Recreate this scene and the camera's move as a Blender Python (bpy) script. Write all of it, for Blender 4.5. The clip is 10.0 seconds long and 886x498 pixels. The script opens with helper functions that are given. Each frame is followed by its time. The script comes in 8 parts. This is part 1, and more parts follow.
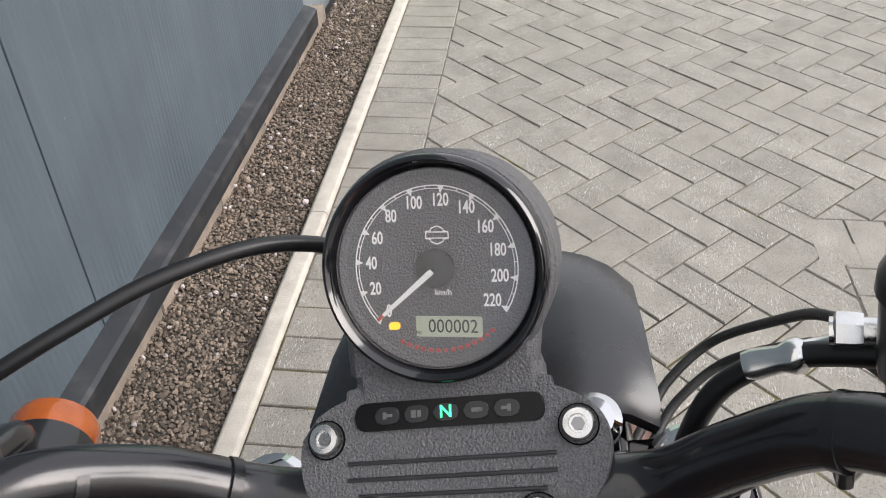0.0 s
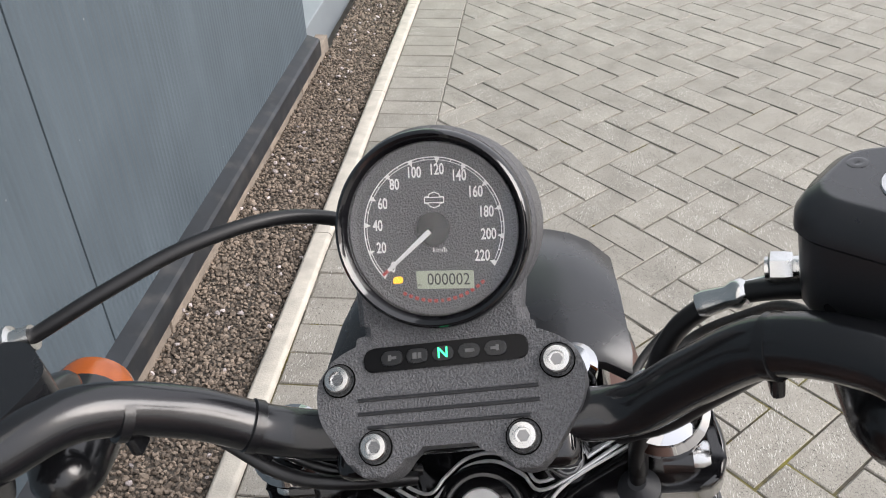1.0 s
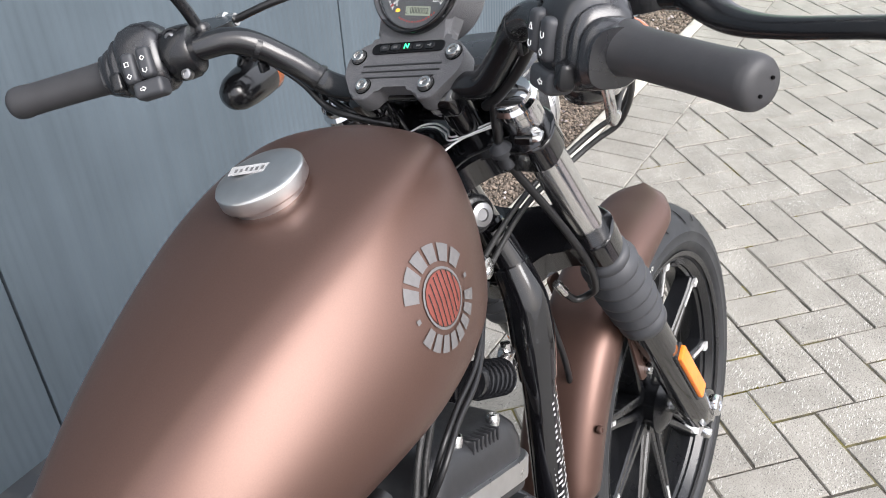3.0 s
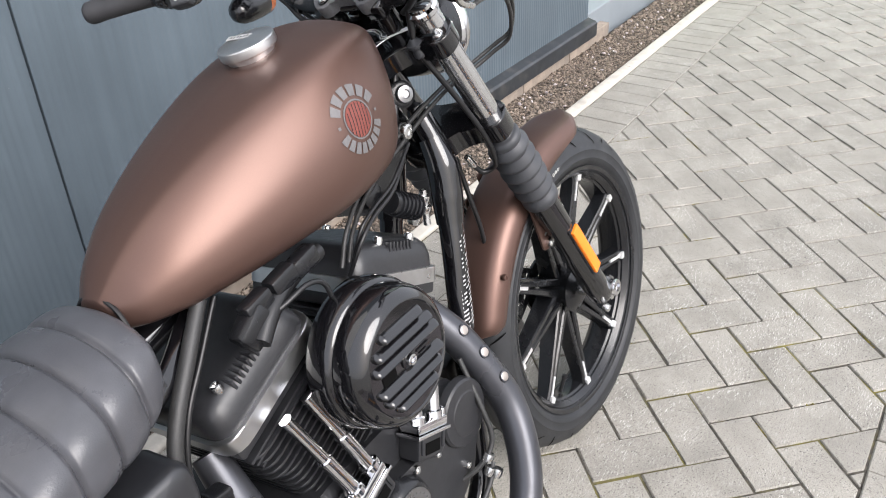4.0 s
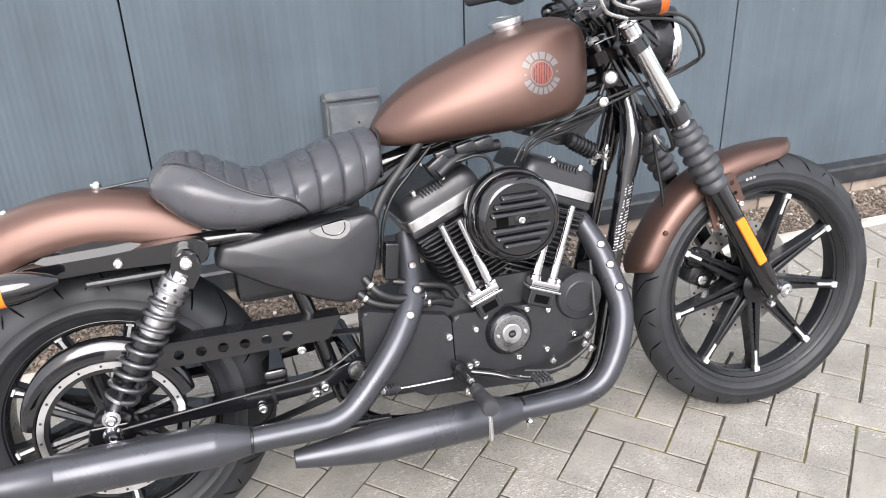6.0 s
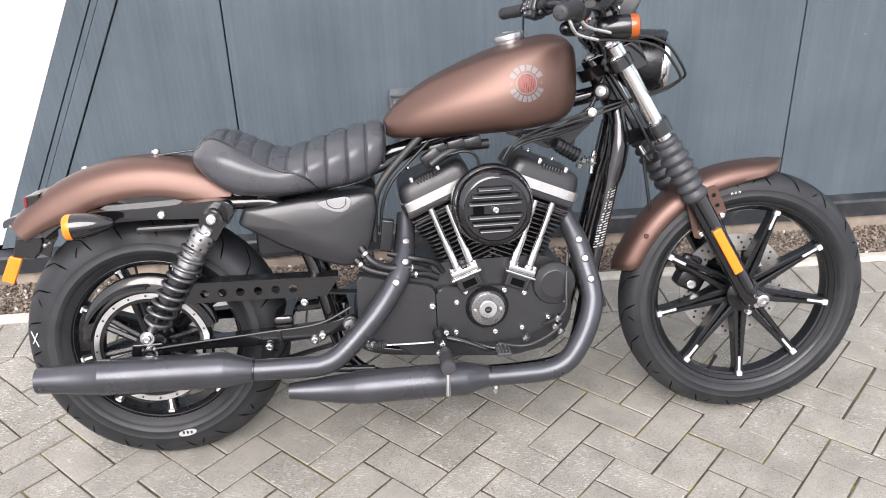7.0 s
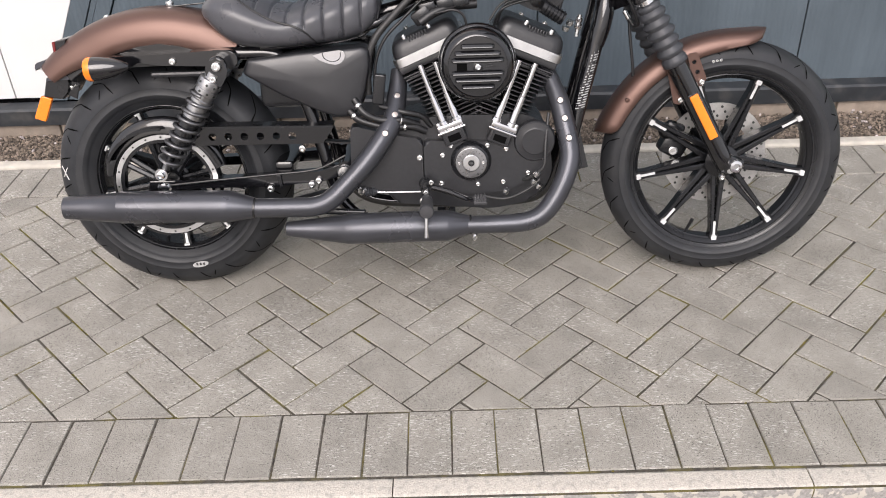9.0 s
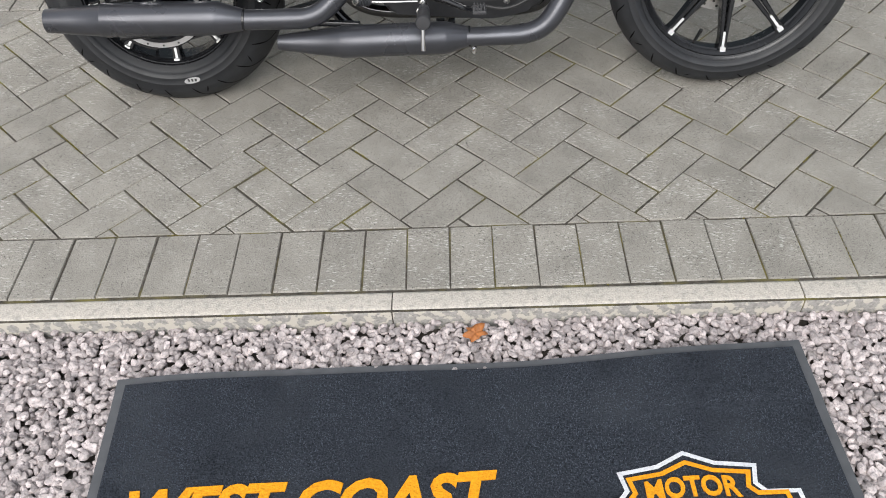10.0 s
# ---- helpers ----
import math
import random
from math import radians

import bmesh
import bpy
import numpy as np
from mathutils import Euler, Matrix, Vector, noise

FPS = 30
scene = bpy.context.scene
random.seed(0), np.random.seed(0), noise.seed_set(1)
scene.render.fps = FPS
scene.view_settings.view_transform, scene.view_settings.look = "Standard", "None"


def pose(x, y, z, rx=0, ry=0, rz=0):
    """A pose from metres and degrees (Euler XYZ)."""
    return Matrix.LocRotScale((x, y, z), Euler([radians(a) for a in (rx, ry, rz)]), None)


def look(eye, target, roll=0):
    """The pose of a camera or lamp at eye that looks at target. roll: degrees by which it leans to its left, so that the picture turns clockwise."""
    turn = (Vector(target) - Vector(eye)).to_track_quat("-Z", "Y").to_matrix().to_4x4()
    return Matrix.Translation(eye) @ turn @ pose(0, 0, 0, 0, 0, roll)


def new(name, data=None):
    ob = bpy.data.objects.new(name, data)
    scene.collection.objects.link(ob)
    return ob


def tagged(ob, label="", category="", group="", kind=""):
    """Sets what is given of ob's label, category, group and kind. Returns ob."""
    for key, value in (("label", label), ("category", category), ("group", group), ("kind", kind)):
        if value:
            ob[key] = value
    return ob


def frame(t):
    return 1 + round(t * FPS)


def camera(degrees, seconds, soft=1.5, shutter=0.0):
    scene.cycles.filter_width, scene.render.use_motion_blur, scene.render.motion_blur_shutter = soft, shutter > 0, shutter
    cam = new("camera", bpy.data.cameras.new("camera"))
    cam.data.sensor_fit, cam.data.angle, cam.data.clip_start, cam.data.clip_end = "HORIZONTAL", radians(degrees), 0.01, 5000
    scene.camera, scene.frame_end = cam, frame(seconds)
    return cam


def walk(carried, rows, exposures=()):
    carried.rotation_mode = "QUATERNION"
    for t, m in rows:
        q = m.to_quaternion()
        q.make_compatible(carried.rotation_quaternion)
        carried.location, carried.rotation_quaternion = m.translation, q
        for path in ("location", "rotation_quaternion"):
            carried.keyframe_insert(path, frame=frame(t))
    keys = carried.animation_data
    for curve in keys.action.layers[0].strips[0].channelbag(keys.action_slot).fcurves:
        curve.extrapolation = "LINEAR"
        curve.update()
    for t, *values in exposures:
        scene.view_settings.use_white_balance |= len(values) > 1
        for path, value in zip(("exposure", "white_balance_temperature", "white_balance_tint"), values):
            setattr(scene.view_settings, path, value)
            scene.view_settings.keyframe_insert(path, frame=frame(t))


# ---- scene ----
cam = camera(55.2, 10.0, soft=1.0)
PATH = [
    (0, (0.247, 0.763, 1.322), (1.816, 0.969, 0.099), -1.9),
    (0.5, (0.229, 0.773, 1.324), (1.824, 0.981, 0.136), -2.3),
    (1, (0.181, 0.753, 1.33), (1.794, 0.966, 0.167), -2.3),
    (1.5, (0.124, 0.684, 1.34), (1.713, 0.931, 0.151), -2.3),
    (2, (0.058, 0.572, 1.324), (1.628, 1.063, 0.187), -2.7),
    (2.5, (-0.02, 0.474, 1.32), (1.442, 1.276, 0.216), -3.1),
    (3, (-0.166, 0.354, 1.325), (1.251, 1.244, 0.229), -3.1),
    (3.2, (-0.23, 0.298, 1.333), (1.18, 1.194, 0.234), -3.1),
    (4.3, (-0.553, -0.121, 1.345), (0.839, 0.876, 0.312), -2.5),
    (4.5, (-0.613, -0.211, 1.351), (0.766, 0.819, 0.332), -2.5),
    (5, (-0.657, -0.423, 1.369), (0.591, 0.807, 0.404), -2.2),
    (5.5, (-0.526, -0.682, 1.369), (0.365, 0.853, 0.446), -2.1),
    (6, (-0.413, -0.935, 1.402), (0.101, 0.772, 0.496), -2.0),
    (6.2, (-0.359, -1.027, 1.41), (0.063, 0.708, 0.508), -2.0),
    (7.3, (-0.004, -1.34, 1.498), (0.068, 0.446, 0.602), -1.9),
    (7.5, (0.023, -1.376, 1.479), (0.061, 0.428, 0.616), -1.9),
    (8, (0.071, -1.451, 1.502), (0.066, 0.35, 0.632), -2.0),
    (8.5, (0.098, -1.486, 1.487), (0.085, 0.269, 0.528), -1.9),
    (9, (0.117, -1.489, 1.471), (0.094, 0.171, 0.356), -2.1),
    (9.5, (0.134, -1.488, 1.454), (0.096, 0.053, 0.179), -2.6),
    (10, (0.132, -1.474, 1.448), (0.086, -0.085, 0.009), -3.1),
]
EXPOSURES = [(0.0, 0.90, 6400, 12), (1.0, 0.97, 6350, 12), (1.5, 1.18, 6300, 12), (2.0, 1.38, 6250, 12), (2.5, 1.50, 6200, 12), (3.0, 1.43, 6200, 12), (4.5, 1.27, 6200, 12), (5.0, 1.26, 6200, 12), (5.5, 1.39, 6200, 13), (6.0, 1.50, 6230, 13), (6.2, 1.52, 6250, 14), (7.5, 1.11, 6300, 14), (8.5, 0.90, 6450, 16), (9.2, 0.76, 6400, 14), (10.0, 0.58, 6200, 9)]
walk(cam, [(t, look(eye, target, roll)) for t, eye, target, roll in PATH], EXPOSURES)

# ---- light: a bright overcast sky ----
world = bpy.data.worlds.new("overcast_sky")
scene.world = world
world.use_nodes = True
wn = world.node_tree.nodes
sky = wn.new("ShaderNodeTexSky")
sky.sky_type = "NISHITA"
sky.sun_disc = False
sky.sun_elevation = radians(39)
sky.sun_rotation = radians(200)
sky.air_density, sky.dust_density, sky.ozone_density = 1.0, 6.0, 1.0
wn["Background"].inputs["Strength"].default_value = 0.128
cloud = wn.new("ShaderNodeMixRGB")
cloud.inputs[0].default_value = 0.75
cloud.inputs[2].default_value = (6.6, 6.6, 6.7, 1)
world.node_tree.links.new(sky.outputs[0], cloud.inputs[1])
# an overcast sky is about three times as bright overhead as at the horizon
sky_dir = wn.new("ShaderNodeTexCoord")
sky_axes = wn.new("ShaderNodeSeparateXYZ")
world.node_tree.links.new(sky_dir.outputs["Generated"], sky_axes.inputs[0])
height = wn.new("ShaderNodeMapRange")
height.inputs["From Min"].default_value, height.inputs["From Max"].default_value = 0.0, 1.0
height.inputs["To Min"].default_value, height.inputs["To Max"].default_value = 0.82, 1.06
world.node_tree.links.new(sky_axes.outputs["Z"], height.inputs["Value"])
dome = wn.new("ShaderNodeVectorMath")
dome.operation = "SCALE"
world.node_tree.links.new(cloud.outputs[0], dome.inputs[0])
world.node_tree.links.new(height.outputs["Result"], dome.inputs["Scale"])
world.node_tree.links.new(dome.outputs[0], wn["Background"].inputs["Color"])
sun = new("sun", bpy.data.lights.new("sun", "SUN"))
sun.data.energy = 1.7
sun.data.angle = radians(42)
sun.data.color = (1.0, 0.965, 0.92)
sun.matrix_world = look((0, 0, 0), (0.12, 0.80, -0.66))

# ---- materials ----
def material(name, color, rough=0.5, metal=0.0, vary=0.0, scale=20.0, bump=0.0, bscale=60.0, coat=0.0,
             spec=0.5, rvary=0.0, dirt=None, dscale=4.0, damount=0.0, per_object=0.0, island=0.0):
    """A principled material: base colour with two scales of variation, roughness variation and fine relief."""
    m = bpy.data.materials.new(name)
    m.use_nodes = True
    nt = m.node_tree
    n, link = nt.nodes, nt.links.new
    b = n["Principled BSDF"]
    b.inputs["Base Color"].default_value = (*color, 1)
    b.inputs["Roughness"].default_value = rough
    b.inputs["Metallic"].default_value = metal
    b.inputs["Specular IOR Level"].default_value = spec
    b.inputs["Coat Weight"].default_value = coat
    b.inputs["Coat Roughness"].default_value = 0.08
    co = n.new("ShaderNodeTexCoord")
    col = None
    def noise_tex(s, detail=6.0):
        t = n.new("ShaderNodeTexNoise")
        t.inputs["Scale"].default_value = s
        t.inputs["Detail"].default_value = detail
        link(co.outputs["Object"], t.inputs["Vector"])
        return t
    def ramp(src, a, c2):
        r = n.new("ShaderNodeMapRange")
        link(src, r.inputs["Value"])
        r.inputs["From Min"].default_value, r.inputs["From Max"].default_value = 0.3, 0.7
        r.inputs["To Min"].default_value, r.inputs["To Max"].default_value = a, c2
        return r.outputs["Result"]
    if vary or per_object or island:
        fac = ramp(noise_tex(scale).outputs["Fac"], 1 - vary, 1 + vary)
        if per_object or island:
            src = n.new("ShaderNodeObjectInfo").outputs["Random"] if per_object else n.new("ShaderNodeNewGeometry").outputs["Random Per Island"]
            r = n.new("ShaderNodeMapRange")
            link(src, r.inputs["Value"])
            k = per_object or island
            r.inputs["To Min"].default_value, r.inputs["To Max"].default_value = 1 - k, 1 + k
            mul = n.new("ShaderNodeMath"); mul.operation = "MULTIPLY"
            link(fac, mul.inputs[0]); link(r.outputs["Result"], mul.inputs[1])
            fac = mul.outputs[0]
        sc = n.new("ShaderNodeVectorMath"); sc.operation = "SCALE"
        sc.inputs[0].default_value = color
        link(fac, sc.inputs["Scale"])
        col = sc.outputs[0]
    if dirt:
        d = n.new("ShaderNodeMixRGB")
        big = noise_tex(dscale, 8.0)
        th = n.new("ShaderNodeMapRange")
        link(big.outputs["Fac"], th.inputs["Value"])
        th.inputs["From Min"].default_value, th.inputs["From Max"].default_value = 0.5, 0.72
        th.inputs["To Max"].default_value = damount
        link(th.outputs["Result"], d.inputs[0])
        if col is not None:
            link(col, d.inputs[1])
        else:
            d.inputs[1].default_value = (*color, 1)
        d.inputs[2].default_value = (*dirt, 1)
        col = d.outputs[0]
    if col is not None:
        link(col, b.inputs["Base Color"])
    if rvary:
        link(ramp(noise_tex(scale * 0.6).outputs["Fac"], max(0.02, rough - rvary), min(1, rough + rvary)), b.inputs["Roughness"])
    if bump:
        bp = n.new("ShaderNodeBump")
        bp.inputs["Strength"].default_value = 1.0
        bp.inputs["Distance"].default_value = bump
        link(noise_tex(bscale, 4.0).outputs["Fac"], bp.inputs["Height"])
        link(bp.outputs[0], b.inputs["Normal"])
    return m


M_PAINT = material("brown_denim_paint", (0.123, 0.0715, 0.0570), 0.43, 0.73, vary=0.05, scale=900, bump=0.00003, bscale=1800, coat=0.20, rvary=0.03)
M_PAINT.node_tree.nodes["Principled BSDF"].inputs["Coat Roughness"].default_value = 0.28
M_SATIN = material("satin_black", (0.009, 0.0094, 0.0108), 0.25, 0.0, vary=0.1, scale=30, bump=0.00004, bscale=700, rvary=0.05)
M_GLOSS = material("gloss_black", (0.005, 0.005, 0.006), 0.08, 0.0, coat=0.6, vary=0.1, scale=30, rvary=0.03)
M_WRINKLE = material("wrinkle_black", (0.096, 0.096, 0.101), 0.44, 0.0, vary=0.35, scale=900, bump=0.0014, bscale=900)
M_ENGINE = material("engine_black", (0.018, 0.0184, 0.0205), 0.37, 0.0, vary=0.15, scale=120, bump=0.00012, bscale=900, rvary=0.06)
M_EXHAUST = material("exhaust_black", (0.066, 0.068, 0.077), 0.31, 0.6, vary=0.10, scale=14, bump=0.00005, bscale=500, rvary=0.06)
M_RUBBER = material("tyre_rubber", (0.0125, 0.0137, 0.0162), 0.55, 0.0, vary=0.2, scale=25, bump=0.00015, bscale=400, dirt=(0.050, 0.050, 0.050), dscale=9, damount=0.25, rvary=0.08)
# near-black that paints the shade inside tread cuts, pockets and other small hollows
M_HOLLOWSHADE = material("hollow_shade_black", (0.002, 0.002, 0.002), 0.95, spec=0.1)
M_GRIP = material("grip_rubber", (0.034, 0.034, 0.037), 0.55, 0.0, vary=0.1, scale=60, bump=0.0001, bscale=500)
M_BOOT = material("gaiter_rubber", (0.036, 0.038, 0.043), 0.5, 0.0, vary=0.12, scale=50, bump=0.0001, bscale=300)
M_CABLE = material("black_cable", (0.009, 0.009, 0.0098), 0.38, vary=0.1, scale=80)
M_BRAID = material("braided_hose", (0.03, 0.03, 0.03), 0.45, 0.2, vary=0.5, scale=900, bump=0.0004, bscale=900)
M_SEAT = material("black_vinyl", (0.058, 0.059, 0.066), 0.30, 0.0, vary=0.10, scale=35, bump=0.00022, bscale=420, rvary=0.06)
M_CHROME = material("chrome", (0.66, 0.66, 0.67), 0.07, 1.0, vary=0.03, scale=40, rvary=0.03)
M_TUBE = material("hard_chrome", (0.70, 0.70, 0.70), 0.17, 1.0, vary=0.04, scale=60, rvary=0.04)
M_STEEL = material("zinc_bolt", (0.66, 0.66, 0.65), 0.24, 1.0, vary=0.1, scale=90, rvary=0.08)
M_ALU = material("brushed_aluminium", (0.62, 0.62, 0.62), 0.33, 1.0, vary=0.05, scale=60, bump=0.00003, bscale=900, rvary=0.06)
M_MACHINED = material("machined_silver", (0.80, 0.80, 0.80), 0.42, 0.7, vary=0.06, scale=90)
M_DISC = material("worn_disc_steel", (0.46, 0.45, 0.435), 0.42, 0.8, vary=0.10, scale=120, rvary=0.06)
M_AMBER = material("amber_lens", (0.86, 0.215, 0.010), 0.16, 0.0, vary=0.06, scale=200, bump=0.0006, bscale=260, coat=0.4)
M_AMBERDK = material("amber_signal", (0.36, 0.080, 0.008), 0.14, 0.0, vary=0.1, scale=100, bump=0.0005, bscale=240, coat=0.5)
M_RED = material("red_lens", (0.14, 0.006, 0.008), 0.14, coat=0.4)
M_FACE = material("gauge_face", (0.105, 0.105, 0.110), 0.42, vary=0.02, scale=700)
M_FACE2 = material("gauge_inner", (0.135, 0.135, 0.142), 0.4, vary=0.14, scale=2200)
M_WHITE = material("white_print", (0.82, 0.82, 0.80), 0.5)
M_GREYPRINT = material("grey_print", (0.10, 0.10, 0.10), 0.5)
M_REDPRINT = material("red_print", (0.45, 0.06, 0.05), 0.5)
M_LCD = material("lcd_green", (0.40, 0.44, 0.33), 0.35, vary=0.05, scale=300)
M_LCDINK = material("lcd_ink", (0.02, 0.022, 0.02), 0.5)
M_EMBLEM = material("tank_emblem_grey", (0.150, 0.145, 0.146), 0.42, 0.3, vary=0.08, scale=200)
M_EMBRED = material("tank_emblem_red", (0.185, 0.046, 0.034), 0.42, 0.2, vary=0.1, scale=200)
M_STICKER = material("white_sticker", (0.60, 0.60, 0.58), 0.5, vary=0.05, scale=90)
M_LAMPSTRIP = material("lamp_strip_black", (0.006, 0.006, 0.0065), 0.16, 0.0, spec=0.16, vary=0.1, scale=60)
M_BAR = material("bar_black", (0.009, 0.0094, 0.0108), 0.18, 0.0, vary=0.1, scale=30, bump=0.00003, bscale=700, rvary=0.04, spec=0.7)
M_SPRING = material("spring_black", (0.15, 0.15, 0.155), 0.32, 0.85, vary=0.1, scale=60, rvary=0.04)
M_HOUSING = material("housing_black", (0.015, 0.0155, 0.018), 0.28, 0.0, vary=0.1, scale=40, bump=0.00004, bscale=700, rvary=0.05, spec=0.8)
M_COVER = material("cover_black", (0.0165, 0.017, 0.0195), 0.34, 0.0, vary=0.1, scale=40, bump=0.00004, bscale=700, rvary=0.05, spec=0.65)
M_COLLAR = material("collar_aluminium", (0.36, 0.36, 0.365), 0.38, 1.0, vary=0.08, scale=60, rvary=0.06)
M_DARKALU = material("dull_aluminium", (0.30, 0.30, 0.305), 0.30, 1.0, vary=0.08, scale=60, rvary=0.06)
M_FADED = material("faded_sticker", (0.36, 0.36, 0.36), 0.4, vary=0.15, scale=90)
M_COPPER = material("heat_bolt", (0.46, 0.41, 0.37), 0.3, 0.9, vary=0.15, scale=60)


def glow(name, color, strength):
    m = bpy.data.materials.new(name)
    m.use_nodes = True
    b = m.node_tree.nodes["Principled BSDF"]
    b.inputs["Base Color"].default_value = (*color, 1)
    b.inputs["Emission Color"].default_value = (*color, 1)
    b.inputs["Emission Strength"].default_value = strength
    return m


M_AMBERLIT = glow("amber_lamp", (1.0, 0.48, 0.02), 0.6)
M_NEUTRAL = glow("neutral_lamp", (0.05, 0.9, 0.30), 0.9)


def glass(name, color=(1, 1, 1), rough=0.0):
    m = bpy.data.materials.new(name)
    m.use_nodes = True
    b = m.node_tree.nodes["Principled BSDF"]
    b.inputs["Base Color"].default_value = (*color, 1)
    b.inputs["Transmission Weight"].default_value = 1.0
    b.inputs["Roughness"].default_value = rough
    b.inputs["IOR"].default_value = 1.45
    return m


def clear_pane(name):
    m = bpy.data.materials.new(name)
    m.use_nodes = True
    n, link = m.node_tree.nodes, m.node_tree.links.new
    n.remove(n["Principled BSDF"])
    clear, gloss, mix, fres = n.new("ShaderNodeBsdfTransparent"), n.new("ShaderNodeBsdfGlossy"), n.new("ShaderNodeMixShader"), n.new("ShaderNodeFresnel")
    gloss.inputs["Roughness"].default_value = 0.03
    fres.inputs["IOR"].default_value = 1.5
    link(fres.outputs[0], mix.inputs[0])
    link(clear.outputs[0], mix.inputs[1])
    link(gloss.outputs[0], mix.inputs[2])
    link(mix.outputs[0], n["Material Output"].inputs["Surface"])
    return m


M_GLASS = clear_pane("clear_glass")
M_MIRROR = material("mirror_glass", (0.9, 0.9, 0.9), 0.015, 1.0)



def paver(name, island):
    """Warm grey concrete block: fine sand grain, dark pits, patches of pale scratch-like flecks."""
    m = bpy.data.materials.new(name)
    m.use_nodes = True
    n, link = m.node_tree.nodes, m.node_tree.links.new
    b = n["Principled BSDF"]
    b.inputs["Roughness"].default_value = 0.78
    geo = n.new("ShaderNodeNewGeometry")
    pos = geo.outputs["Position"]
    def noise(scale, detail, stretch=None, turn=0.0):
        src = pos
        if stretch:
            mp = n.new("ShaderNodeMapping")
            mp.inputs["Rotation"].default_value = (0, 0, radians(turn))
            mp.inputs["Scale"].default_value = stretch
            link(pos, mp.inputs["Vector"])
            src = mp.outputs[0]
        t = n.new("ShaderNodeTexNoise")
        t.inputs["Scale"].default_value = scale
        t.inputs["Detail"].default_value = detail
        link(src, t.inputs["Vector"])
        return t.outputs["Fac"]
    def rng(src, f0, f1, t0, t1):
        r = n.new("ShaderNodeMapRange")
        link(src, r.inputs["Value"])
        for key, val in (("From Min", f0), ("From Max", f1), ("To Min", t0), ("To Max", t1)):
            r.inputs[key].default_value = val
        return r.outputs["Result"]
    def mul(a, c, op="MULTIPLY"):
        x = n.new("ShaderNodeMath")
        x.operation = op
        link(a, x.inputs[0])
        link(c, x.inputs[1])
        return x.outputs[0]
    rand = geo.outputs["Random Per Island"] if island else n.new("ShaderNodeObjectInfo").outputs["Random"]
    tone = mul(mul(rng(noise(460, 3), 0.32, 0.68, 0.76, 1.22), rng(noise(9, 6), 0.3, 0.7, 0.84, 1.14)), rng(rand, 0, 1, 0.93, 1.06))
    pits = rng(noise(300, 2), 0.335, 0.385, 0.30, 1.0)
    base = n.new("ShaderNodeVectorMath")
    base.operation = "SCALE"
    base.inputs[0].default_value = (0.262, 0.2465, 0.217)
    link(mul(tone, pits), base.inputs["Scale"])
    dash = mul(rng(noise(58, 1.5, (1, 7, 1), -22), 0.646, 0.672, 0, 1), rng(noise(66, 1.5, (1, 6.5, 1), 24), 0.643, 0.668, 0, 1), "MAXIMUM")
    dash = mul(dash, mul(rng(noise(2.3, 3), 0.40, 0.54, 0.16, 1.0), rng(noise(14, 3), 0.40, 0.56, 0.15, 1.0)))
    mix = n.new("ShaderNodeMixRGB")
    link(dash, mix.inputs[0])
    link(base.outputs[0], mix.inputs[1])
    mix.inputs[2].default_value = (0.58, 0.565, 0.53, 1)
    link(mix.outputs[0], b.inputs["Base Color"])
    bp = n.new("ShaderNodeBump")
    bp.inputs["Distance"].default_value = 0.0011
    link(noise(330, 4), bp.inputs["Height"])
    link(bp.outputs[0], b.inputs["Normal"])
    return m


M_PAVER = paver("concrete_block", False)
M_PAVERFAR = paver("concrete_block_far", True)
M_JOINT = material("joint_sand", (0.062, 0.055, 0.044), 0.95, vary=0.5, scale=60, bump=0.003, bscale=250, dirt=(0.190, 0.165, 0.030), dscale=6.5, damount=1.0)
M_JOINTPALE = material("pale_joint_sand", (0.150, 0.138, 0.118), 0.95, vary=0.4, scale=60, bump=0.003, bscale=250, dirt=(0.10, 0.092, 0.070), dscale=5, damount=0.7)
M_MOSS = material("joint_moss", (0.115, 0.098, 0.022), 0.95, vary=0.4, scale=300, bump=0.001, bscale=900, island=0.45, dirt=(0.16, 0.13, 0.06), dscale=20, damount=0.6, spec=0.2)
M_KERB = material("kerb_concrete", (0.47, 0.44, 0.385), 0.85, vary=0.12, scale=30, bump=0.0012, bscale=220, dirt=(0.30, 0.28, 0.25), dscale=9, damount=0.6)
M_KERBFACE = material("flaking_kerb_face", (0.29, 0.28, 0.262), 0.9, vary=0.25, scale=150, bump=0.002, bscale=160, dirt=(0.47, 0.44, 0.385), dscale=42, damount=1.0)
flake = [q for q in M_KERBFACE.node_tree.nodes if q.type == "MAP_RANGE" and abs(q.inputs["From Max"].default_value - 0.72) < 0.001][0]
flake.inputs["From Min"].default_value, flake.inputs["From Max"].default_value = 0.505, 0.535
M_KERBOLD = material("kerb_concrete_worn", (0.47, 0.435, 0.385), 0.85, vary=0.22, scale=260, bump=0.002, bscale=260, dirt=(0.26, 0.25, 0.23), dscale=70, damount=0.75)
M_STONE = material("granite_gravel", (0.445, 0.395, 0.388), 0.82, vary=0.28, scale=90, bump=0.0012, bscale=300, island=0.38, dirt=(0.16, 0.15, 0.145), dscale=220, damount=0.7)
M_PEA = material("brown_gravel", (0.165, 0.132, 0.104), 0.85, vary=0.2, scale=90, bump=0.0008, bscale=300, island=0.60)
M_EARTH = material("gravel_bed", (0.075, 0.066, 0.056), 0.95, vary=0.4, scale=60, bump=0.004, bscale=120)
M_GROUND = material("far_paving", (0.25, 0.24, 0.22), 0.9, vary=0.2, scale=3, bump=0.002, bscale=50)
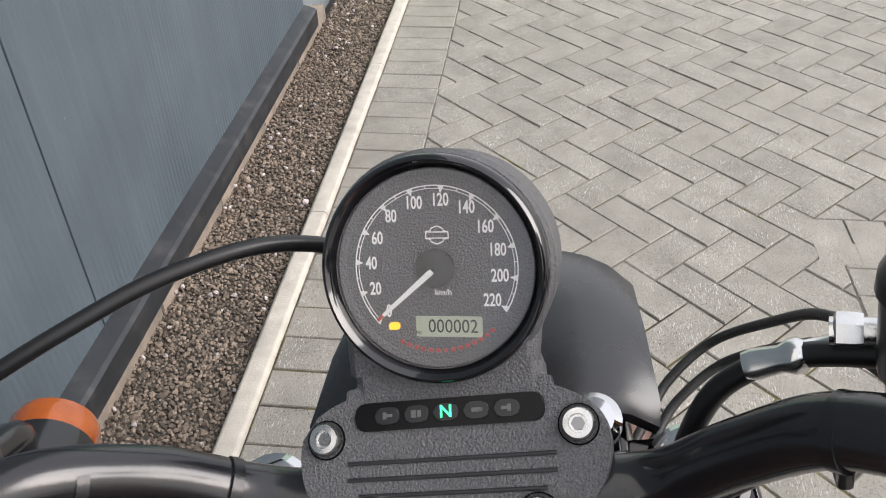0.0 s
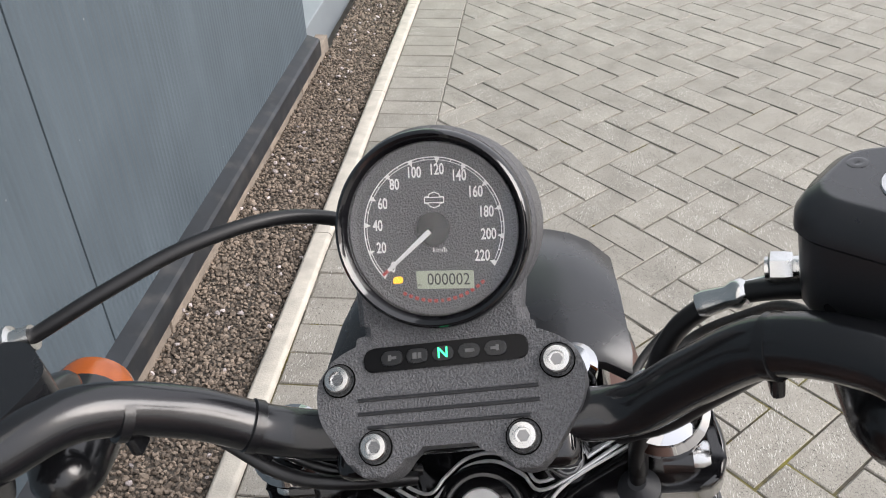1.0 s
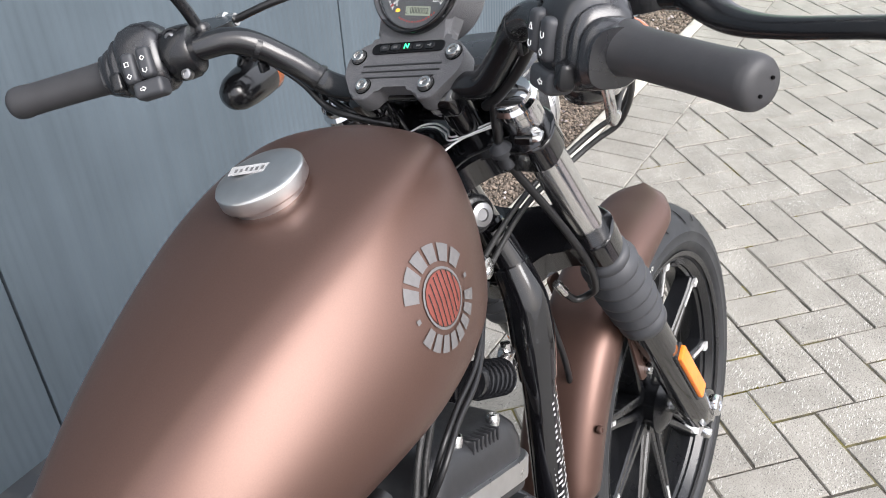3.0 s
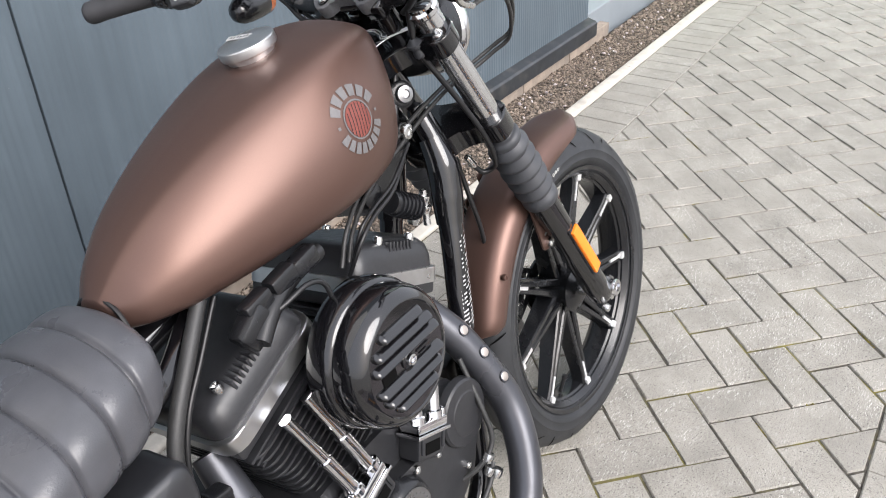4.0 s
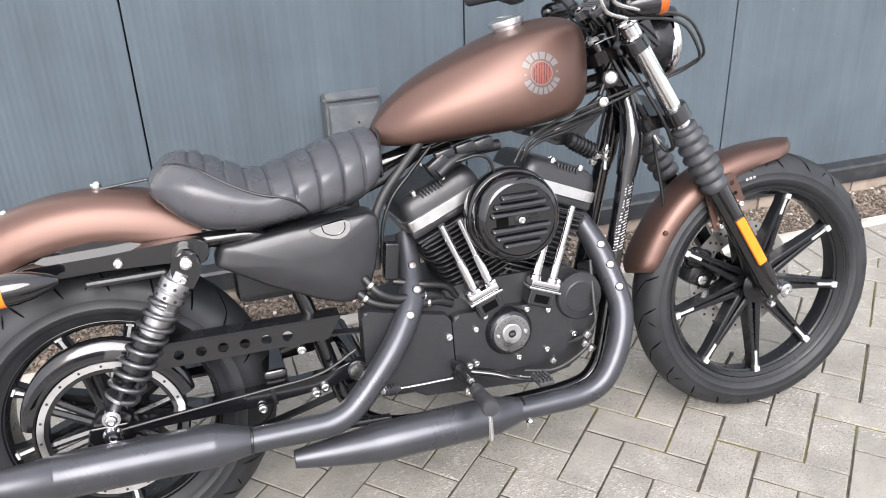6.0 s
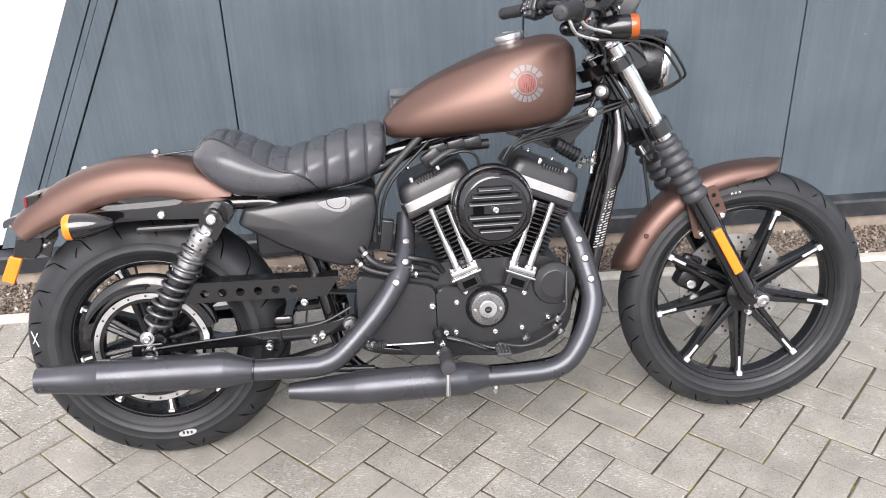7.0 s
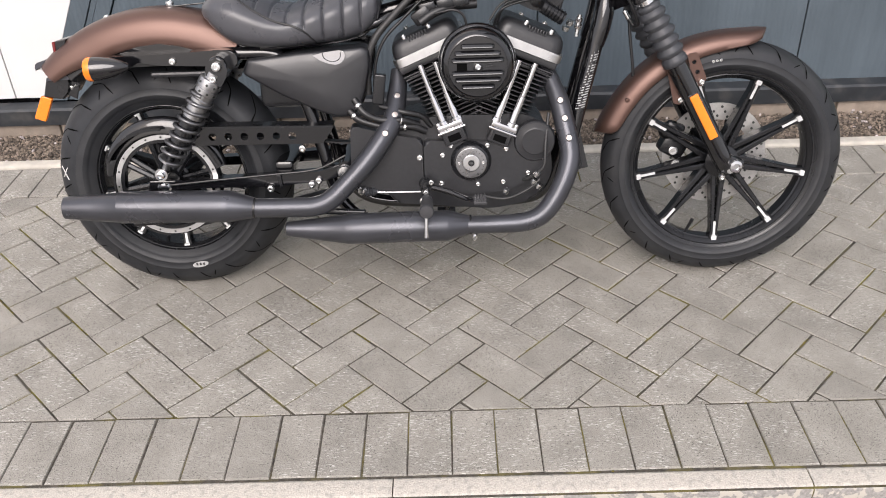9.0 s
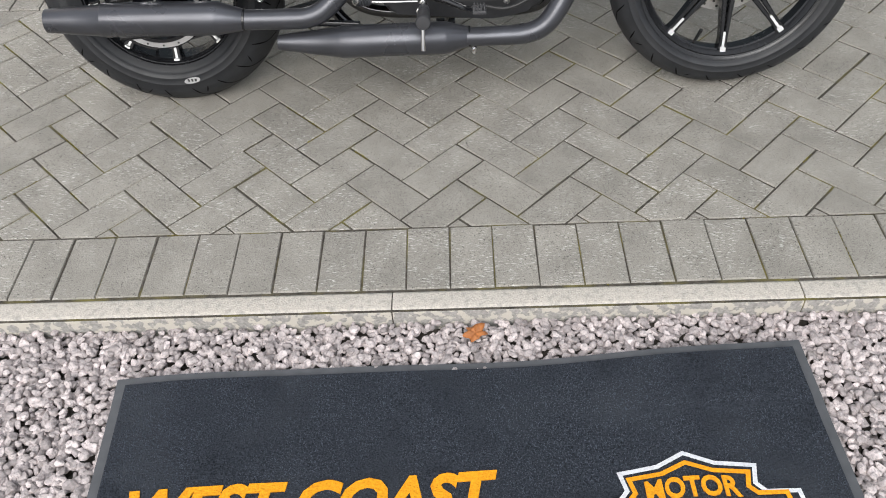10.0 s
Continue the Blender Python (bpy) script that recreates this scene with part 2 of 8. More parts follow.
M_PLINTH = material("plinth_block", (0.26, 0.215, 0.175), 0.9, vary=0.2, scale=25, bump=0.0015, bscale=200, dirt=(0.14, 0.12, 0.10), dscale=7, damount=0.6)
M_FLASH = material("flashing_metal", (0.022, 0.025, 0.029), 0.42, 0.0, vary=0.25, scale=12, dirt=(0.09, 0.085, 0.08), dscale=18, damount=0.45, rvary=0.1)
M_WALLWHITE = material("white_cladding", (0.62, 0.62, 0.615), 0.45, vary=0.03, scale=3, dirt=(0.54, 0.54, 0.525), dscale=2, damount=0.25)
M_GREYCLAD = material("pale_grey_cladding", (0.20, 0.225, 0.245), 0.5, vary=0.08, scale=5)
M_BOX = material("grey_plastic", (0.085, 0.095, 0.105), 0.45, vary=0.12, scale=20, dirt=(0.16, 0.16, 0.15), dscale=18, damount=0.5, rvary=0.08)
M_MATPILE = material("mat_pile", (0.030, 0.035, 0.045), 0.95, vary=0.6, scale=260, bump=0.006, bscale=260, dirt=(0.042, 0.048, 0.058), dscale=5, damount=0.9, spec=0.2)
M_MATTUFT = material("mat_tuft", (0.062, 0.071, 0.090), 0.95, vary=0.5, scale=180, dirt=(0.008, 0.010, 0.014), dscale=9, damount=1.0, spec=0.2)
M_MATRUB = material("mat_rubber", (0.075, 0.078, 0.085), 0.6, vary=0.15, scale=30, bump=0.0004, bscale=200)
M_MATYEL = material("mat_yellow", (0.80, 0.33, 0.012), 0.95, vary=0.2, scale=200, bump=0.004, bscale=260, spec=0.2)
M_MATWHITE = material("mat_white", (0.66, 0.67, 0.70), 0.95, vary=0.12, scale=200, bump=0.004, bscale=260, spec=0.2)
M_LEAF = material("dead_leaf", (0.36, 0.13, 0.035), 0.7, vary=0.4, scale=60, bump=0.001, bscale=90)
M_PALEFRAME = material("pale_frame", (0.42, 0.46, 0.43), 0.5, vary=0.08, scale=5)
M_GREENPANE = material("green_tinted_pane", (0.26, 0.40, 0.31), 0.45, vary=0.2, scale=6)


def cladding():
    """Dark coated panel with fine vertical micro-ribs, dust and a few pale specks."""
    m = material("slate_cladding", (0.082, 0.103, 0.121), 0.50, 0.0, spec=0.14, vary=0.10, scale=4, dirt=(0.098, 0.123, 0.143), dscale=2.2, damount=0.5, rvary=0.06)
    nt = m.node_tree
    n, link = nt.nodes, nt.links.new
    b = n["Principled BSDF"]
    co = n.new("ShaderNodeTexCoord")
    wave = n.new("ShaderNodeTexWave")
    wave.bands_direction = "X"
    wave.inputs["Scale"].default_value = 17.0
    wave.inputs["Distortion"].default_value = 0.0
    link(co.outputs["Object"], wave.inputs["Vector"])
    bp = n.new("ShaderNodeBump")
    bp.inputs["Distance"].default_value = 0.0010
    link(wave.outputs["Fac"], bp.inputs["Height"])
    # rain runs: faint streaks stretched down the panel
    run = n.new("ShaderNodeMapping")
    run.inputs["Scale"].default_value = (38, 1, 1.3)
    link(co.outputs["Object"], run.inputs["Vector"])
    streak = n.new("ShaderNodeTexNoise")
    streak.inputs["Scale"].default_value = 1.0
    streak.inputs["Detail"].default_value = 5.0
    link(run.outputs[0], streak.inputs["Vector"])
    tone = n.new("ShaderNodeMapRange")
    link(streak.outputs["Fac"], tone.inputs["Value"])
    for key, val in (("From Min", 0.3), ("From Max", 0.7), ("To Min", 0.93), ("To Max", 1.07)):
        tone.inputs[key].default_value = val
    dull = n.new("ShaderNodeVectorMath")
    dull.operation = "SCALE"
    link(b.inputs["Base Color"].links[0].from_socket, dull.inputs[0])
    link(tone.outputs["Result"], dull.inputs["Scale"])
    # dried pale spots of a few millimetres
    cells = n.new("ShaderNodeTexVoronoi")
    cells.inputs["Scale"].default_value = 13.0
    link(co.outputs["Object"], cells.inputs["Vector"])
    spot = n.new("ShaderNodeMapRange")
    link(cells.outputs["Distance"], spot.inputs["Value"])
    for key, val in (("From Min", 0.020), ("From Max", 0.036), ("To Min", 0.75), ("To Max", 0.0)):
        spot.inputs[key].default_value = val
    some = n.new("ShaderNodeTexNoise")
    some.inputs["Scale"].default_value = 2.6
    link(co.outputs["Object"], some.inputs["Vector"])
    where = n.new("ShaderNodeMapRange")
    link(some.outputs["Fac"], where.inputs["Value"])
    for key, val in (("From Min", 0.50), ("From Max", 0.60), ("To Min", 0.0), ("To Max", 1.0)):
        where.inputs[key].default_value = val
    both = n.new("ShaderNodeMath")
    both.operation = "MULTIPLY"
    link(spot.outputs["Result"], both.inputs[0])
    link(where.outputs["Result"], both.inputs[1])
    speck = n.new("ShaderNodeMixRGB")
    link(both.outputs[0], speck.inputs[0])
    link(dull.outputs[0], speck.inputs[1])
    speck.inputs[2].default_value = (0.42, 0.44, 0.45, 1)
    link(speck.outputs[0], b.inputs["Base Color"])
    link(bp.outputs[0], b.inputs["Normal"])
    return m


M_WALL = cladding()


# ---- building helpers ----
def V(*a):
    return Vector(a)


def part(name, bm, mat, parent=None, label="", angle=40, smooth=True):
    """Links a bmesh as ONE mesh object, under a thing or a part if given."""
    me = bpy.data.meshes.new(name)
    bmesh.ops.recalc_face_normals(bm, faces=bm.faces)
    bm.to_mesh(me)
    bm.free()
    if smooth:
        me.shade_smooth()
        me.set_sharp_from_angle(angle=radians(angle))
    for mm in (mat if isinstance(mat, (list, tuple)) else [mat]):
        me.materials.append(mm)
    ob = new(name, me)
    if smooth and 6 < len(me.polygons) < 3000:
        areas = [p.area for p in me.polygons]
        if max(areas) > 0.08 * sum(areas):
            ob.modifiers.new("flat_faces", "WEIGHTED_NORMAL").keep_sharp = True
    if parent is not None:
        ob.parent = parent
    if label:
        ob["label"] = label
    return ob


def raw_mesh(name, verts, faces, mat, parent=None, smooth=False):
    me = bpy.data.meshes.new(name)
    me.from_pydata(verts, [], faces)
    me.update()
    if smooth:
        me.shade_smooth()
    me.materials.append(mat)
    ob = new(name, me)
    if parent is not None:
        ob.parent = parent
    return ob


def frame_axes(d):
    d = d.normalized()
    a = V(0, 0, 1) if abs(d.z) < 0.9 else V(1, 0, 0)
    x = a.cross(d).normalized()
    return x, d.cross(x).normalized()


def ring_skin(bm, rings, caps=True, closed=True, loop=False):
    """Skins rings of points (each the same count) with quads."""
    vs = [[bm.verts.new(p) for p in r] for r in rings]
    n = len(vs[0])
    pairs = list(zip(vs[:-1], vs[1:])) + ([(vs[-1], vs[0])] if loop else [])
    for a, b in pairs:
        for i in range(n if closed else n - 1):
            j = (i + 1) % n
            bm.faces.new((a[i], a[j], b[j], b[i]))
    if caps and closed and not loop:
        bm.faces.new(vs[0][::-1])
        bm.faces.new(vs[-1])
    return bm


def cyl(bm, p0, p1, r0, r1=None, seg=20, caps=True):
    p0, p1 = Vector(p0), Vector(p1)
    r1 = r0 if r1 is None else r1
    x, y = frame_axes(p1 - p0)
    rings = []
    for p, r in ((p0, r0), (p1, r1)):
        rings.append([p + r * (math.cos(a) * x + math.sin(a) * y) for a in (2 * math.pi * i / seg for i in range(seg))])
    return ring_skin(bm, rings, caps)


def lathe(bm, prof, origin, axis, seg=28, caps=True, loop=False, arc=None, start=0.0):
    """Turns (radius, height) pairs round an axis through origin."""
    o, d = Vector(origin), Vector(axis).normalized()
    x, y = frame_axes(d)
    rings = []
    for r, h in prof:
        rings.append([o + d * h + max(r, 1e-5) * (math.cos(a) * x + math.sin(a) * y) for a in (2 * math.pi * i / seg for i in range(seg))])
    return ring_skin(bm, rings, caps, True, loop)


def smooth_path(pts, n=6):
    """Catmull-Rom through the points."""
    p = [Vector(q) for q in pts]
    p = [2 * p[0] - p[1]] + p + [2 * p[-1] - p[-2]]
    out = []
    for i in range(1, len(p) - 2):
        a, b, c, d = p[i - 1:i + 3]
        for k in range(n):
            t = k / n
            out.append(0.5 * ((2 * b) + (c - a) * t + (2 * a - 5 * b + 4 * c - d) * t * t + (3 * b - a - 3 * c + d) * t ** 3))
    out.append(p[-2])
    return out


def sweep(bm, pts, r, seg=12, caps=True, flat=1.0):
    """A tube along points; r is a number or one radius per point."""
    pts = [Vector(p) for p in pts]
    n = len(pts)
    rs = r if isinstance(r, (list, tuple)) else [r] * n
    tang = [(pts[min(i + 1, n - 1)] - pts[max(i - 1, 0)]).normalized() for i in range(n)]
    x, y = frame_axes(tang[0])
    rings = []
    for i in range(n):
        x = (x - tang[i] * x.dot(tang[i])).normalized()
        y = tang[i].cross(x)
        rings.append([pts[i] + rs[i] * (math.cos(a) * x + flat * math.sin(a) * y) for a in (2 * math.pi * k / seg for k in range(seg))])
    return ring_skin(bm, rings, caps)


def tube(bm, pts, r, seg=12, n=6, flat=1.0):
    sp = smooth_path(pts, n)
    if isinstance(r, (list, tuple)):
        m = len(pts) - 1
        rr = []
        for i in range(len(sp)):
            f = i / n
            k = min(int(f), m - 1)
            rr.append(r[k] + (r[k + 1] - r[k]) * (f - k))
        r = rr
    return sweep(bm, sp, r, seg, True, flat)


def box(bm, c, size, rot=None, bevel=0.0, seg=2):
    m = Matrix.Translation(Vector(c)) @ (rot.to_4x4() if rot is not None else Matrix()) @ Matrix.Diagonal((*size, 1))
    t = bmesh.new()
    bmesh.ops.create_cube(t, size=1.0, matrix=m)
    if bevel:
        bmesh.ops.bevel(t, geom=t.edges[:] + t.verts[:], offset=bevel, segments=seg, affect="EDGES", profile=0.5)
    merge(bm, t)
    return bm


def merge(bm, t):
    me = bpy.data.meshes.new("tmp")
    t.to_mesh(me)
    t.free()
    bm.from_mesh(me)
    bpy.data.meshes.remove(me)


def ball(bm, c, r, u=16, v=10, scale=(1, 1, 1)):
    m = Matrix.Translation(Vector(c)) @ Matrix.Diagonal((*scale, 1))
    bmesh.ops.create_uvsphere(bm, u_segments=u, v_segments=v, radius=r, matrix=m)
    return bm


def slab(bm, pts, v0, v1, bevel=0.0, seg=2, holes=()):
    """A plate in the bike's side plane: outline points (u, w), from v0 to v1, with bevelled rims. Holes: (u, w, r)."""
    t = bmesh.new()
    if holes:
        a = [t.verts.new((u, v0, w)) for u, w in pts]
        edges = [t.edges.new((a[i], a[(i + 1) % len(a)])) for i in range(len(a))]
        for hu, hw, hr in holes:
            h = [t.verts.new((hu + hr * math.cos(k * math.pi / 6), v0, hw + hr * math.sin(k * math.pi / 6))) for k in range(12)]
            edges += [t.edges.new((h[i], h[(i + 1) % 12])) for i in range(12)]
        bmesh.ops.triangle_fill(t, use_beauty=True, use_dissolve=True, edges=edges)
        r = bmesh.ops.extrude_face_region(t, geom=t.faces[:])
        bmesh.ops.translate(t, vec=(0, v1 - v0, 0), verts=[e for e in r["geom"] if isinstance(e, bmesh.types.BMVert)])
    else:
        a = [t.verts.new((u, v0, w)) for u, w in pts]
        b = [t.verts.new((u, v1, w)) for u, w in pts]
        n = len(a)
        t.faces.new(a)
        t.faces.new(b[::-1])
        for i in range(n):
            t.faces.new((a[i], b[i], b[(i + 1) % n], a[(i + 1) % n]))
        if bevel:
            rim = [e for e in t.edges if abs(e.verts[0].co.y - e.verts[1].co.y) < 1e-7]
            bmesh.ops.bevel(t, geom=rim, offset=bevel, segments=seg, affect="EDGES", profile=0.5, clamp_overlap=True)
    merge(bm, t)
    return bm


def round_poly(pts, r=0.01, n=4):
    """Rounds the corners of a closed outline."""
    out = []
    m = len(pts)
    for i in range(m):
        p0, p, p1 = Vector(pts[i - 1]), Vector(pts[i]), Vector(pts[(i + 1) % m])
        a = (p0 - p)
        b = (p1 - p)
        k = min(r, a.length * 0.45, b.length * 0.45)
        a = p + a.normalized() * k
        b = p + b.normalized() * k
        for j in range(n + 1):
            t = j / n
            out.append(tuple((1 - t) ** 2 * a + 2 * t * (1 - t) * p + t * t * b))
    return out


def plate(bm, pts, origin, ex, ey, thick, bevel=0.0, seg=2):
    """A plate with the outline pts in the plane (ex, ey) at origin, extruded down its normal."""
    o, ex, ey = Vector(origin), Vector(ex).normalized(), Vector(ey).normalized()
    nrm = ex.cross(ey)
    t = bmesh.new()
    a = [t.verts.new(o + x * ex + y * ey) for x, y in pts]
    b = [t.verts.new(o + x * ex + y * ey - nrm * thick) for x, y in pts]
    n = len(a)
    f = t.faces.new(a)
    t.faces.new(b[::-1])
    for i in range(n):
        t.faces.new((a[i], b[i], b[(i + 1) % n], a[(i + 1) % n]))
    if bevel:
        bmesh.ops.bevel(t, geom=list(f.edges), offset=bevel, segments=seg, affect="EDGES", profile=0.5, clamp_overlap=True)
    merge(bm, t)
    return bm


def bolt(bm, p, axis, r=0.007, h=0.006):
    """A domed socket-head bolt."""
    lathe(bm, [(r * 0.96, -0.002), (r, h * 0.5), (r * 0.86, h * 0.9), (r * 0.55, h), (r * 0.5, h * 0.6), (0, h * 0.6)], p, axis, 14)
    return bm


def text_mesh(bm, body, m, size, extrude=0.0004, align="CENTER", shear=0.0, bold=0.0):
    """Letters in the built-in font, added to bm at the matrix m."""
    cu = bpy.data.curves.new("txt", "FONT")
    cu.body, cu.size, cu.extrude, cu.align_x, cu.align_y, cu.shear = body, size, extrude, align, "CENTER", shear
    cu.offset = bold
    cu.resolution_u = 3
    ob = bpy.data.objects.new("txt", cu)
    me = bpy.data.meshes.new_from_object(ob)
    me.transform(m)
    bm.from_mesh(me)
    bpy.data.meshes.remove(me)
    bpy.data.objects.remove(ob)
    bpy.data.curves.remove(cu)
    return bm


def axes_matrix(o, ex, ey):
    ex, ey = Vector(ex).normalized(), Vector(ey).normalized()
    ez = ex.cross(ey)
    m = Matrix((ex, ey, ez)).transposed().to_4x4()
    m.translation = Vector(o)
    return m


# ---- the setting: ground, wall, kerbs ----
def rise(x):
    """The paved strip is all but level along the wall."""
    return 0.002 * max(0.0, 1.0 - x)


bm = bmesh.new()
box(bm, (0, 0, -0.16), (400, 400, 0.1))
ground = tagged(part("ground", bm, M_GROUND), "grey ground around the paved strip", "ground", kind="structure")

bm = bmesh.new()
box(bm, (-0.425, 0.55, -0.0538), (4.35, 1.62, 0.1))
pavement = tagged(part("pavement", bm, M_JOINT), "grey concrete block paving laid in herringbone, mossy sand joints", "pavement", kind="structure")
bm = bmesh.new()
box(bm, (4.775, 0.55, -0.0538), (6.05, 1.62, 0.1))
box(bm, (6.4, -1.46, -0.0540), (9.0, 2.4, 0.1))
part("joint_bed", bm, M_JOINTPALE, pavement, "pale dry joint sand")

# wall of dark cladding panels, z from the flashing up
WALL_Y = 1.65
WALL_TOP = 7.5
wall = new("wall_north")
tagged(wall, "dark slate-blue metal cladding wall in wide vertical panels", "wall", kind="structure")


def wall_panel(pts, mat, name="panel", y0=WALL_Y, thick=0.06, label=""):
    b = bmesh.new()
    slab(b, pts, y0, y0 + thick, 0.003, 2)
    return part(name, b, mat, wall, label)


def slant(x_at_1, z):
    return x_at_1 + 0.49 * (z - 1.0)


G = 0.0022
for x0, x1 in ((0.462, 1.476), (1.476, 3.235)):
    wall_panel([(x0 + G, 0.10), (x1 - G, 0.10), (x1 - G, WALL_TOP), (x0 + G, WALL_TOP)], M_WALL)
zc = 1.0 + (0.462 - G + 0.878) / 0.49
zr = 1.0 + (-0.555 - G + 0.878) / 0.49
wall_panel([(-0.555 + G, 0.10), (0.462 - G, 0.10), (0.462 - G, zc), (-0.555 + G, zr)], M_WALL)
wall_panel([(slant(-0.878, 0.10), 0.10), (-0.555 - G, 0.10), (-0.555 - G, zr)], M_WALL)
for a, b2, y in ((-0.941, -0.882, 1.642), (-0.966, -0.943, 1.649), (-1.041, -0.968, 1.643)):
    wall_panel([(slant(a, 0.13), 0.13), (slant(b2, 0.13), 0.13), (slant(b2, WALL_TOP), WALL_TOP), (slant(a, WALL_TOP), WALL_TOP)], M_WALL, "slanted_trim", y, 0.05)
for x0, x1 in ((-1.598, -1.05), (-3.2, -1.602)):
    top = min(WALL_TOP, 1.0 + (x1 + 1.05) / 0.51) if x1 > -1.1 else WALL_TOP
    if x1 > -1.1:
        pts = [(x0, 0.14), (slant(-1.044, 0.14), 0.14), (slant(-1.044, WALL_TOP), WALL_TOP), (x0, WALL_TOP)]
    else:
        pts = [(x0, 0.14), (x1, 0.14), (x1, WALL_TOP), (x0, WALL_TOP)]
    wall_panel(pts, M_WALLWHITE, "white_panel", 1.652, 0.05, "smooth white cladding panel")
b = bmesh.new()
box(b, (-0.10, 1.86, 3.75), (6.6, 0.3, 7.5))
box(b, (5.35, 2.05, 3.75), (4.4, 0.2, 7.5))
part("wall_core", b, M_SATIN, wall)

# flashing at the wall's foot and the masonry plinth below it
b = bmesh.new()
for x0, x1, s in ((-3.2, -1.05, 1), (-1.05, 3.24, 1)):
    r0, r1 = rise(x0), rise(x1)
    rings = []
    for x, r in ((x0, r0), (x1, r1)):
        z = r + 0.02
        rings.append([(x, 1.652, z + 0.098), (x, 1.612, z + 0.086), (x, 1.604, z + 0.078), (x, 1.604, z + 0.018), (x, 1.612, z + 0.016), (x, 1.652, z + 0.016)])
    ring_skin(b, [[Vector(p) for p in q] for q in rings])
tagged(part("trim", b, M_FLASH, angle=25), "dark folded metal flashing along the wall's foot", "flashing", kind="structure")
plinth = new("plinth")
tagged(plinth, "tan masonry plinth under the cladding", "plinth", kind="structure")
bs = bmesh.new()
box(bs, (0, 0, 0), (0.436, 0.10, 0.13), bevel=0.004)
brick = part("plinth_stone", bs, M_PLINTH, plinth)
brick.location = (-3.0, 1.672, rise(-3.0) - 0.02)
for i in range(1, 15):
    x = -3.0 + 0.444 * i
    o = new("plinth_stone", brick.data)
    o.parent = plinth
    o.location = (x, 1.672 + 0.002 * math.sin(i * 5), rise(x) - 0.02)

# far bay with a pale sill and green-tinted glazing
sill = new("window_1")
tagged(sill, "pale grey framed glazing with green-tinted panes", "window", kind="structure")
b = bmesh.new()
ring_skin(b, [[V(x, 1.672, -0.05), V(x, 1.672, 0.112), V(x, 1.678, 0.120), V(x, 1.845, 0.160), V(x, 1.90, 0.160), V(x, 1.90, -0.05)] for x in (3.25, 7.55)])
part("window_sill", b, M_GREYCLAD, sill)
b = bmesh.new()
box(b, (3.262, 1.80, 3.75), (0.03, 0.20, 7.4), bevel=0.004)
box(b, (5.4, 1.85, 0.178), (4.2, 0.06, 0.045), bevel=0.004)
part("window_frame", b, M_GREYCLAD, sill)
for i in range(13):
    x = 3.43 + 0.32 * i
    b = bmesh.new()
    box(b, (x, 1.87, 3.69), (0.272, 0.03, 7.0))
    part("pane", b, M_GREENPANE, sill)
    b = bmesh.new()
    box(b, (x + 0.16, 1.86, 3.69), (0.045, 0.05, 7.0), bevel=0.003)
    part("mullion", b, M_PALEFRAME, sill)

# concrete edgings
def kerb(name, label, pieces, y0, y1, z0, mat, up=0.0, flaking=False):
    root = new(name)
    tagged(root, label, "kerb", kind="structure")
    for x0, x1 in pieces:
        b = bmesh.new()
        rings = []
        for x in (x0 + 0.0015, x1 - 0.0015):
            z = (rise(x) if up else 0.0) + up
            c = 0.012
            rings.append([V(x, y0, z0), V(x, y0, z - c), V(x, y0 + c * 0.4, z - c * 0.3), V(x, y0 + c, z), V(x, y1 - c, z), V(x, y1 - c * 0.4, z - c * 0.3), V(x, y1, z - c), V(x, y1, z0)])
        ring_skin(b, rings)
        stone = part("kerb_stone", b, [mat, M_KERBFACE] if flaking else mat, root, angle=60)
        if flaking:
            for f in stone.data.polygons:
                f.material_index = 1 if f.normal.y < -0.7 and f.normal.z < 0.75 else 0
    return root


kerb("kerb_far", "cream concrete edging beside the brown gravel", [(-3.42 + 0.915 * i, -2.505 + 0.915 * i) for i in range(12)], 1.312, 1.368, -0.09, M_KERB, 0.010)
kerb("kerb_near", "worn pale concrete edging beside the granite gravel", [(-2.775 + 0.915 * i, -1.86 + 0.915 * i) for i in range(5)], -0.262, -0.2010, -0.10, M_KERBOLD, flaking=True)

# socket on the wall
sock = new("wall_socket")
tagged(sock, "grey weatherproof socket box with sloping lid on the cladding", "socket")
SX, SZ = 0.070, 0.565
b = bmesh.new()
ring_skin(b, [[V(SX + kx * 0.090, 1.648, SZ + 0.078 * kz), V(SX + kx * 0.090, 1.590, SZ + 0.078 * kz), V(SX + kx * 0.086, 1.582, SZ + 0.072 * kz)] + [V(SX + kx * 0.086, 1.582, SZ - 0.066), V(SX + kx * 0.090, 1.590, SZ - 0.072), V(SX + kx * 0.090, 1.648, SZ - 0.072)] for kx, kz in ((-1.0, 0.94), (-0.97, 1.0), (0.97, 1.0), (1.0, 0.94))])
part("body", b, M_BOX, sock, angle=30)
b = bmesh.new()
rings = []
for k, y in ((1.0, 1.588), (1.0, 1.574), (0.97, 1.566), (0.93, 1.5635)):
    rings.append([V(SX + x_ * 0.078 * k, y + 0.006 * z_, SZ + 0.002 + z_ * 0.058 * k) for x_, z_ in round_poly([(-1, -1), (1, -1), (1, 1), (-1, 1)], 0.16, 4)])
ring_skin(b, rings)
part("lid", b, M_BOX, sock, angle=35)
b = bmesh.new()
box(b, (SX, 1.592, SZ + 0.083), (0.172, 0.045, 0.010), Euler((radians(12), 0, 0)).to_matrix(), 0.003)
part("hood", b, M_BOX, sock)
b = bmesh.new()
lathe(b, [(0.004, -0.001), (0.0042, 0.0012), (0, 0.0016)], V(SX + 0.012, 1.5632, SZ + 0.002), V(0, -1, 0), 12)
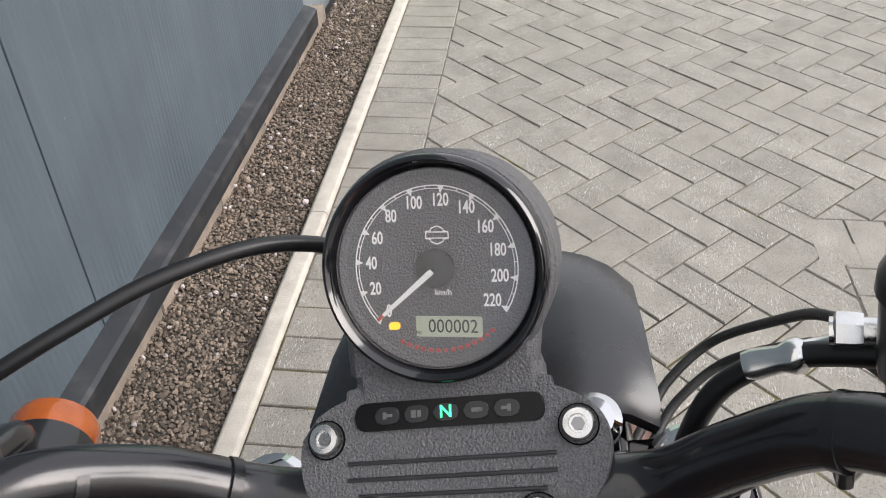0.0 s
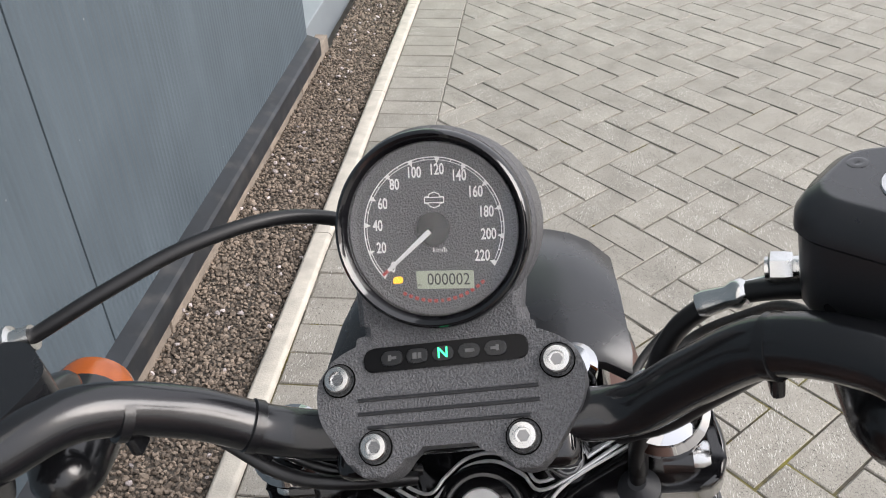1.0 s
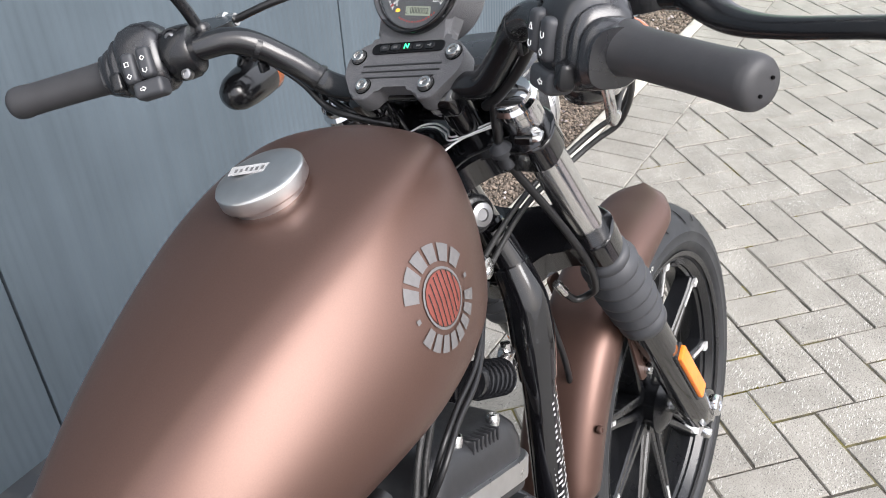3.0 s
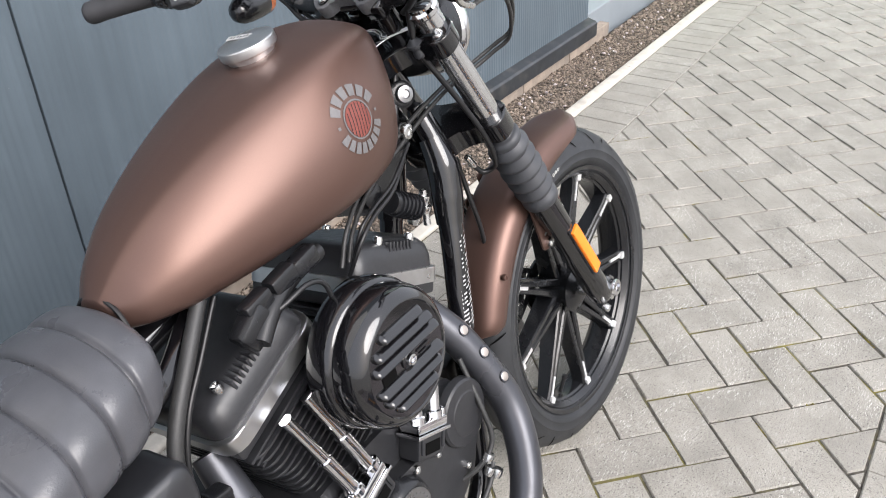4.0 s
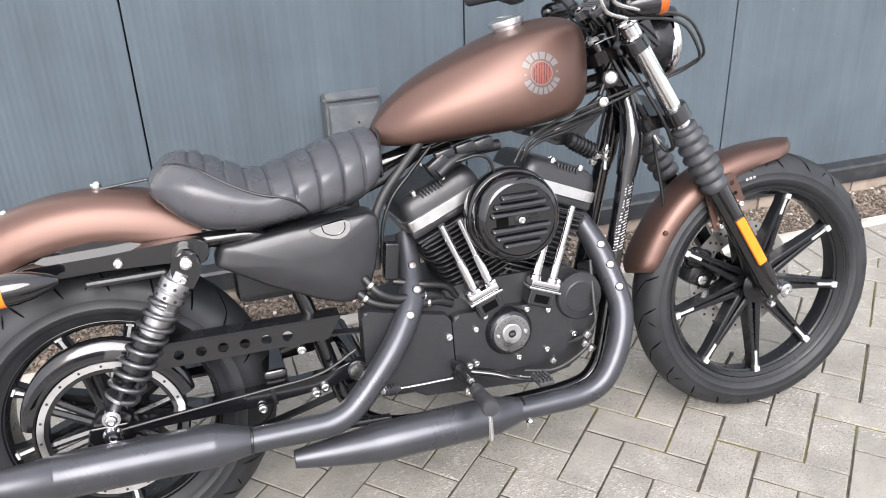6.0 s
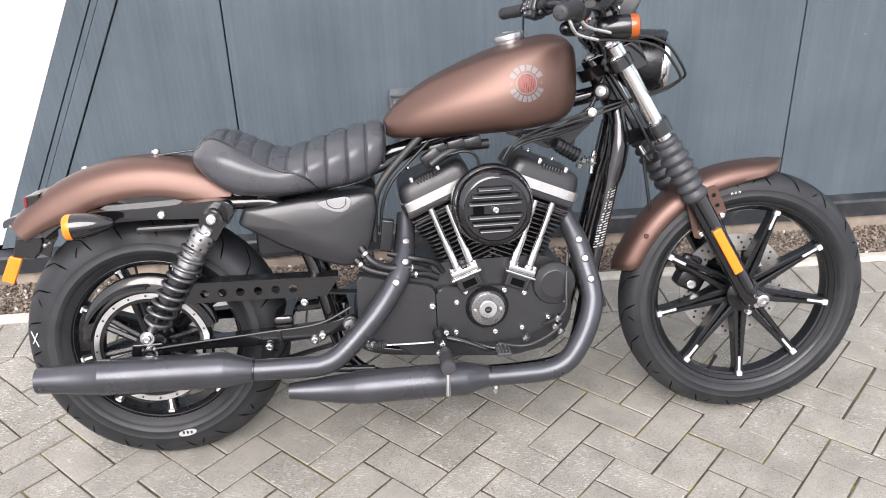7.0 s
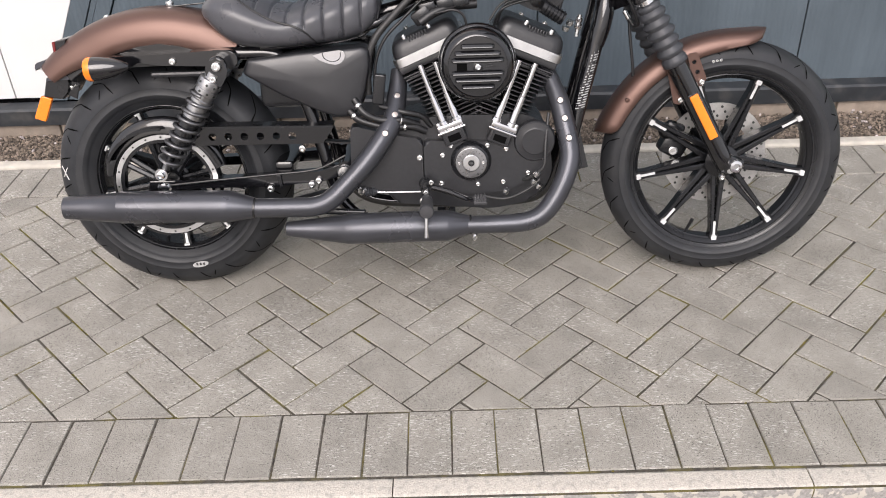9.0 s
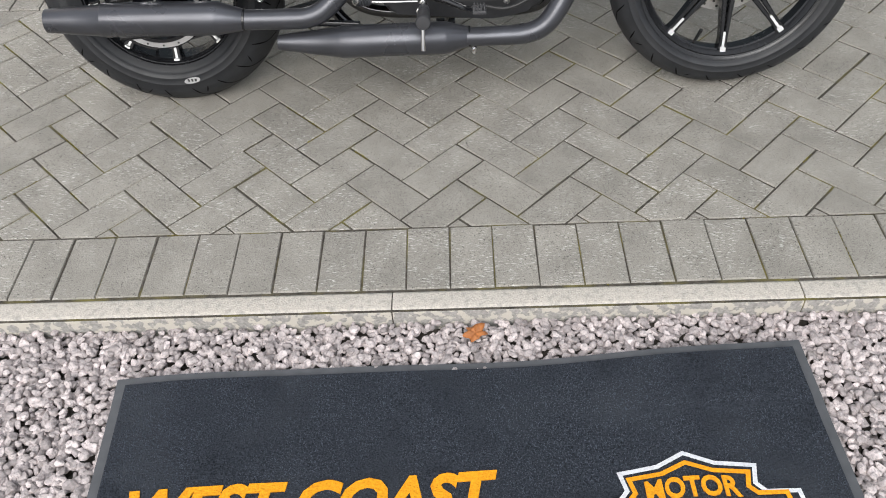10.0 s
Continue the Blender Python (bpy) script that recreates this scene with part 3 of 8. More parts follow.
part("lid_screw", b, M_DARKALU, sock)
b = bmesh.new()
box(b, (SX + 0.004, 1.618, SZ - 0.084), (0.125, 0.055, 0.026), None, 0.005)
part("cable_entry", b, M_BOX, sock)
for x in (SX - 0.035, SX + 0.035):
    b = bmesh.new()
    cyl(b, (x, 1.618, SZ - 0.095), (x, 1.618, SZ - 0.116), 0.013)
    part("gland", b, M_BOX, sock)


# ---- door mat and leaf on the granite gravel ----
mat_root = new("door_mat")
tagged(mat_root, "charcoal entrance mat with orange lettering on the gravel", "mat")
MA = radians(2.2)
MEX, MEY = V(math.cos(MA), math.sin(MA), 0), V(-math.sin(MA), math.cos(MA), 0)
MO = V(-0.615, -0.413, 0)
MW, MH = 1.465, 0.86


def mat_z(x, y):
    """Gentle waves where the mat lies on stones."""
    return -0.030 + 0.004 * math.sin(x * 6.1 + 0.6) * math.exp(y / 0.35) + 0.002 * math.sin(x * 13 + y * 9) + (0.010 * math.exp(-((x - 1.25) / 0.2) ** 2) if y > -0.15 else 0)


def mat_at(x, y, up=0.0):
    wob = 0.007 * math.sin(x * 4.3 + 0.4) * max(0.0, 1 + y / 0.25)
    p = MO + MEX * x + MEY * (y + wob)
    return V(p.x, p.y, mat_z(x, y) + up)


def mat_sheet(name, x0, x1, y0, y1, nx, ny, up, thick, material_, label=""):
    b = bmesh.new()
    g1 = [[b.verts.new(mat_at(x0 + (x1 - x0) * i / nx, y0 + (y1 - y0) * j / ny, up)) for i in range(nx + 1)] for j in range(ny + 1)]
    g0 = [[b.verts.new(v.co - V(0, 0, thick)) for v in row] for row in g1]
    for j in range(ny):
        for i in range(nx):
            b.faces.new((g1[j][i], g1[j][i + 1], g1[j + 1][i + 1], g1[j + 1][i]))
            b.faces.new((g0[j][i], g0[j + 1][i], g0[j + 1][i + 1], g0[j][i + 1]))
    for i in range(nx):
        b.faces.new((g0[0][i], g0[0][i + 1], g1[0][i + 1], g1[0][i]))
        b.faces.new((g0[ny][i], g1[ny][i], g1[ny][i + 1], g0[ny][i + 1]))
    for j in range(ny):
        b.faces.new((g0[j][0], g1[j][0], g1[j + 1][0], g0[j + 1][0]))
        b.faces.new((g0[j][nx], g0[j + 1][nx], g1[j + 1][nx], g1[j][nx]))
    return part(name, b, material_, mat_root, label)


mat_sheet("rubber_border", 0, MW, -MH, 0, 60, 30, 0.0, 0.003, M_MATRUB, "grey rubber border")
mat_sheet("carpet", 0.022, MW - 0.022, -MH + 0.022, -0.020, 90, 40, 0.006, 0.0055, M_MATPILE, "charcoal looped pile")
# short tufts give the pile its nap
g = np.random.RandomState(21)
tv, tf = [], []
for k in range(38000):
    x, y = g.uniform(0.025, MW - 0.025), g.uniform(-0.50, -0.023)
    p = mat_at(x, y, 0.0055)
    r, h, a = g.uniform(0.0011, 0.0019), g.uniform(0.0022, 0.0042), g.uniform(0, 6.28)
    lx, ly = g.uniform(-0.001, 0.001), g.uniform(-0.001, 0.001)
    n0 = len(tv)
    for q in range(3):
        tv.append((p.x + r * math.cos(a + 2.094 * q), p.y + r * math.sin(a + 2.094 * q), p.z))
    tv.append((p.x + lx, p.y + ly, p.z + h))
    tf += [(n0, n0 + 1, n0 + 3), (n0 + 1, n0 + 2, n0 + 3), (n0 + 2, n0, n0 + 3)]
tagged(raw_mesh("nap", tv, tf, M_MATTUFT, mat_root), kind="stuff")


def on_mat(b, up):
    """Lays flat artwork drawn in mat coordinates onto the waving pile."""
    bmesh.ops.subdivide_edges(b, edges=[e for e in b.edges if e.calc_length() > 0.06], cuts=2)
    for v in b.verts:
        z = v.co.z
        v.co = mat_at(v.co.x, v.co.y, up + z)


b = bmesh.new()
text_mesh(b, "WEST COAST", Matrix.Translation((0.419, -0.317, 0)) @ Matrix.Diagonal((0.9625, 1.0, 1, 1)), 0.118, 0.0015, shear=0.25, bold=0.0045)
on_mat(b, 0.0078)
part("lettering", b, M_MATYEL, mat_root, "orange slanted lettering", smooth=False)
SHIELD = [(0.0, 0.115), (0.055, 0.090), (0.128, 0.080), (0.120, 0.044), (0.136, 0.026), (0.196, 0.024), (0.205, -0.06), (0.15, -0.075), (0.10, -0.17), (0.0, -0.20)]
def mirrored(pts):
    return pts + [(-x, y) for x, y in pts[::-1] if x > 0]
def outline_band(pts, wd, z, mat_, nm, lb):
    b = bmesh.new()
    loop = mirrored(pts)
    n = len(loop)
    edge = []
    for k in range(n):
        a, c, e = Vector(loop[k - 1]), Vector(loop[k]), Vector(loop[(k + 1) % n])
        d0, d1 = (c - a).normalized(), (e - c).normalized()
        m0 = Vector((-d0.y - d1.y, d0.x + d1.x))
        m0 = m0.normalized() * min(wd, wd / 2 / max(0.3, m0.length / 2))
        edge.append([b.verts.new((SC[0] + q.x, SC[1] + q.y, z)) for q in (c - m0, c + m0)])
    for k in range(n):
        b.faces.new((edge[k - 1][0], edge[k][0], edge[k][1], edge[k - 1][1]))
    on_mat(b, 0.009)
    part(nm, b, mat_, mat_root, lb, smooth=False)
SC = (1.150, -0.371)
outline_band(SHIELD, 0.0085, 0.0, M_MATWHITE, "crest_edge", "white crest edge")
outline_band([(x * 0.88, y * 0.80 + 0.003) for x, y in SHIELD], 0.009, 0.0006, M_MATYEL, "crest_line", "orange crest line")
word = bmesh.new()
text_mesh(word, "MOTOR", Matrix.Translation((SC[0], SC[1] + 0.044, 0)) @ Matrix.Diagonal((0.86, 1.0, 1, 1)), 0.056, 0.0015, bold=0.0016)
spans = []
left = set(word.verts)
while left:                                            # one part a letter
    stack, piece = [left.pop()], []
    while stack:
        v = stack.pop()
        piece.append(v)
        for e in v.link_edges:
            o = e.other_vert(v)
            if o in left:
                left.discard(o)
                stack.append(o)
    spans.append((min(v.co.x for v in piece), max(v.co.x for v in piece)))
spans.sort()
groups = []
for x0, x1 in spans:
    if groups and x0 < groups[-1][1] - 0.001:
        groups[-1][1] = max(groups[-1][1], x1)
    else:
        groups.append([x0, x1])
for x0, x1 in groups:
    b = word.copy()
    bmesh.ops.delete(b, geom=[v for v in b.verts if not x0 - 0.0002 <= v.co.x <= x1 + 0.0002], context="VERTS")
    for v in b.verts:
        v.co.y -= 0.9 * (v.co.x - SC[0]) ** 2
    on_mat(b, 0.0085)
    part("crest_letter", b, M_MATYEL, mat_root, smooth=False)
word.free()

# fallen leaf
b = bmesh.new()
lob = []
for k in range(26):
    a = 2 * math.pi * k / 26
    r = 0.024 * (0.62 + 0.30 * abs(math.sin(2.5 * a + 0.4)) + 0.12 * math.sin(7 * a))
    lob.append((r * math.cos(a) * 1.25, r * math.sin(a)))
c0 = b.verts.new((0, 0, 0.004))
rim = [b.verts.new((x, y, 0.006 * math.sin(3 * math.atan2(y, x)) + 0.004)) for x, y in lob]
mid = [b.verts.new((x * 0.5, y * 0.5, 0.005 + 0.002 * math.sin(5 * math.atan2(y, x)))) for x, y in lob]
for i in range(26):
    j = (i + 1) % 26
    b.faces.new((c0, mid[i], mid[j]))
    b.faces.new((mid[i], rim[i], rim[j], mid[j]))
leaf = part("leaf", b, M_LEAF, None)
sol = leaf.modifiers.new("thick", "SOLIDIFY")
sol.thickness = 0.0006
leaf.location = (0.155, -0.305, -0.034)
leaf.rotation_euler = (0.12, -0.1, 0.5)
tagged(leaf, "dry orange-brown fallen leaf on the gravel", "leaf")


# ---- the motorcycle: u forward from the rear axle, v to its left, w up; it leans on its stand ----
bike = new("motorcycle")
tagged(bike, "brown and black cruiser motorcycle leaning on its side stand", "motorcycle")
bike.matrix_world = pose(-0.665, 0.585, 0.0, -11.5, 0, 0)
YL = V(0, 1, 0)
YR = V(0, -1, 0)
FA = V(1.545, 0, 0.330)          # front axle
RA = V(0.004, 0, 0.325)          # rear axle


def polar(c, r, deg, v=0.0):
    a = radians(deg)
    return V(c.x + r * math.cos(a), c.y + v, c.z + r * math.sin(a))


def groove_marks(b, c, prof, pairs, seed):
    """Shade of thin tread cuts, painted as dark strips on the tyre's shoulder: each a bent strip between two profile
    places.
    """
    g = random.Random(seed)
    def at(s):
        k = min(int(s), len(prof) - 2)
        f = s - k
        return (prof[k][0] + f * (prof[k + 1][0] - prof[k][0]), prof[k][1] + f * (prof[k + 1][1] - prof[k][1]))
    for a0, s0, a1, s1, wd in pairs:
        vs = []
        for i in range(5):
            t = i / 4
            r, h = at(s0 + (s1 - s0) * t)
            an = a0 + (a1 - a0) * t
            half = wd * (1 - 0.5 * abs(2 * t - 1))
            for sgn in (-1, 1):
                p = polar(c, r + 0.0009, an + sgn * math.degrees(half / r), h + (0.0009 if h > 0 else -0.0009))
                vs.append(b.verts.new(p))
        for i in range(4):
            b.faces.new((vs[2 * i], vs[2 * i + 1], vs[2 * i + 3], vs[2 * i + 2]))


def make_wheel(name, c, prof, rim, hub, spoke0, spin, label, tip_len, seed):
    """Cast nine-spoke wheel. rim: (outer r, inner r, half width); hub: (r, half width)."""
    b = bmesh.new()
    lathe(b, [(hub[0] * 0.5, -hub[1] - 0.012), (hub[0] * 0.7, -hub[1] - 0.008), (hub[0], -hub[1]), (hub[0] * 0.8, -hub[1] * 0.5), (hub[0] * 0.8, hub[1] * 0.5), (hub[0], hub[1]), (hub[0] * 0.5, hub[1] + 0.01)], c, YL, 32)
    w = part(name, b, M_SATIN, bike, label)
    b = bmesh.new()
    full = prof + [(r, -h) for r, h in prof[-2::-1]]
    lathe(b, full, c, YL, 96, False)
    tyre = part("tyre", b, M_RUBBER, w, "black rubber tyre with cut tread", angle=50)
    g = random.Random(seed)
    pairs = []
    n = 22
    for k in range(n):
        a = 360 / n * k + g.uniform(-1, 1)
        m = len(prof) - 1
        pairs.append((a, m - 4.2, a + 3.5, m - 2.4, 0.0026))
        pairs.append((a + 3.5, m - 2.4, a + 11, m - 0.9, 0.0030))
        if k % 2:
            pairs.append((a + 9, m - 3.9, a + 6.5, m - 2.9, 0.0022))
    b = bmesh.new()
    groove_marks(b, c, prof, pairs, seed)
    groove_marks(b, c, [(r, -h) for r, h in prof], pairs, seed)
    tagged(part("tread_groove", b, M_HOLLOWSHADE, w, smooth=False), kind="stuff")
    ro, ri, hw = rim
    b = bmesh.new()
    lathe(b, [(ro, -hw), (ro + 0.004, -hw - 0.004), (ro - 0.003, -hw - 0.007), (ro - 0.009, -hw), (ro - 0.012, -hw + 0.004), (ri + 0.006, -hw + 0.008), (ri + 0.002, -hw + 0.012), (ri, 0), (ri + 0.002, hw - 0.012), (ri + 0.006, hw - 0.008), (ro - 0.012, hw - 0.004), (ro - 0.009, hw), (ro - 0.003, hw + 0.007), (ro + 0.004, hw + 0.004), (ro, hw)], c, YL, 96, False)
    part("rim", b, M_SATIN, w, "satin black cast rim", angle=30)
    for k in range(9):
        a = spoke0 + 40 * k
        t = radians(a)
        rad, tan = V(math.cos(t), 0, math.sin(t)), V(-math.sin(t), 0, math.cos(t))
        b = bmesh.new()
        for sgn in (-1, 1):                      # two webs with a valley between
            rings = []
            for f in (0.0, 0.25, 0.6, 0.88, 1.0):
                r = hub[0] * 0.75 + (ri + 0.004 - hub[0] * 0.75) * f
                half = 0.0045 + 0.004 * (1 - f)
                off = 0.0095 * (1 - f) + 0.0035 + (0.006 * max(0, f - 0.85) / 0.15)
                depth = 0.020 + 0.010 * (1 - f)
                cc = Vector(c) + rad * r + tan * off * sgn
                face = -hw * (0.35 + 0.45 * f)
                rings.append([cc + tan * half + V(0, face + 0.003, 0), cc + tan * half * 0.6 + V(0, face, 0), cc - tan * half * 0.6 + V(0, face, 0), cc - tan * half + V(0, face + 0.003, 0), cc - tan * half + V(0, face + depth * 1.4, 0), cc + tan * half + V(0, face + depth * 1.4, 0)])
            ring_skin(b, rings)
        part("spoke", b, M_SATIN, w, angle=30)
        b = bmesh.new()
        rings = []
        r0 = ri - tip_len
        for f, hf in ((0, 0.0035), (0.7, 0.0032), (0.74, 0.0075), (1, 0.0072)):
            r = r0 + (tip_len + 0.012) * f
            face = -hw * (0.35 + 0.45 * (r - hub[0]) / (ri - hub[0])) - 0.0012 - (0.004 if f > 0.72 else 0)
            cc = Vector(c) + rad * r
            rings.append([cc + tan * hf + V(0, face, 0), cc - tan * hf + V(0, face, 0), cc - tan * hf + V(0, face + 0.005, 0), cc + tan * hf + V(0, face + 0.005, 0)])
        ring_skin(b, rings)
        part("spoke_highlight", b, M_MACHINED, w, "bright machined spoke end")
    b = bmesh.new()
    p = polar(c, ri - 0.002, spoke0 - 19)
    d = (Vector(c) - p).normalized()
    cyl(b, p, p + d * 0.03 + V(0, -0.008, 0), 0.0045)
    cyl(b, p + d * 0.03 + V(0, -0.008, 0), p + d * 0.037 + V(0, -0.01, 0), 0.0055)
    part("valve_stem", b, M_CABLE, w)
    return w


F_PROF = [(0.238, 0.031), (0.246, 0.035), (0.256, 0.042), (0.262, 0.0452), (0.2625, 0.0462), (0.272, 0.0492), (0.273, 0.0484), (0.288, 0.0505), (0.2885, 0.0497), (0.302, 0.0465), (0.3155, 0.036), (0.3255, 0.022), (0.3310, 0.008), (0.3320, 0.0)]
R_PROF = [(0.206, 0.050), (0.214, 0.056), (0.226, 0.066), (0.232, 0.0692), (0.2325, 0.0702), (0.244, 0.0742), (0.245, 0.0734), (0.262, 0.0757), (0.2625, 0.0749), (0.281, 0.071), (0.300, 0.058), (0.316, 0.038), (0.327, 0.017), (0.331, 0.0)]
fw = make_wheel("front_wheel", FA, F_PROF, (0.246, 0.228, 0.030), (0.046, 0.030), -90, 0, "black nine-spoke cast front wheel", 0.045, 3)
rw = make_wheel("rear_wheel", RA, R_PROF, (0.214, 0.196, 0.048), (0.05, 0.05), -88, 0, "black nine-spoke cast rear wheel", 0.028, 4)
b = bmesh.new()
lathe(b, [(0.248, -0.0415), (0.252, -0.0437), (0.256, -0.0445)], FA, YL, 96, False)
part("bead_line", b, M_SATIN, fw)
# paint marks left on the tyres
b = bmesh.new()
o = polar(RA, 0.254, -79, -0.0755)
plate(b, [(0.023 * math.copysign(abs(math.cos(a)) ** 0.8, math.cos(a)), 0.0085 * math.sin(a)) for a in [2 * math.pi * i / 20 for i in range(20)]], o - V(0, 0.0008, 0), V(1, 0, 0.18), V(-0.18, 0, 1), 0.0012)
part("paper_label", b, M_FADED, rw, "white paper label on the sidewall")
b = bmesh.new()
for k in range(3):
    box(b, o + V(-0.010 + 0.010 * k, -0.001, 0.001), (0.0055, 0.001, 0.008), Euler((0, radians(-10), 0)).to_matrix())
part("label_print", b, M_LCDINK, rw)
b = bmesh.new()
for a0, r0, a1, r1 in ((170, 0.286, 176, 0.300), (177, 0.284, 170, 0.304)):
    p, q = polar(RA, r0, a0, -0.0705), polar(RA, r1, a1, -0.0615)
    sweep(b, [p, (p + q) / 2 + V(-0.0, -0.0012, 0), q], 0.0013, 6)
part("chalk_mark", b, M_STICKER, rw)
b = bmesh.new()
for k in range(3):
    o = polar(FA, 0.287, 97 + 2.0 * k, -0.0508)
    lathe(b, [(0.0032, -0.0004), (0.0032, 0.0006), (0.0018, 0.0006)], o, YR, 10, False)
part("paint_mark", b, M_STICKER, fw)

# brake disc and caliper on the far side of the front wheel
b = bmesh.new()
lathe(b, [(0.098, 0.052), (0.146, 0.052), (0.146, 0.057), (0.098, 0.057)], FA, YL, 64, False, loop=True)
disc = part("brake_disc", b, M_DISC, fw, "drilled steel brake disc", angle=30)
b = bmesh.new()
for k in range(24):
    for r, da in ((0.109, 0), (0.122, 5), (0.135, 10)):
        p = polar(FA, r, 15 * k + da)
        cyl(b, p + V(0, 0.0512, 0), p + V(0, 0.0578, 0), 0.0038, seg=8)
tagged(part("disc_hole", b, M_LCDINK, disc), kind="stuff")
b = bmesh.new()
lathe(b, [(0.035, 0.045), (0.06, 0.05), (0.06, 0.056), (0.035, 0.056)], FA, YL, 32, False, loop=True)
for k in range(6):
    a = polar(FA, 0.055, 60 * k, 0.053)
    c2 = polar(FA, 0.102, 60 * k + 14, 0.053)
    sweep(b, [a, c2], 0.006, 6)
part("disc_carrier", b, M_SATIN, fw)
b = bmesh.new()
box(b, (1.428, 0.068, 0.352), (0.075, 0.055, 0.058), Euler((0, radians(28), 0)).to_matrix(), 0.012)
box(b, (1.425, 0.050, 0.400), (0.055, 0.03, 0.05), Euler((0, radians(20), 0)).to_matrix(), 0.01)
ball(b, (1.405, 0.048, 0.40), 0.024, 14, 8, (1, 0.6, 1))
caliper = part("brake_caliper", b, M_SATIN, bike, "black front brake caliper")
b = bmesh.new()
lathe(b, [(0.013, 0), (0.013, 0.004), (0.010, 0.006)], (1.424, 0.036, 0.345), YR, 16)
part("caliper_badge", b, M_STEEL, caliper)
b = bmesh.new()
cyl(b, (1.545, 0.13, 0.330), (1.545, -0.112, 0.330), 0.009)
part("front_axle", b, M_STEEL, bike)

# ---- front fork ----
def fork_u(w):
    return 1.457 + 0.549 * (0.450 - w)


FD = V(0.549, 0, -1).normalized()
for s in (-1, 1):
    v = 0.104 * s
    top, mid = V(fork_u(0.988), v, 0.988), V(fork_u(0.768), v, 0.768)
    b = bmesh.new()
    cyl(b, top, V(fork_u(0.60), v, 0.60), 0.0205, seg=28)
    part("fork_tube", b, M_TUBE, bike, "polished chrome fork tube")
    b = bmesh.new()
    lathe(b, [(0.0205, -0.004), (0.0240, 0.0), (0.0240, 0.006), (0.0205, 0.010), (0.0205, 0.015), (0.016, 0.017), (0.010, 0.0175), (0.009, 0.014), (0, 0.014)], top, -FD, 28)
    part("fork_cap", b, M_CHROME, bike)
    b = bmesh.new()
    prof = [(0.024, 0.0), (0.030, 0.004), (0.030, 0.014)]
    for k in range(5):
        h = 0.018 + 0.0265 * k
        prof += [(0.0275, h), (0.0375 - 0.001 * abs(k - 2), h + 0.010), (0.0372 - 0.001 * abs(k - 2), h + 0.016), (0.0275, h + 0.0255)]
    prof += [(0.031, 0.157), (0.033, 0.160), (0.033, 0.172), (0.028, 0.176)]
    lathe(b, prof, mid + FD * 0.012, FD, 32)
    part("fork_boot", b, M_BOOT, bike, "ribbed dark rubber fork gaiter", angle=60)
    base = V(fork_u(0.335), v, 0.335)
    st = V(fork_u(0.625), v, 0.625)
    b = bmesh.new()
    L = (base - st).length
    lathe(b, [(0.0255, -0.03), (0.0268, 0.0), (0.0262, L * 0.4), (0.0262, L - 0.03), (0.025, L + 0.012), (0.018, L + 0.026), (0.008, L + 0.03)], st, FD, 28)
    box(b, base + V(0.022, 0, -0.004), (0.06, 0.034, 0.044), Euler((0, radians(25), 0)).to_matrix(), 0.012, 3)
    slider = part("fork_slider", b, M_GLOSS, bike, "gloss black fork leg")
    b = bmesh.new()
    lathe(b, [(0.017, -0.003), (0.018, 0.004), (0.016, 0.010), (0.009, 0.011), (0.008, 0.006), (0, 0.006)], (1.545, v + s * 0.020, 0.330), V(0, s, 0), 18)
    part("axle_nut", b, M_CHROME, slider)
    b = bmesh.new()
    bolt(b, base + V(-0.008, s * 0.012, -0.034), V(0, s, -0.3), 0.009, 0.012)
    part("pinch_bolt", b, M_STEEL, slider)
    # amber side reflector
    b = bmesh.new()
    c0 = V(fork_u(0.468), v + s * 0.0285, 0.468)
    rt = Matrix((V(1, 0, 0), V(0, 1, 0), V(0, 0, 1))).transposed()
    rot = Euler((0, math.atan2(-0.549, 1.0), 0)).to_matrix()
    box(b, c0, (0.024, 0.010, 0.132), rot, 0.003)
    part("reflector", b, M_AMBER, slider, "amber side reflector")
    b = bmesh.new()
    box(b, c0 + V(0, -s * 0.004, 0), (0.029, 0.006, 0.139), rot, 0.002)
    part("reflector_base", b, M_SATIN, slider)

for w, th, nm, ln in ((0.940, 0.030, "upper_clamp", 0.0), (0.785, 0.036, "lower_clamp", 0.0)):
    b = bmesh.new()
    cu = fork_u(w)
    pts = round_poly([(-0.118, -0.030), (-0.072, -0.030), (-0.050, -0.048), (-0.036, -0.072), (-0.018, -0.084), (0.018, -0.084), (0.036, -0.072), (0.050, -0.048), (0.072, -0.030), (0.118, -0.030), (0.124, 0.0), (0.110, 0.030), (0.05, 0.030), (0.0, 0.020), (-0.05, 0.030), (-0.110, 0.030), (-0.124, 0.0)], 0.014, 3)
    ex, ey = V(0, -1, 0), V(0.89, 0, 0.456)
    plate(b, [(p[0] * 1.10, p[1]) for p in pts], V(cu, 0, w) - FD * th * 0.5, ex, ey, th, 0.004)
    clamp = part(nm, b, M_GLOSS, bike, "gloss black triple clamp")
    for s in (-1, 1):
        b = bmesh.new()
        o = V(cu - 0.014, s * 0.116, w + 0.004) if nm == "upper_clamp" else V(cu - 0.012, s * 0.110, w - 0.020)
        cyl(b, o - V(0, s * 0.016, 0), o, 0.012)
        part("clamp_lug", b, M_GLOSS, clamp)
        b = bmesh.new()
        bolt(b, o, V(0, s, 0), 0.0095, 0.010)
        part("clamp_bolt", b, M_STEEL, clamp)
b = bmesh.new()
cyl(b, (1.150, 0, 0.935), (1.243, 0, 0.765), 0.030, seg=28)
part("steering_head", b, M_GLOSS, bike)
b = bmesh.new()
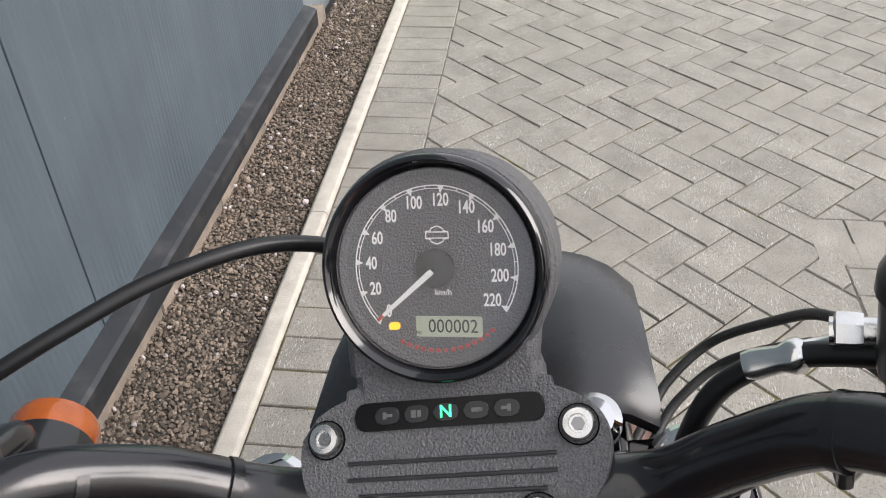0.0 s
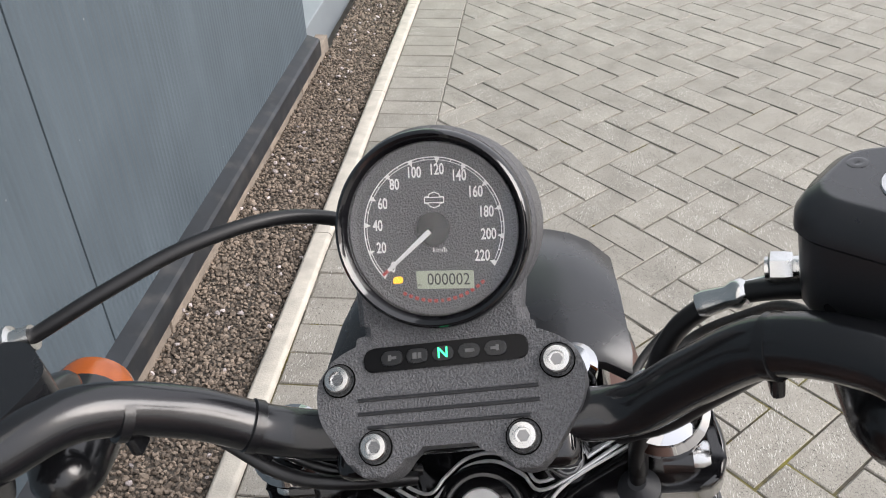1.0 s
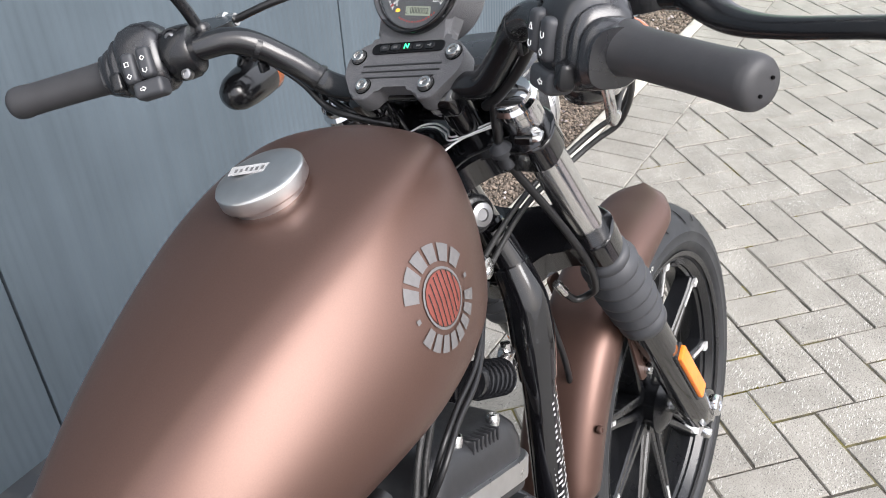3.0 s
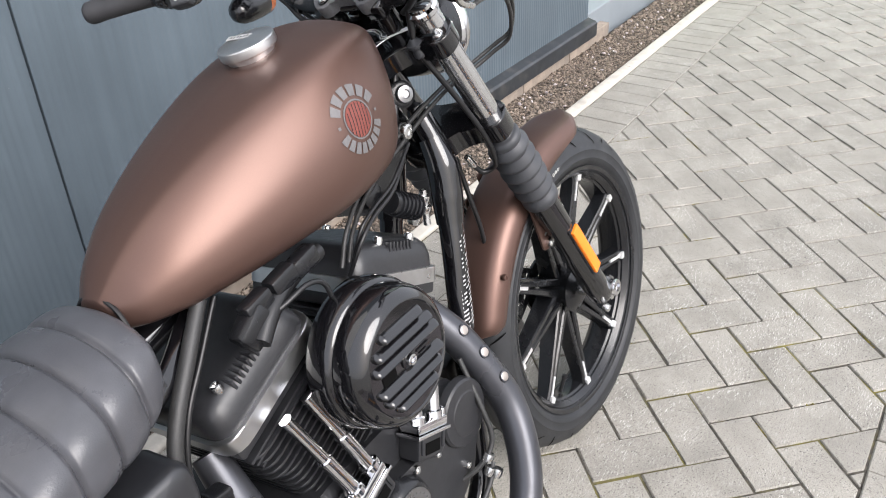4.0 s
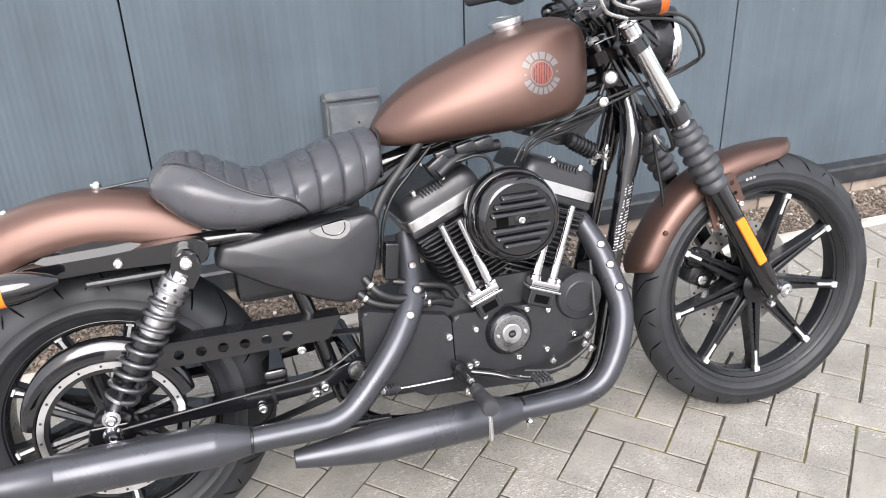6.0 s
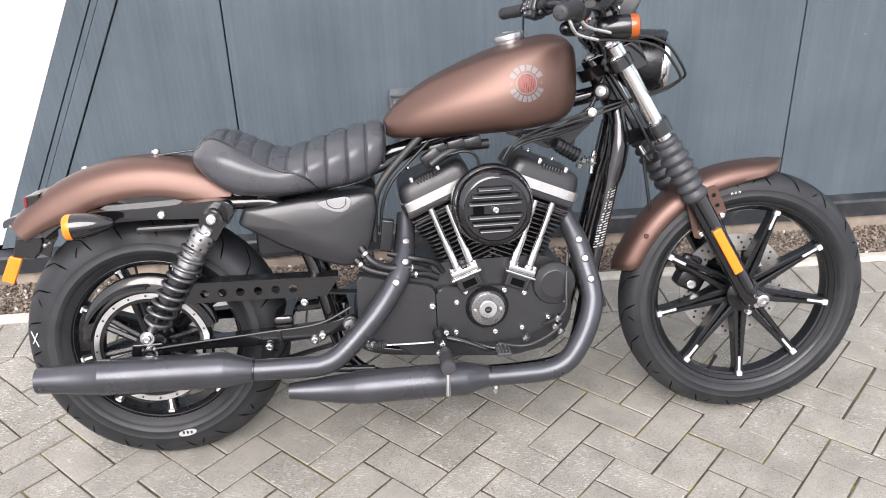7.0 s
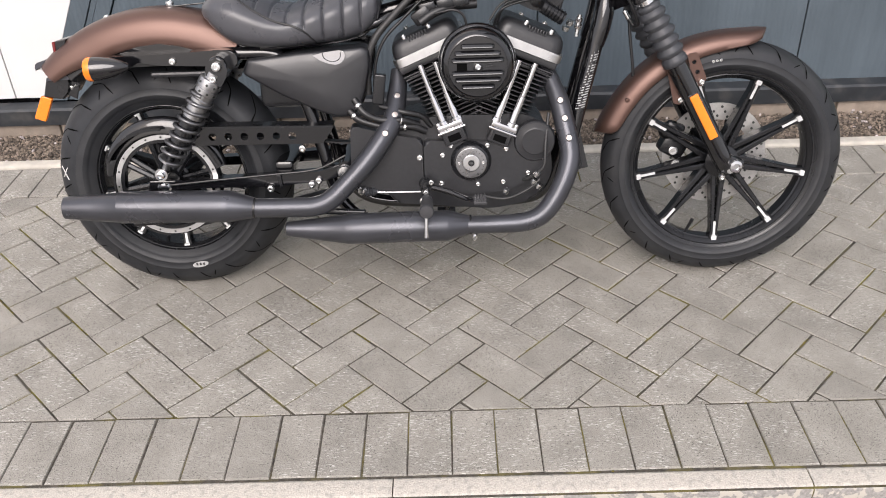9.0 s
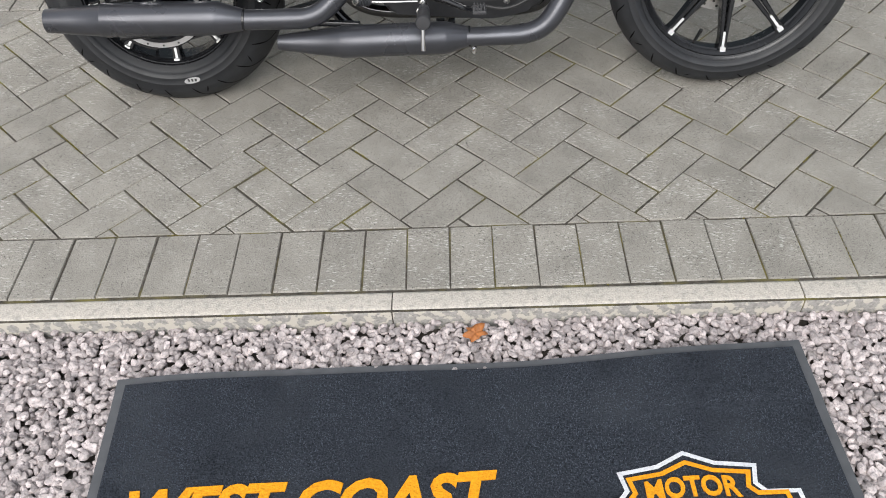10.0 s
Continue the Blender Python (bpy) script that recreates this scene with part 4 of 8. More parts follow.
lathe(b, [(0.0132, -0.004), (0.0132, 0.0035), (0.0122, 0.0045), (0.0055, 0.0045), (0.0050, 0.0015), (0, 0.0015)], V(1.142, -0.002, 0.9475), -FD, 24)
part("stem_nut", b, M_MACHINED, bike)
b = bmesh.new()
lathe(b, [(0.0265, -0.012), (0.0265, 0.0005), (0.0240, 0.0015), (0.0195, 0.0005), (0.0180, -0.003), (0.0135, -0.003)], V(1.142, -0.002, 0.9475), -FD, 36, False)
part("stem_cover", b, M_GLOSS, bike)
# raised edges cast into the upper clamp, their sky highlights painted as bright metal
RX, RY = V(0, -1, 0), V(0.898, 0, 0.440)
for line in (((-0.060, -0.028), (-0.032, -0.012), (-0.020, -0.021), (-0.008, -0.030), (0.008, -0.032), (0.024, -0.024), (0.036, -0.015), (0.080, -0.038)),
             ((-0.060, -0.023), (-0.032, -0.0075), (-0.019, -0.0165), (-0.008, -0.0255), (0.008, -0.0275), (0.023, -0.0195), (0.036, -0.0105), (0.080, -0.0335)),
             ((0.029, 0.012), (0.036, -0.002), (0.050, -0.015), (0.086, -0.033)), ((-0.029, 0.012), (-0.038, -0.002), (-0.050, -0.010), (-0.062, -0.017))):
    b = bmesh.new()
    tube(b, [V(1.142, -0.002, 0.9475) + RX * x_ - RY * y_ - FD * 0.0005 for x_, y_ in line], 0.0011, 8)
    part("clamp_ridge", b, M_MACHINED, bike)

# ---- front fender ----
def fender(name, c, r, a0, a1, half, drop, mat, label, n=36, lip=0.0, swell=None, thick=0.003, tip=None):
    """A shell over a wheel from angle a0 to a1; swell(t) scales the side drop along it."""
    b = bmesh.new()
    outer, inner = [], []
    for i in range(n + 1):
        t = i / n
        a = a0 + (a1 - a0) * t
        k = swell(t) if swell else 1.0
        hw, dr, rr = (half[0] + (half[1] - half[0]) * t) * (tip(t) if tip else 1.0), drop * k, r(t) if callable(r) else r
        prof = []
        m = 18
        for j in range(m + 1):
            s = -1 + 2 * j / m
            x = hw * math.copysign(1 - (1 - abs(s)) ** 1.9, s)
            y = -dr * abs(s) ** 2.6 - 0.006 * abs(s) ** 2
            prof.append((x, y))
        o = [polar(c, rr + y, a, x) for x, y in prof]
        q = [polar(c, rr + y - thick, a, x * (1 - thick / hw)) for x, y in prof]
        outer.append(o + q[::-1])
    ring_skin(b, outer)
    return part(name, b, mat, bike, label, angle=50)


def ease(t, e0, e1):
    f = 1.0
    if t < e0:
        f *= math.sqrt(max(0.0, 1 - ((e0 - t) / e0) ** 2))
    if t > 1 - e1:
        f *= math.sqrt(max(0.0, 1 - ((t - 1 + e1) / e1) ** 2))
    return 0.12 + 0.88 * f


ff = fender("front_fender", FA, lambda t: 0.354 + 0.010 * (2 * t - 1) ** 4 + (0.006 * (t - 0.9) / 0.1 if t > 0.9 else 0), 166, 76, (0.058, 0.058), 0.040, M_PAINT, "brown satin front fender", swell=lambda t: ease(t, 0.10, 0.45), tip=lambda t: ease(t, 0.06, 0.10))
for s in (-1, 1):
    for du, nh in ((0.0, 3), (0.052, 2)):
        b = bmesh.new()
        x0 = 1.367 + du
        top, bot = 0.607 + du * 0.55, 0.515 + du * 0.9
        pts = round_poly([(x0 - 0.004, top), (x0 + 0.022, top + 0.006), (x0 + 0.052, bot + 0.010), (x0 + 0.040, bot - 0.012), (x0 + 0.022, bot - 0.008)], 0.006, 3)
        hs = [(x0 + 0.016 + 0.0105 * k, top - 0.020 - 0.026 * k, 0.0058) for k in range(nh)]
        slab(b, pts, s * 0.066, s * 0.070, holes=hs)
        br = part("fender_bracket", b, M_PAINT, ff, "brown bracket drilled with lightening holes")
        b = bmesh.new()
        bolt(b, (x0 + 0.038, s * 0.071, bot + 0.002), V(0, s, 0), 0.008, 0.008)
        part("bracket_bolt", b, M_STEEL, ff)
b = bmesh.new()
bolt(b, polar(FA, 0.334, 146, -0.058), YR, 0.006, 0.004)
part("fender_rivet", b, M_PAINT, ff)

# ---- fuel tank ----
def interp(tab, x):
    for (x0, *a), (x1, *c2) in zip(tab[:-1], tab[1:]):
        if x <= x1:
            f = max(0.0, (x - x0) / (x1 - x0))
            return [p + (q - p) * f for p, q in zip(a, c2)]
    return list(tab[-1][1:])


def smooth_tab(tab, n=8):
    k = len(tab[0])
    out = []
    p = [np.array(t, float) for t in tab]
    p = [2 * p[0] - p[1]] + p + [2 * p[-1] - p[-2]]
    for i in range(1, len(p) - 2):
        a, b_, c_, d = p[i - 1:i + 3]
        for j in range(n):
            t = j / n
            out.append(0.5 * (2 * b_ + (c_ - a) * t + (2 * a - 5 * b_ + 4 * c_ - d) * t * t + (3 * b_ - a - 3 * c_ + d) * t ** 3))
    out.append(p[-2])
    return out


# station: u, top, bottom, half width, height of the widest line (0 to 1)
TANK = [
    (0.612, 0.829, 0.802, 0.025, 0.45),
    (0.622, 0.843, 0.790, 0.042, 0.42),
    (0.645, 0.868, 0.784, 0.063, 0.40),
    (0.690, 0.902, 0.781, 0.087, 0.38),
    (0.760, 0.939, 0.781, 0.109, 0.38),
    (0.840, 0.972, 0.784, 0.127, 0.38),
    (0.919, 0.998, 0.787, 0.137, 0.39),
    (0.985, 1.012, 0.793, 0.133, 0.42),
    (1.029, 1.016, 0.800, 0.122, 0.45),
    (1.057, 1.011, 0.811, 0.106, 0.48),
    (1.075, 0.998, 0.826, 0.087, 0.50),
    (1.086, 0.976, 0.851, 0.063, 0.50),
    (1.091, 0.949, 0.883, 0.029, 0.50),
]


def tank_half(u, n=14):
    """Half outline of the tank's section, top to bottom, in units of its half width and heights: a flat crown, a shoulder, the flank, the keel."""
    f = min(1.0, max(0.0, (u - 0.65) / 0.40))
    xs, zs = 0.50 + 0.33 * f, 0.94 - 0.08 * f
    pts = []
    for a, c, e in (((0, 1), (0.45 * xs, 1), (xs, zs)), ((xs, zs), (1, 0.46 * zs), (1, 0))):
        for k in range(n):
            t = k / n
            pts.append([(1 - t) ** 2 * a[q] + 2 * t * (1 - t) * c[q] + t * t * e[q] for q in (0, 1)])
    for k in range(n + 1):
        t = math.pi / 2 * k / n
        pts.append([math.cos(t) ** (2 / 3.4), -math.sin(t) ** (2 / 3.4)])
    for _ in range(7):
        pts = [pts[0]] + [[(pts[k - 1][q] + 2 * pts[k][q] + pts[k + 1][q]) / 4 for q in (0, 1)] for k in range(1, len(pts) - 1)] + [pts[-1]]
    return pts


def tank_ring(st):
    u, top, bot, hw, mid = st
    wm = bot + (top - bot) * mid
    half = [(x * hw, wm + (z * (top - wm) if z > 0 else z * (wm - bot))) for x, z in tank_half(u)]
    return [V(u, x * 1.08, z) for x, z in half[::-1]] + [V(u, -x, z) for x, z in half[1:-1]]


b = bmesh.new()
TANK_FINE = smooth_tab(TANK, 10)
ring_skin(b, [tank_ring(s) for s in TANK_FINE])
tank = part("fuel_tank", b, M_PAINT, bike, "satin brown teardrop fuel tank", angle=60)


def tank_side(u, w):
    """v of the right side of the tank at (u, w)."""
    top, bot, hw, mid = interp([tuple(r) for r in TANK_FINE], u)
    wm = bot + (top - bot) * mid
    z = (w - wm) / ((top - wm) if w > wm else (wm - bot))
    half = tank_half(u)
    for (x0, z0), (x1, z1) in zip(half[:-1], half[1:]):
        if z1 <= z <= z0:
            return -hw * (x0 + (x1 - x0) * (z0 - z) / max(1e-6, z0 - z1))
    return -hw * 0.2


cap_n = V(-0.20, 0.02, 1).normalized()
b = bmesh.new()
lathe(b, [(0.031, -0.012), (0.0325, 0.004), (0.0375, 0.005), (0.0385, 0.007), (0.0385, 0.0165), (0.0375, 0.0182), (0.0355, 0.0186), (0.0350, 0.0192), (0.030, 0.0205), (0.015, 0.0222), (0, 0.0226)], V(0.936, 0.004, 1.002), cap_n, 48)
fcap = part("fuel_cap", b, M_ALU, tank, "brushed metal filler cap", angle=50)
ex = V(-0.35, 0.93, 0)
m = axes_matrix(V(0.932, 0.012, 1.0252), ex, cap_n.cross(ex))
bm2 = bmesh.new()
plate(bm2, [(-0.017, -0.006), (0.017, -0.006), (0.017, 0.006), (-0.017, 0.006)], m.translation, m.col[0].to_3d(), m.col[1].to_3d(), 0.0006)
part("cap_label", bm2, M_FADED, fcap, "white paper label", smooth=False)
b = bmesh.new()
for k in range(6):
    o = m @ V(-0.012 + 0.0046 * k, 0.001 if k % 3 else 0.0, 0.0004)
    plate(b, [(-0.0011, -0.0022), (0.0011, -0.0022), (0.0011, 0.0022), (-0.0011, 0.0022)], o, m.col[0].to_3d(), m.col[1].to_3d(), 0.0003)
part("label_print", b, M_GREYPRINT, fcap, smooth=False)

# round tank badge: a ring of plain grey bars round a ribbed red disc, wrapped on the flank
EC = (0.951, 0.909)


def on_tank(x, y, lift=0.0010):
    u, w = EC[0] + 1.01 * x, EC[1] + 1.01 * y
    return V(u, tank_side(u, w) - lift, w)


def badge_patch(b, pts):
    """A thin patch on the flank from a small grid of (x, y)."""
    vs = [[b.verts.new(on_tank(x, y)) for x, y in row] for row in pts]
    for i in range(len(vs) - 1):
        for j in range(len(vs[0]) - 1):
            b.faces.new((vs[i][j], vs[i][j + 1], vs[i + 1][j + 1], vs[i + 1][j]))


for lo, hi, count in ((20, 160, 6), (198, 342, 8)):
    stepa = (hi - lo) / count
    for k in range(count):
        a0, a1 = lo + stepa * k + stepa * 0.12, lo + stepa * (k + 1) - stepa * 0.12
        b = bmesh.new()
        badge_patch(b, [[(r * math.cos(radians(a0 + (a1 - a0) * j / 2)), r * math.sin(radians(a0 + (a1 - a0) * j / 2))) for j in range(3)] for r in (0.0285, 0.0355, 0.0425)])
        part("badge_bar", b, M_EMBLEM, tank, smooth=False)
for a in (180, 0):
    b = bmesh.new()
    badge_patch(b, [[(r * math.cos(radians(a + d)), r * math.sin(radians(a + d))) for d in (-3, 3)] for r in (0.033, 0.037)])
    part("badge_dot", b, M_EMBLEM, tank, smooth=False)
b = bmesh.new()
badge_patch(b, [[(r * math.cos(radians(15 * j)), r * math.sin(radians(15 * j))) for j in range(25)] for r in (0.0225, 0.0245)])
part("badge_ring", b, M_EMBLEM, tank, "plain grey badge ring", smooth=False)
b = bmesh.new()
badge_patch(b, [[(r * math.cos(radians(15 * j)), r * math.sin(radians(15 * j))) for j in range(25)] for r in (0.0001, 0.010, 0.0215)])
disc = part("badge_disc", b, M_EMBRED, tank, "red badge disc with dark stripes", smooth=False)
b = bmesh.new()
for k in range(7):
    x = -0.0165 + 0.0055 * k
    h = math.sqrt(max(0.0, 0.0205 ** 2 - x * x))
    vs = [[b.verts.new(on_tank(x + sx + y * 0.15, y, 0.0014)) for y in (-h, 0, h)] for sx in (-0.0006, 0.0006)]
    for j in range(2):
        b.faces.new((vs[0][j], vs[0][j + 1], vs[1][j + 1], vs[1][j]))
part("badge_stripe", b, M_SATIN, disc, smooth=False)


# ---- seat ----
# station: u, top, bottom, half width at the top panel, half width at the skirt
SEAT = [
    (0.150, 0.790, 0.762, 0.040, 0.060),
    (0.160, 0.806, 0.752, 0.062, 0.088),
    (0.185, 0.829, 0.726, 0.085, 0.118),
    (0.215, 0.837, 0.700, 0.095, 0.134),
    (0.250, 0.832, 0.682, 0.098, 0.142),
    (0.290, 0.812, 0.677, 0.098, 0.146),
    (0.330, 0.792, 0.676, 0.096, 0.147),
    (0.365, 0.783, 0.677, 0.095, 0.146),
    (0.400, 0.790, 0.679, 0.094, 0.143),
    (0.440, 0.802, 0.681, 0.092, 0.138),
    (0.490, 0.818, 0.685, 0.087, 0.130),
    (0.545, 0.831, 0.694, 0.080, 0.120),
    (0.585, 0.837, 0.712, 0.074, 0.108),
    (0.605, 0.832, 0.740, 0.068, 0.094),
    (0.614, 0.815, 0.775, 0.050, 0.062),
]
TUCKS = (0.232, 0.262, 0.297, 0.335, 0.377, 0.422, 0.470, 0.520, 0.566)


SEAM = [(0.14, 0.95), (0.185, 0.93), (0.215, 0.90), (0.250, 0.85), (0.300, 0.78), (0.350, 0.70), (0.395, 0.57), (0.425, 0.38), (0.445, 0.15), (0.455, -0.2), (0.62, -0.2)]


def seat_ring(st, m=96):
    u, top, bot, ht, hs = st
    ring = []
    near = min(abs(u - t) for t in TUCKS)
    tuck = 0.0060 * math.exp(-(near / 0.0030) ** 2) + 0.0026 * math.exp(-(near / 0.012) ** 2)
    pil = 0.0
    for i in range(m):
        a = 2 * math.pi * i / m
        ca, sa = math.cos(a), math.sin(a)
        up = (sa + 1) / 2
        hw = hs
        x = hw * math.copysign(abs(ca) ** 0.80, ca)
        if sa >= 0:
            z = 0.50 + 0.50 * abs(sa) ** 0.85
        else:
            z = 0.50 - 0.50 * abs(sa) ** 0.55
        if sa > 0:
            x *= 1 - 0.20 * sa ** 2
        # the quilted top reaches down the flank towards the front
        edge = interp(SEAM, u)[0]
        wgt = 1.0 if z > edge + 0.05 else max(0.0, (z - edge) / 0.05)
        wgt *= min(1.0, max(0.0, z - 0.06) / 0.15)
        ctr = V(u, 0, bot + (top - bot) * 0.5)
        p = V(u, x, bot + (top - bot) * z)
        dirn = (p - ctr)
        if dirn.length > 1e-6:
            p -= dirn.normalized() * tuck * wgt
        ring.append(p)
    return ring


b = bmesh.new()
tab = smooth_tab(SEAT, 26)
ring_skin(b, [seat_ring(tuple(s)) for s in tab])
seat = part("seat", b, M_SEAT, bike, "black vinyl solo seat with stitched rolls", angle=70)


def seat_point(u, f):
    """A place on the right flank at fraction f of the height, just proud of the skin."""
    top, bot, ht, hs = interp(SEAT, u)
    s = 2 * f - 1
    if s >= 0:
        sa = s ** (1 / 0.85)
    else:
        sa = -((-s) ** (1 / 0.55))
    ca = math.sqrt(max(0.0, 1 - sa * sa))
    x = hs * ca ** 0.80
    if sa > 0:
        x *= 1 - 0.20 * sa ** 2
    return V(u, -x - 0.0005, bot + (top - bot) * f)


for s in (1, -1):
    b = bmesh.new()
    pts = [seat_point(u, f) for u, f in ((0.185, 0.93), (0.215, 0.90), (0.250, 0.85), (0.300, 0.78), (0.350, 0.70), (0.395, 0.57), (0.425, 0.38), (0.445, 0.15), (0.452, 0.03))]
    if s < 0:
        pts = [V(p.x, -p.y, p.z) for p in pts]
    tube(b, pts, 0.0026, 8, 6)
    part("piping", b, M_CABLE, seat, "black edge piping")
b = bmesh.new()
tube(b, [seat_point(u, 0.02) + V(0, 0.004, -0.003) for u in (0.17, 0.20, 0.25, 0.33, 0.42, 0.50, 0.56, 0.595)], 0.004, 8)
part("base_trim", b, M_SATIN, seat)
b = bmesh.new()
tube(b, [V(0.612, 0.058, 0.785), V(0.616, 0.035, 0.826), V(0.617, 0, 0.838), V(0.616, -0.035, 0.826), V(0.612, -0.058, 0.785), V(0.606, -0.085, 0.745)], 0.003, 8)
part("front_piping", b, M_CABLE, seat)
b = bmesh.new()
box(b, (0.095, 0, 0.787), (0.11, 0.022, 0.004), Euler((0, radians(-4), 0)).to_matrix(), 0.001)
part("seat_tab", b, M_GLOSS, seat)
b = bmesh.new()
bolt(b, (0.052, 0, 0.789), V(-0.05, 0, 1), 0.011, 0.009)
part("tab_bolt", b, M_STEEL, seat)

# ---- rear fender, struts, lights ----
rf = fender("rear_fender", RA, lambda t: 0.452 + 0.024 * t, 133, 58, (0.078, 0.086), 0.085, M_PAINT, "brown satin bobbed rear fender", n=40, swell=lambda t: 0.62 + 0.38 * min(1.0, t / 0.25) if t < 0.25 else 1.0)
b = bmesh.new()
bolt(b, polar(RA, 0.457, 106), V(-0.28, 0, 1), 0.009, 0.008)
part("fender_bolt", b, M_STEEL, rf)
b = bmesh.new()
rings = []
for i in range(22):
    a = 128 - 72 * i / 21
    rings.append([polar(RA, r, a, v) for r, v in ((0.384, -0.066), (0.388, -0.05), (0.388, 0.05), (0.384, 0.066), (0.366, 0.068), (0.362, 0.062), (0.372, 0.0), (0.362, -0.062), (0.366, -0.068))])
ring_skin(b, rings)
part("inner_fender", b, M_SATIN, bike, "black plastic inner fender")
b = bmesh.new()
slab(b, round_poly([(-0.092, 0.664), (-0.078, 0.674), (-0.055, 0.685), (-0.019, 0.695), (0.036, 0.7005), (0.088, 0.693), (0.131, 0.680), (0.152, 0.670), (0.14, 0.655), (-0.08, 0.652)], 0.004, 3), -0.080, -0.0905, 0.003, 2)
part("fender_liner", b, M_GLOSS, bike, "black liner under the fender arch")
for s in (-1, 1):
    b = bmesh.new()
    pts = round_poly([(-0.115, 0.655), (-0.095, 0.676), (0.06, 0.679), (0.20, 0.686), (0.232, 0.684), (0.246, 0.668), (0.240, 0.640), (0.222, 0.632), (0.170, 0.645), (0.05, 0.650), (-0.085, 0.648)], 0.012, 4)
    slab(b, pts, s * 0.090, s * 0.127, 0.008, 3)
    strut = part("fender_strut", b, M_GLOSS, bike, "gloss black fender strut")
    b = bmesh.new()
    bolt(b, (0.077, s * 0.127, 0.660), V(0, s, 0), 0.0095, 0.008)
    part("strut_bolt", b, M_STEEL, strut)
    b = bmesh.new()
    box(b, (0.085, s * 0.110, 0.625), (0.15, 0.018, 0.014), None, 0.006)
    part("strut_cover", b, M_ENGINE, strut)
    # turn signal
    sig = bmesh.new()
    lathe(sig, [(0.006, -0.078), (0.016, -0.062), (0.025, -0.035), (0.030, -0.008), (0.031, 0.012), (0.029, 0.014)], V(-0.100, s * 0.170, 0.655), V(-1, 0, -0.04), 32)
    tube(sig, [V(-0.060, s * 0.162, 0.650), V(-0.048, s * 0.14, 0.650), V(-0.04, s * 0.11, 0.655)], 0.010, 10)
    signal = part("rear_turn_signal", sig, M_GLOSS, bike, "gloss black bullet turn signal")
    b = bmesh.new()
    lathe(b, [(0.030, 0.012), (0.0305, 0.024), (0.027, 0.030), (0.015, 0.034), (0, 0.035)], V(-0.100, s * 0.170, 0.655), V(-1, 0, -0.04), 32)
    part("lens", b, M_AMBER, signal, "amber lens")
b = bmesh.new()
slab(b, round_poly([(-0.290, 0.622), (-0.229, 0.622), (-0.236, 0.587), (-0.254, 0.562), (-0.307, 0.570)], 0.004, 2), -0.060, 0.060, 0.003, 1)
tailb = part("tail_bracket", b, M_SATIN, bike, "black plate and lamp bracket")
b = bmesh.new()
slab(b, round_poly([(-0.252, 0.668), (-0.222, 0.652), (-0.196, 0.634), (-0.226, 0.616), (-0.290, 0.611), (-0.272, 0.645)], 0.008, 3), -0.066, 0.066, 0.006, 2)
part("fender_extension", b, M_EXHAUST, tailb, "satin grey-black fender extension")
b = bmesh.new()
slab(b, [(-0.236, 0.612), (-0.206, 0.604), (-0.222, 0.560), (-0.250, 0.575)], -0.050, -0.046, 0.001, 1)
part("plate_tab", b, M_SATIN, tailb)
b = bmesh.new()
slab(b, round_poly([(-0.252, 0.715), (-0.223, 0.720), (-0.228, 0.676), (-0.256, 0.668)], 0.004, 2), -0.052, 0.052, 0.004, 2)
lampb = part("tail_lamp", b, M_SATIN, tailb, "black tail lamp housing")
b = bmesh.new()
slab(b, round_poly([(-0.262, 0.712), (-0.253, 0.714), (-0.257, 0.670), (-0.263, 0.674)], 0.002, 2), -0.048, 0.048, 0.002, 1)
part("tail_lens", b, M_RED, lampb, "dark red tail lens")
b = bmesh.new()
slab(b, round_poly([(-0.324, 0.650), (-0.318, 0.658), (-0.262, 0.673), (-0.262, 0.646), (-0.312, 0.646), (-0.324, 0.636)], 0.003, 2), -0.040, 0.040, 0.003, 2)
lampp = part("plate_lamp", b, M_EXHAUST, tailb, "grey plate lamp arm")
b = bmesh.new()
box(b, (-0.300, 0, 0.642), (0.032, 0.06, 0.010), None, 0.003)
part("lamp_glass", b, M_MACHINED, lampp, "pale lamp lens")
b = bmesh.new()
slab(b, round_poly([(-0.313, 0.574), (-0.284, 0.565), (-0.314, 0.503), (-0.343, 0.514)], 0.003, 2), -0.064, -0.050, 0.003, 2)
part("side_reflector", b, M_AMBER, tailb, "amber rear reflector")
b = bmesh.new()
ball(b, (-0.232, -0.045, 0.592), 0.008)
cyl(b, (-0.232, -0.045, 0.592), (-0.215, -0.05, 0.60), 0.004)
part("bracket_screw", b, M_STEEL, tailb)

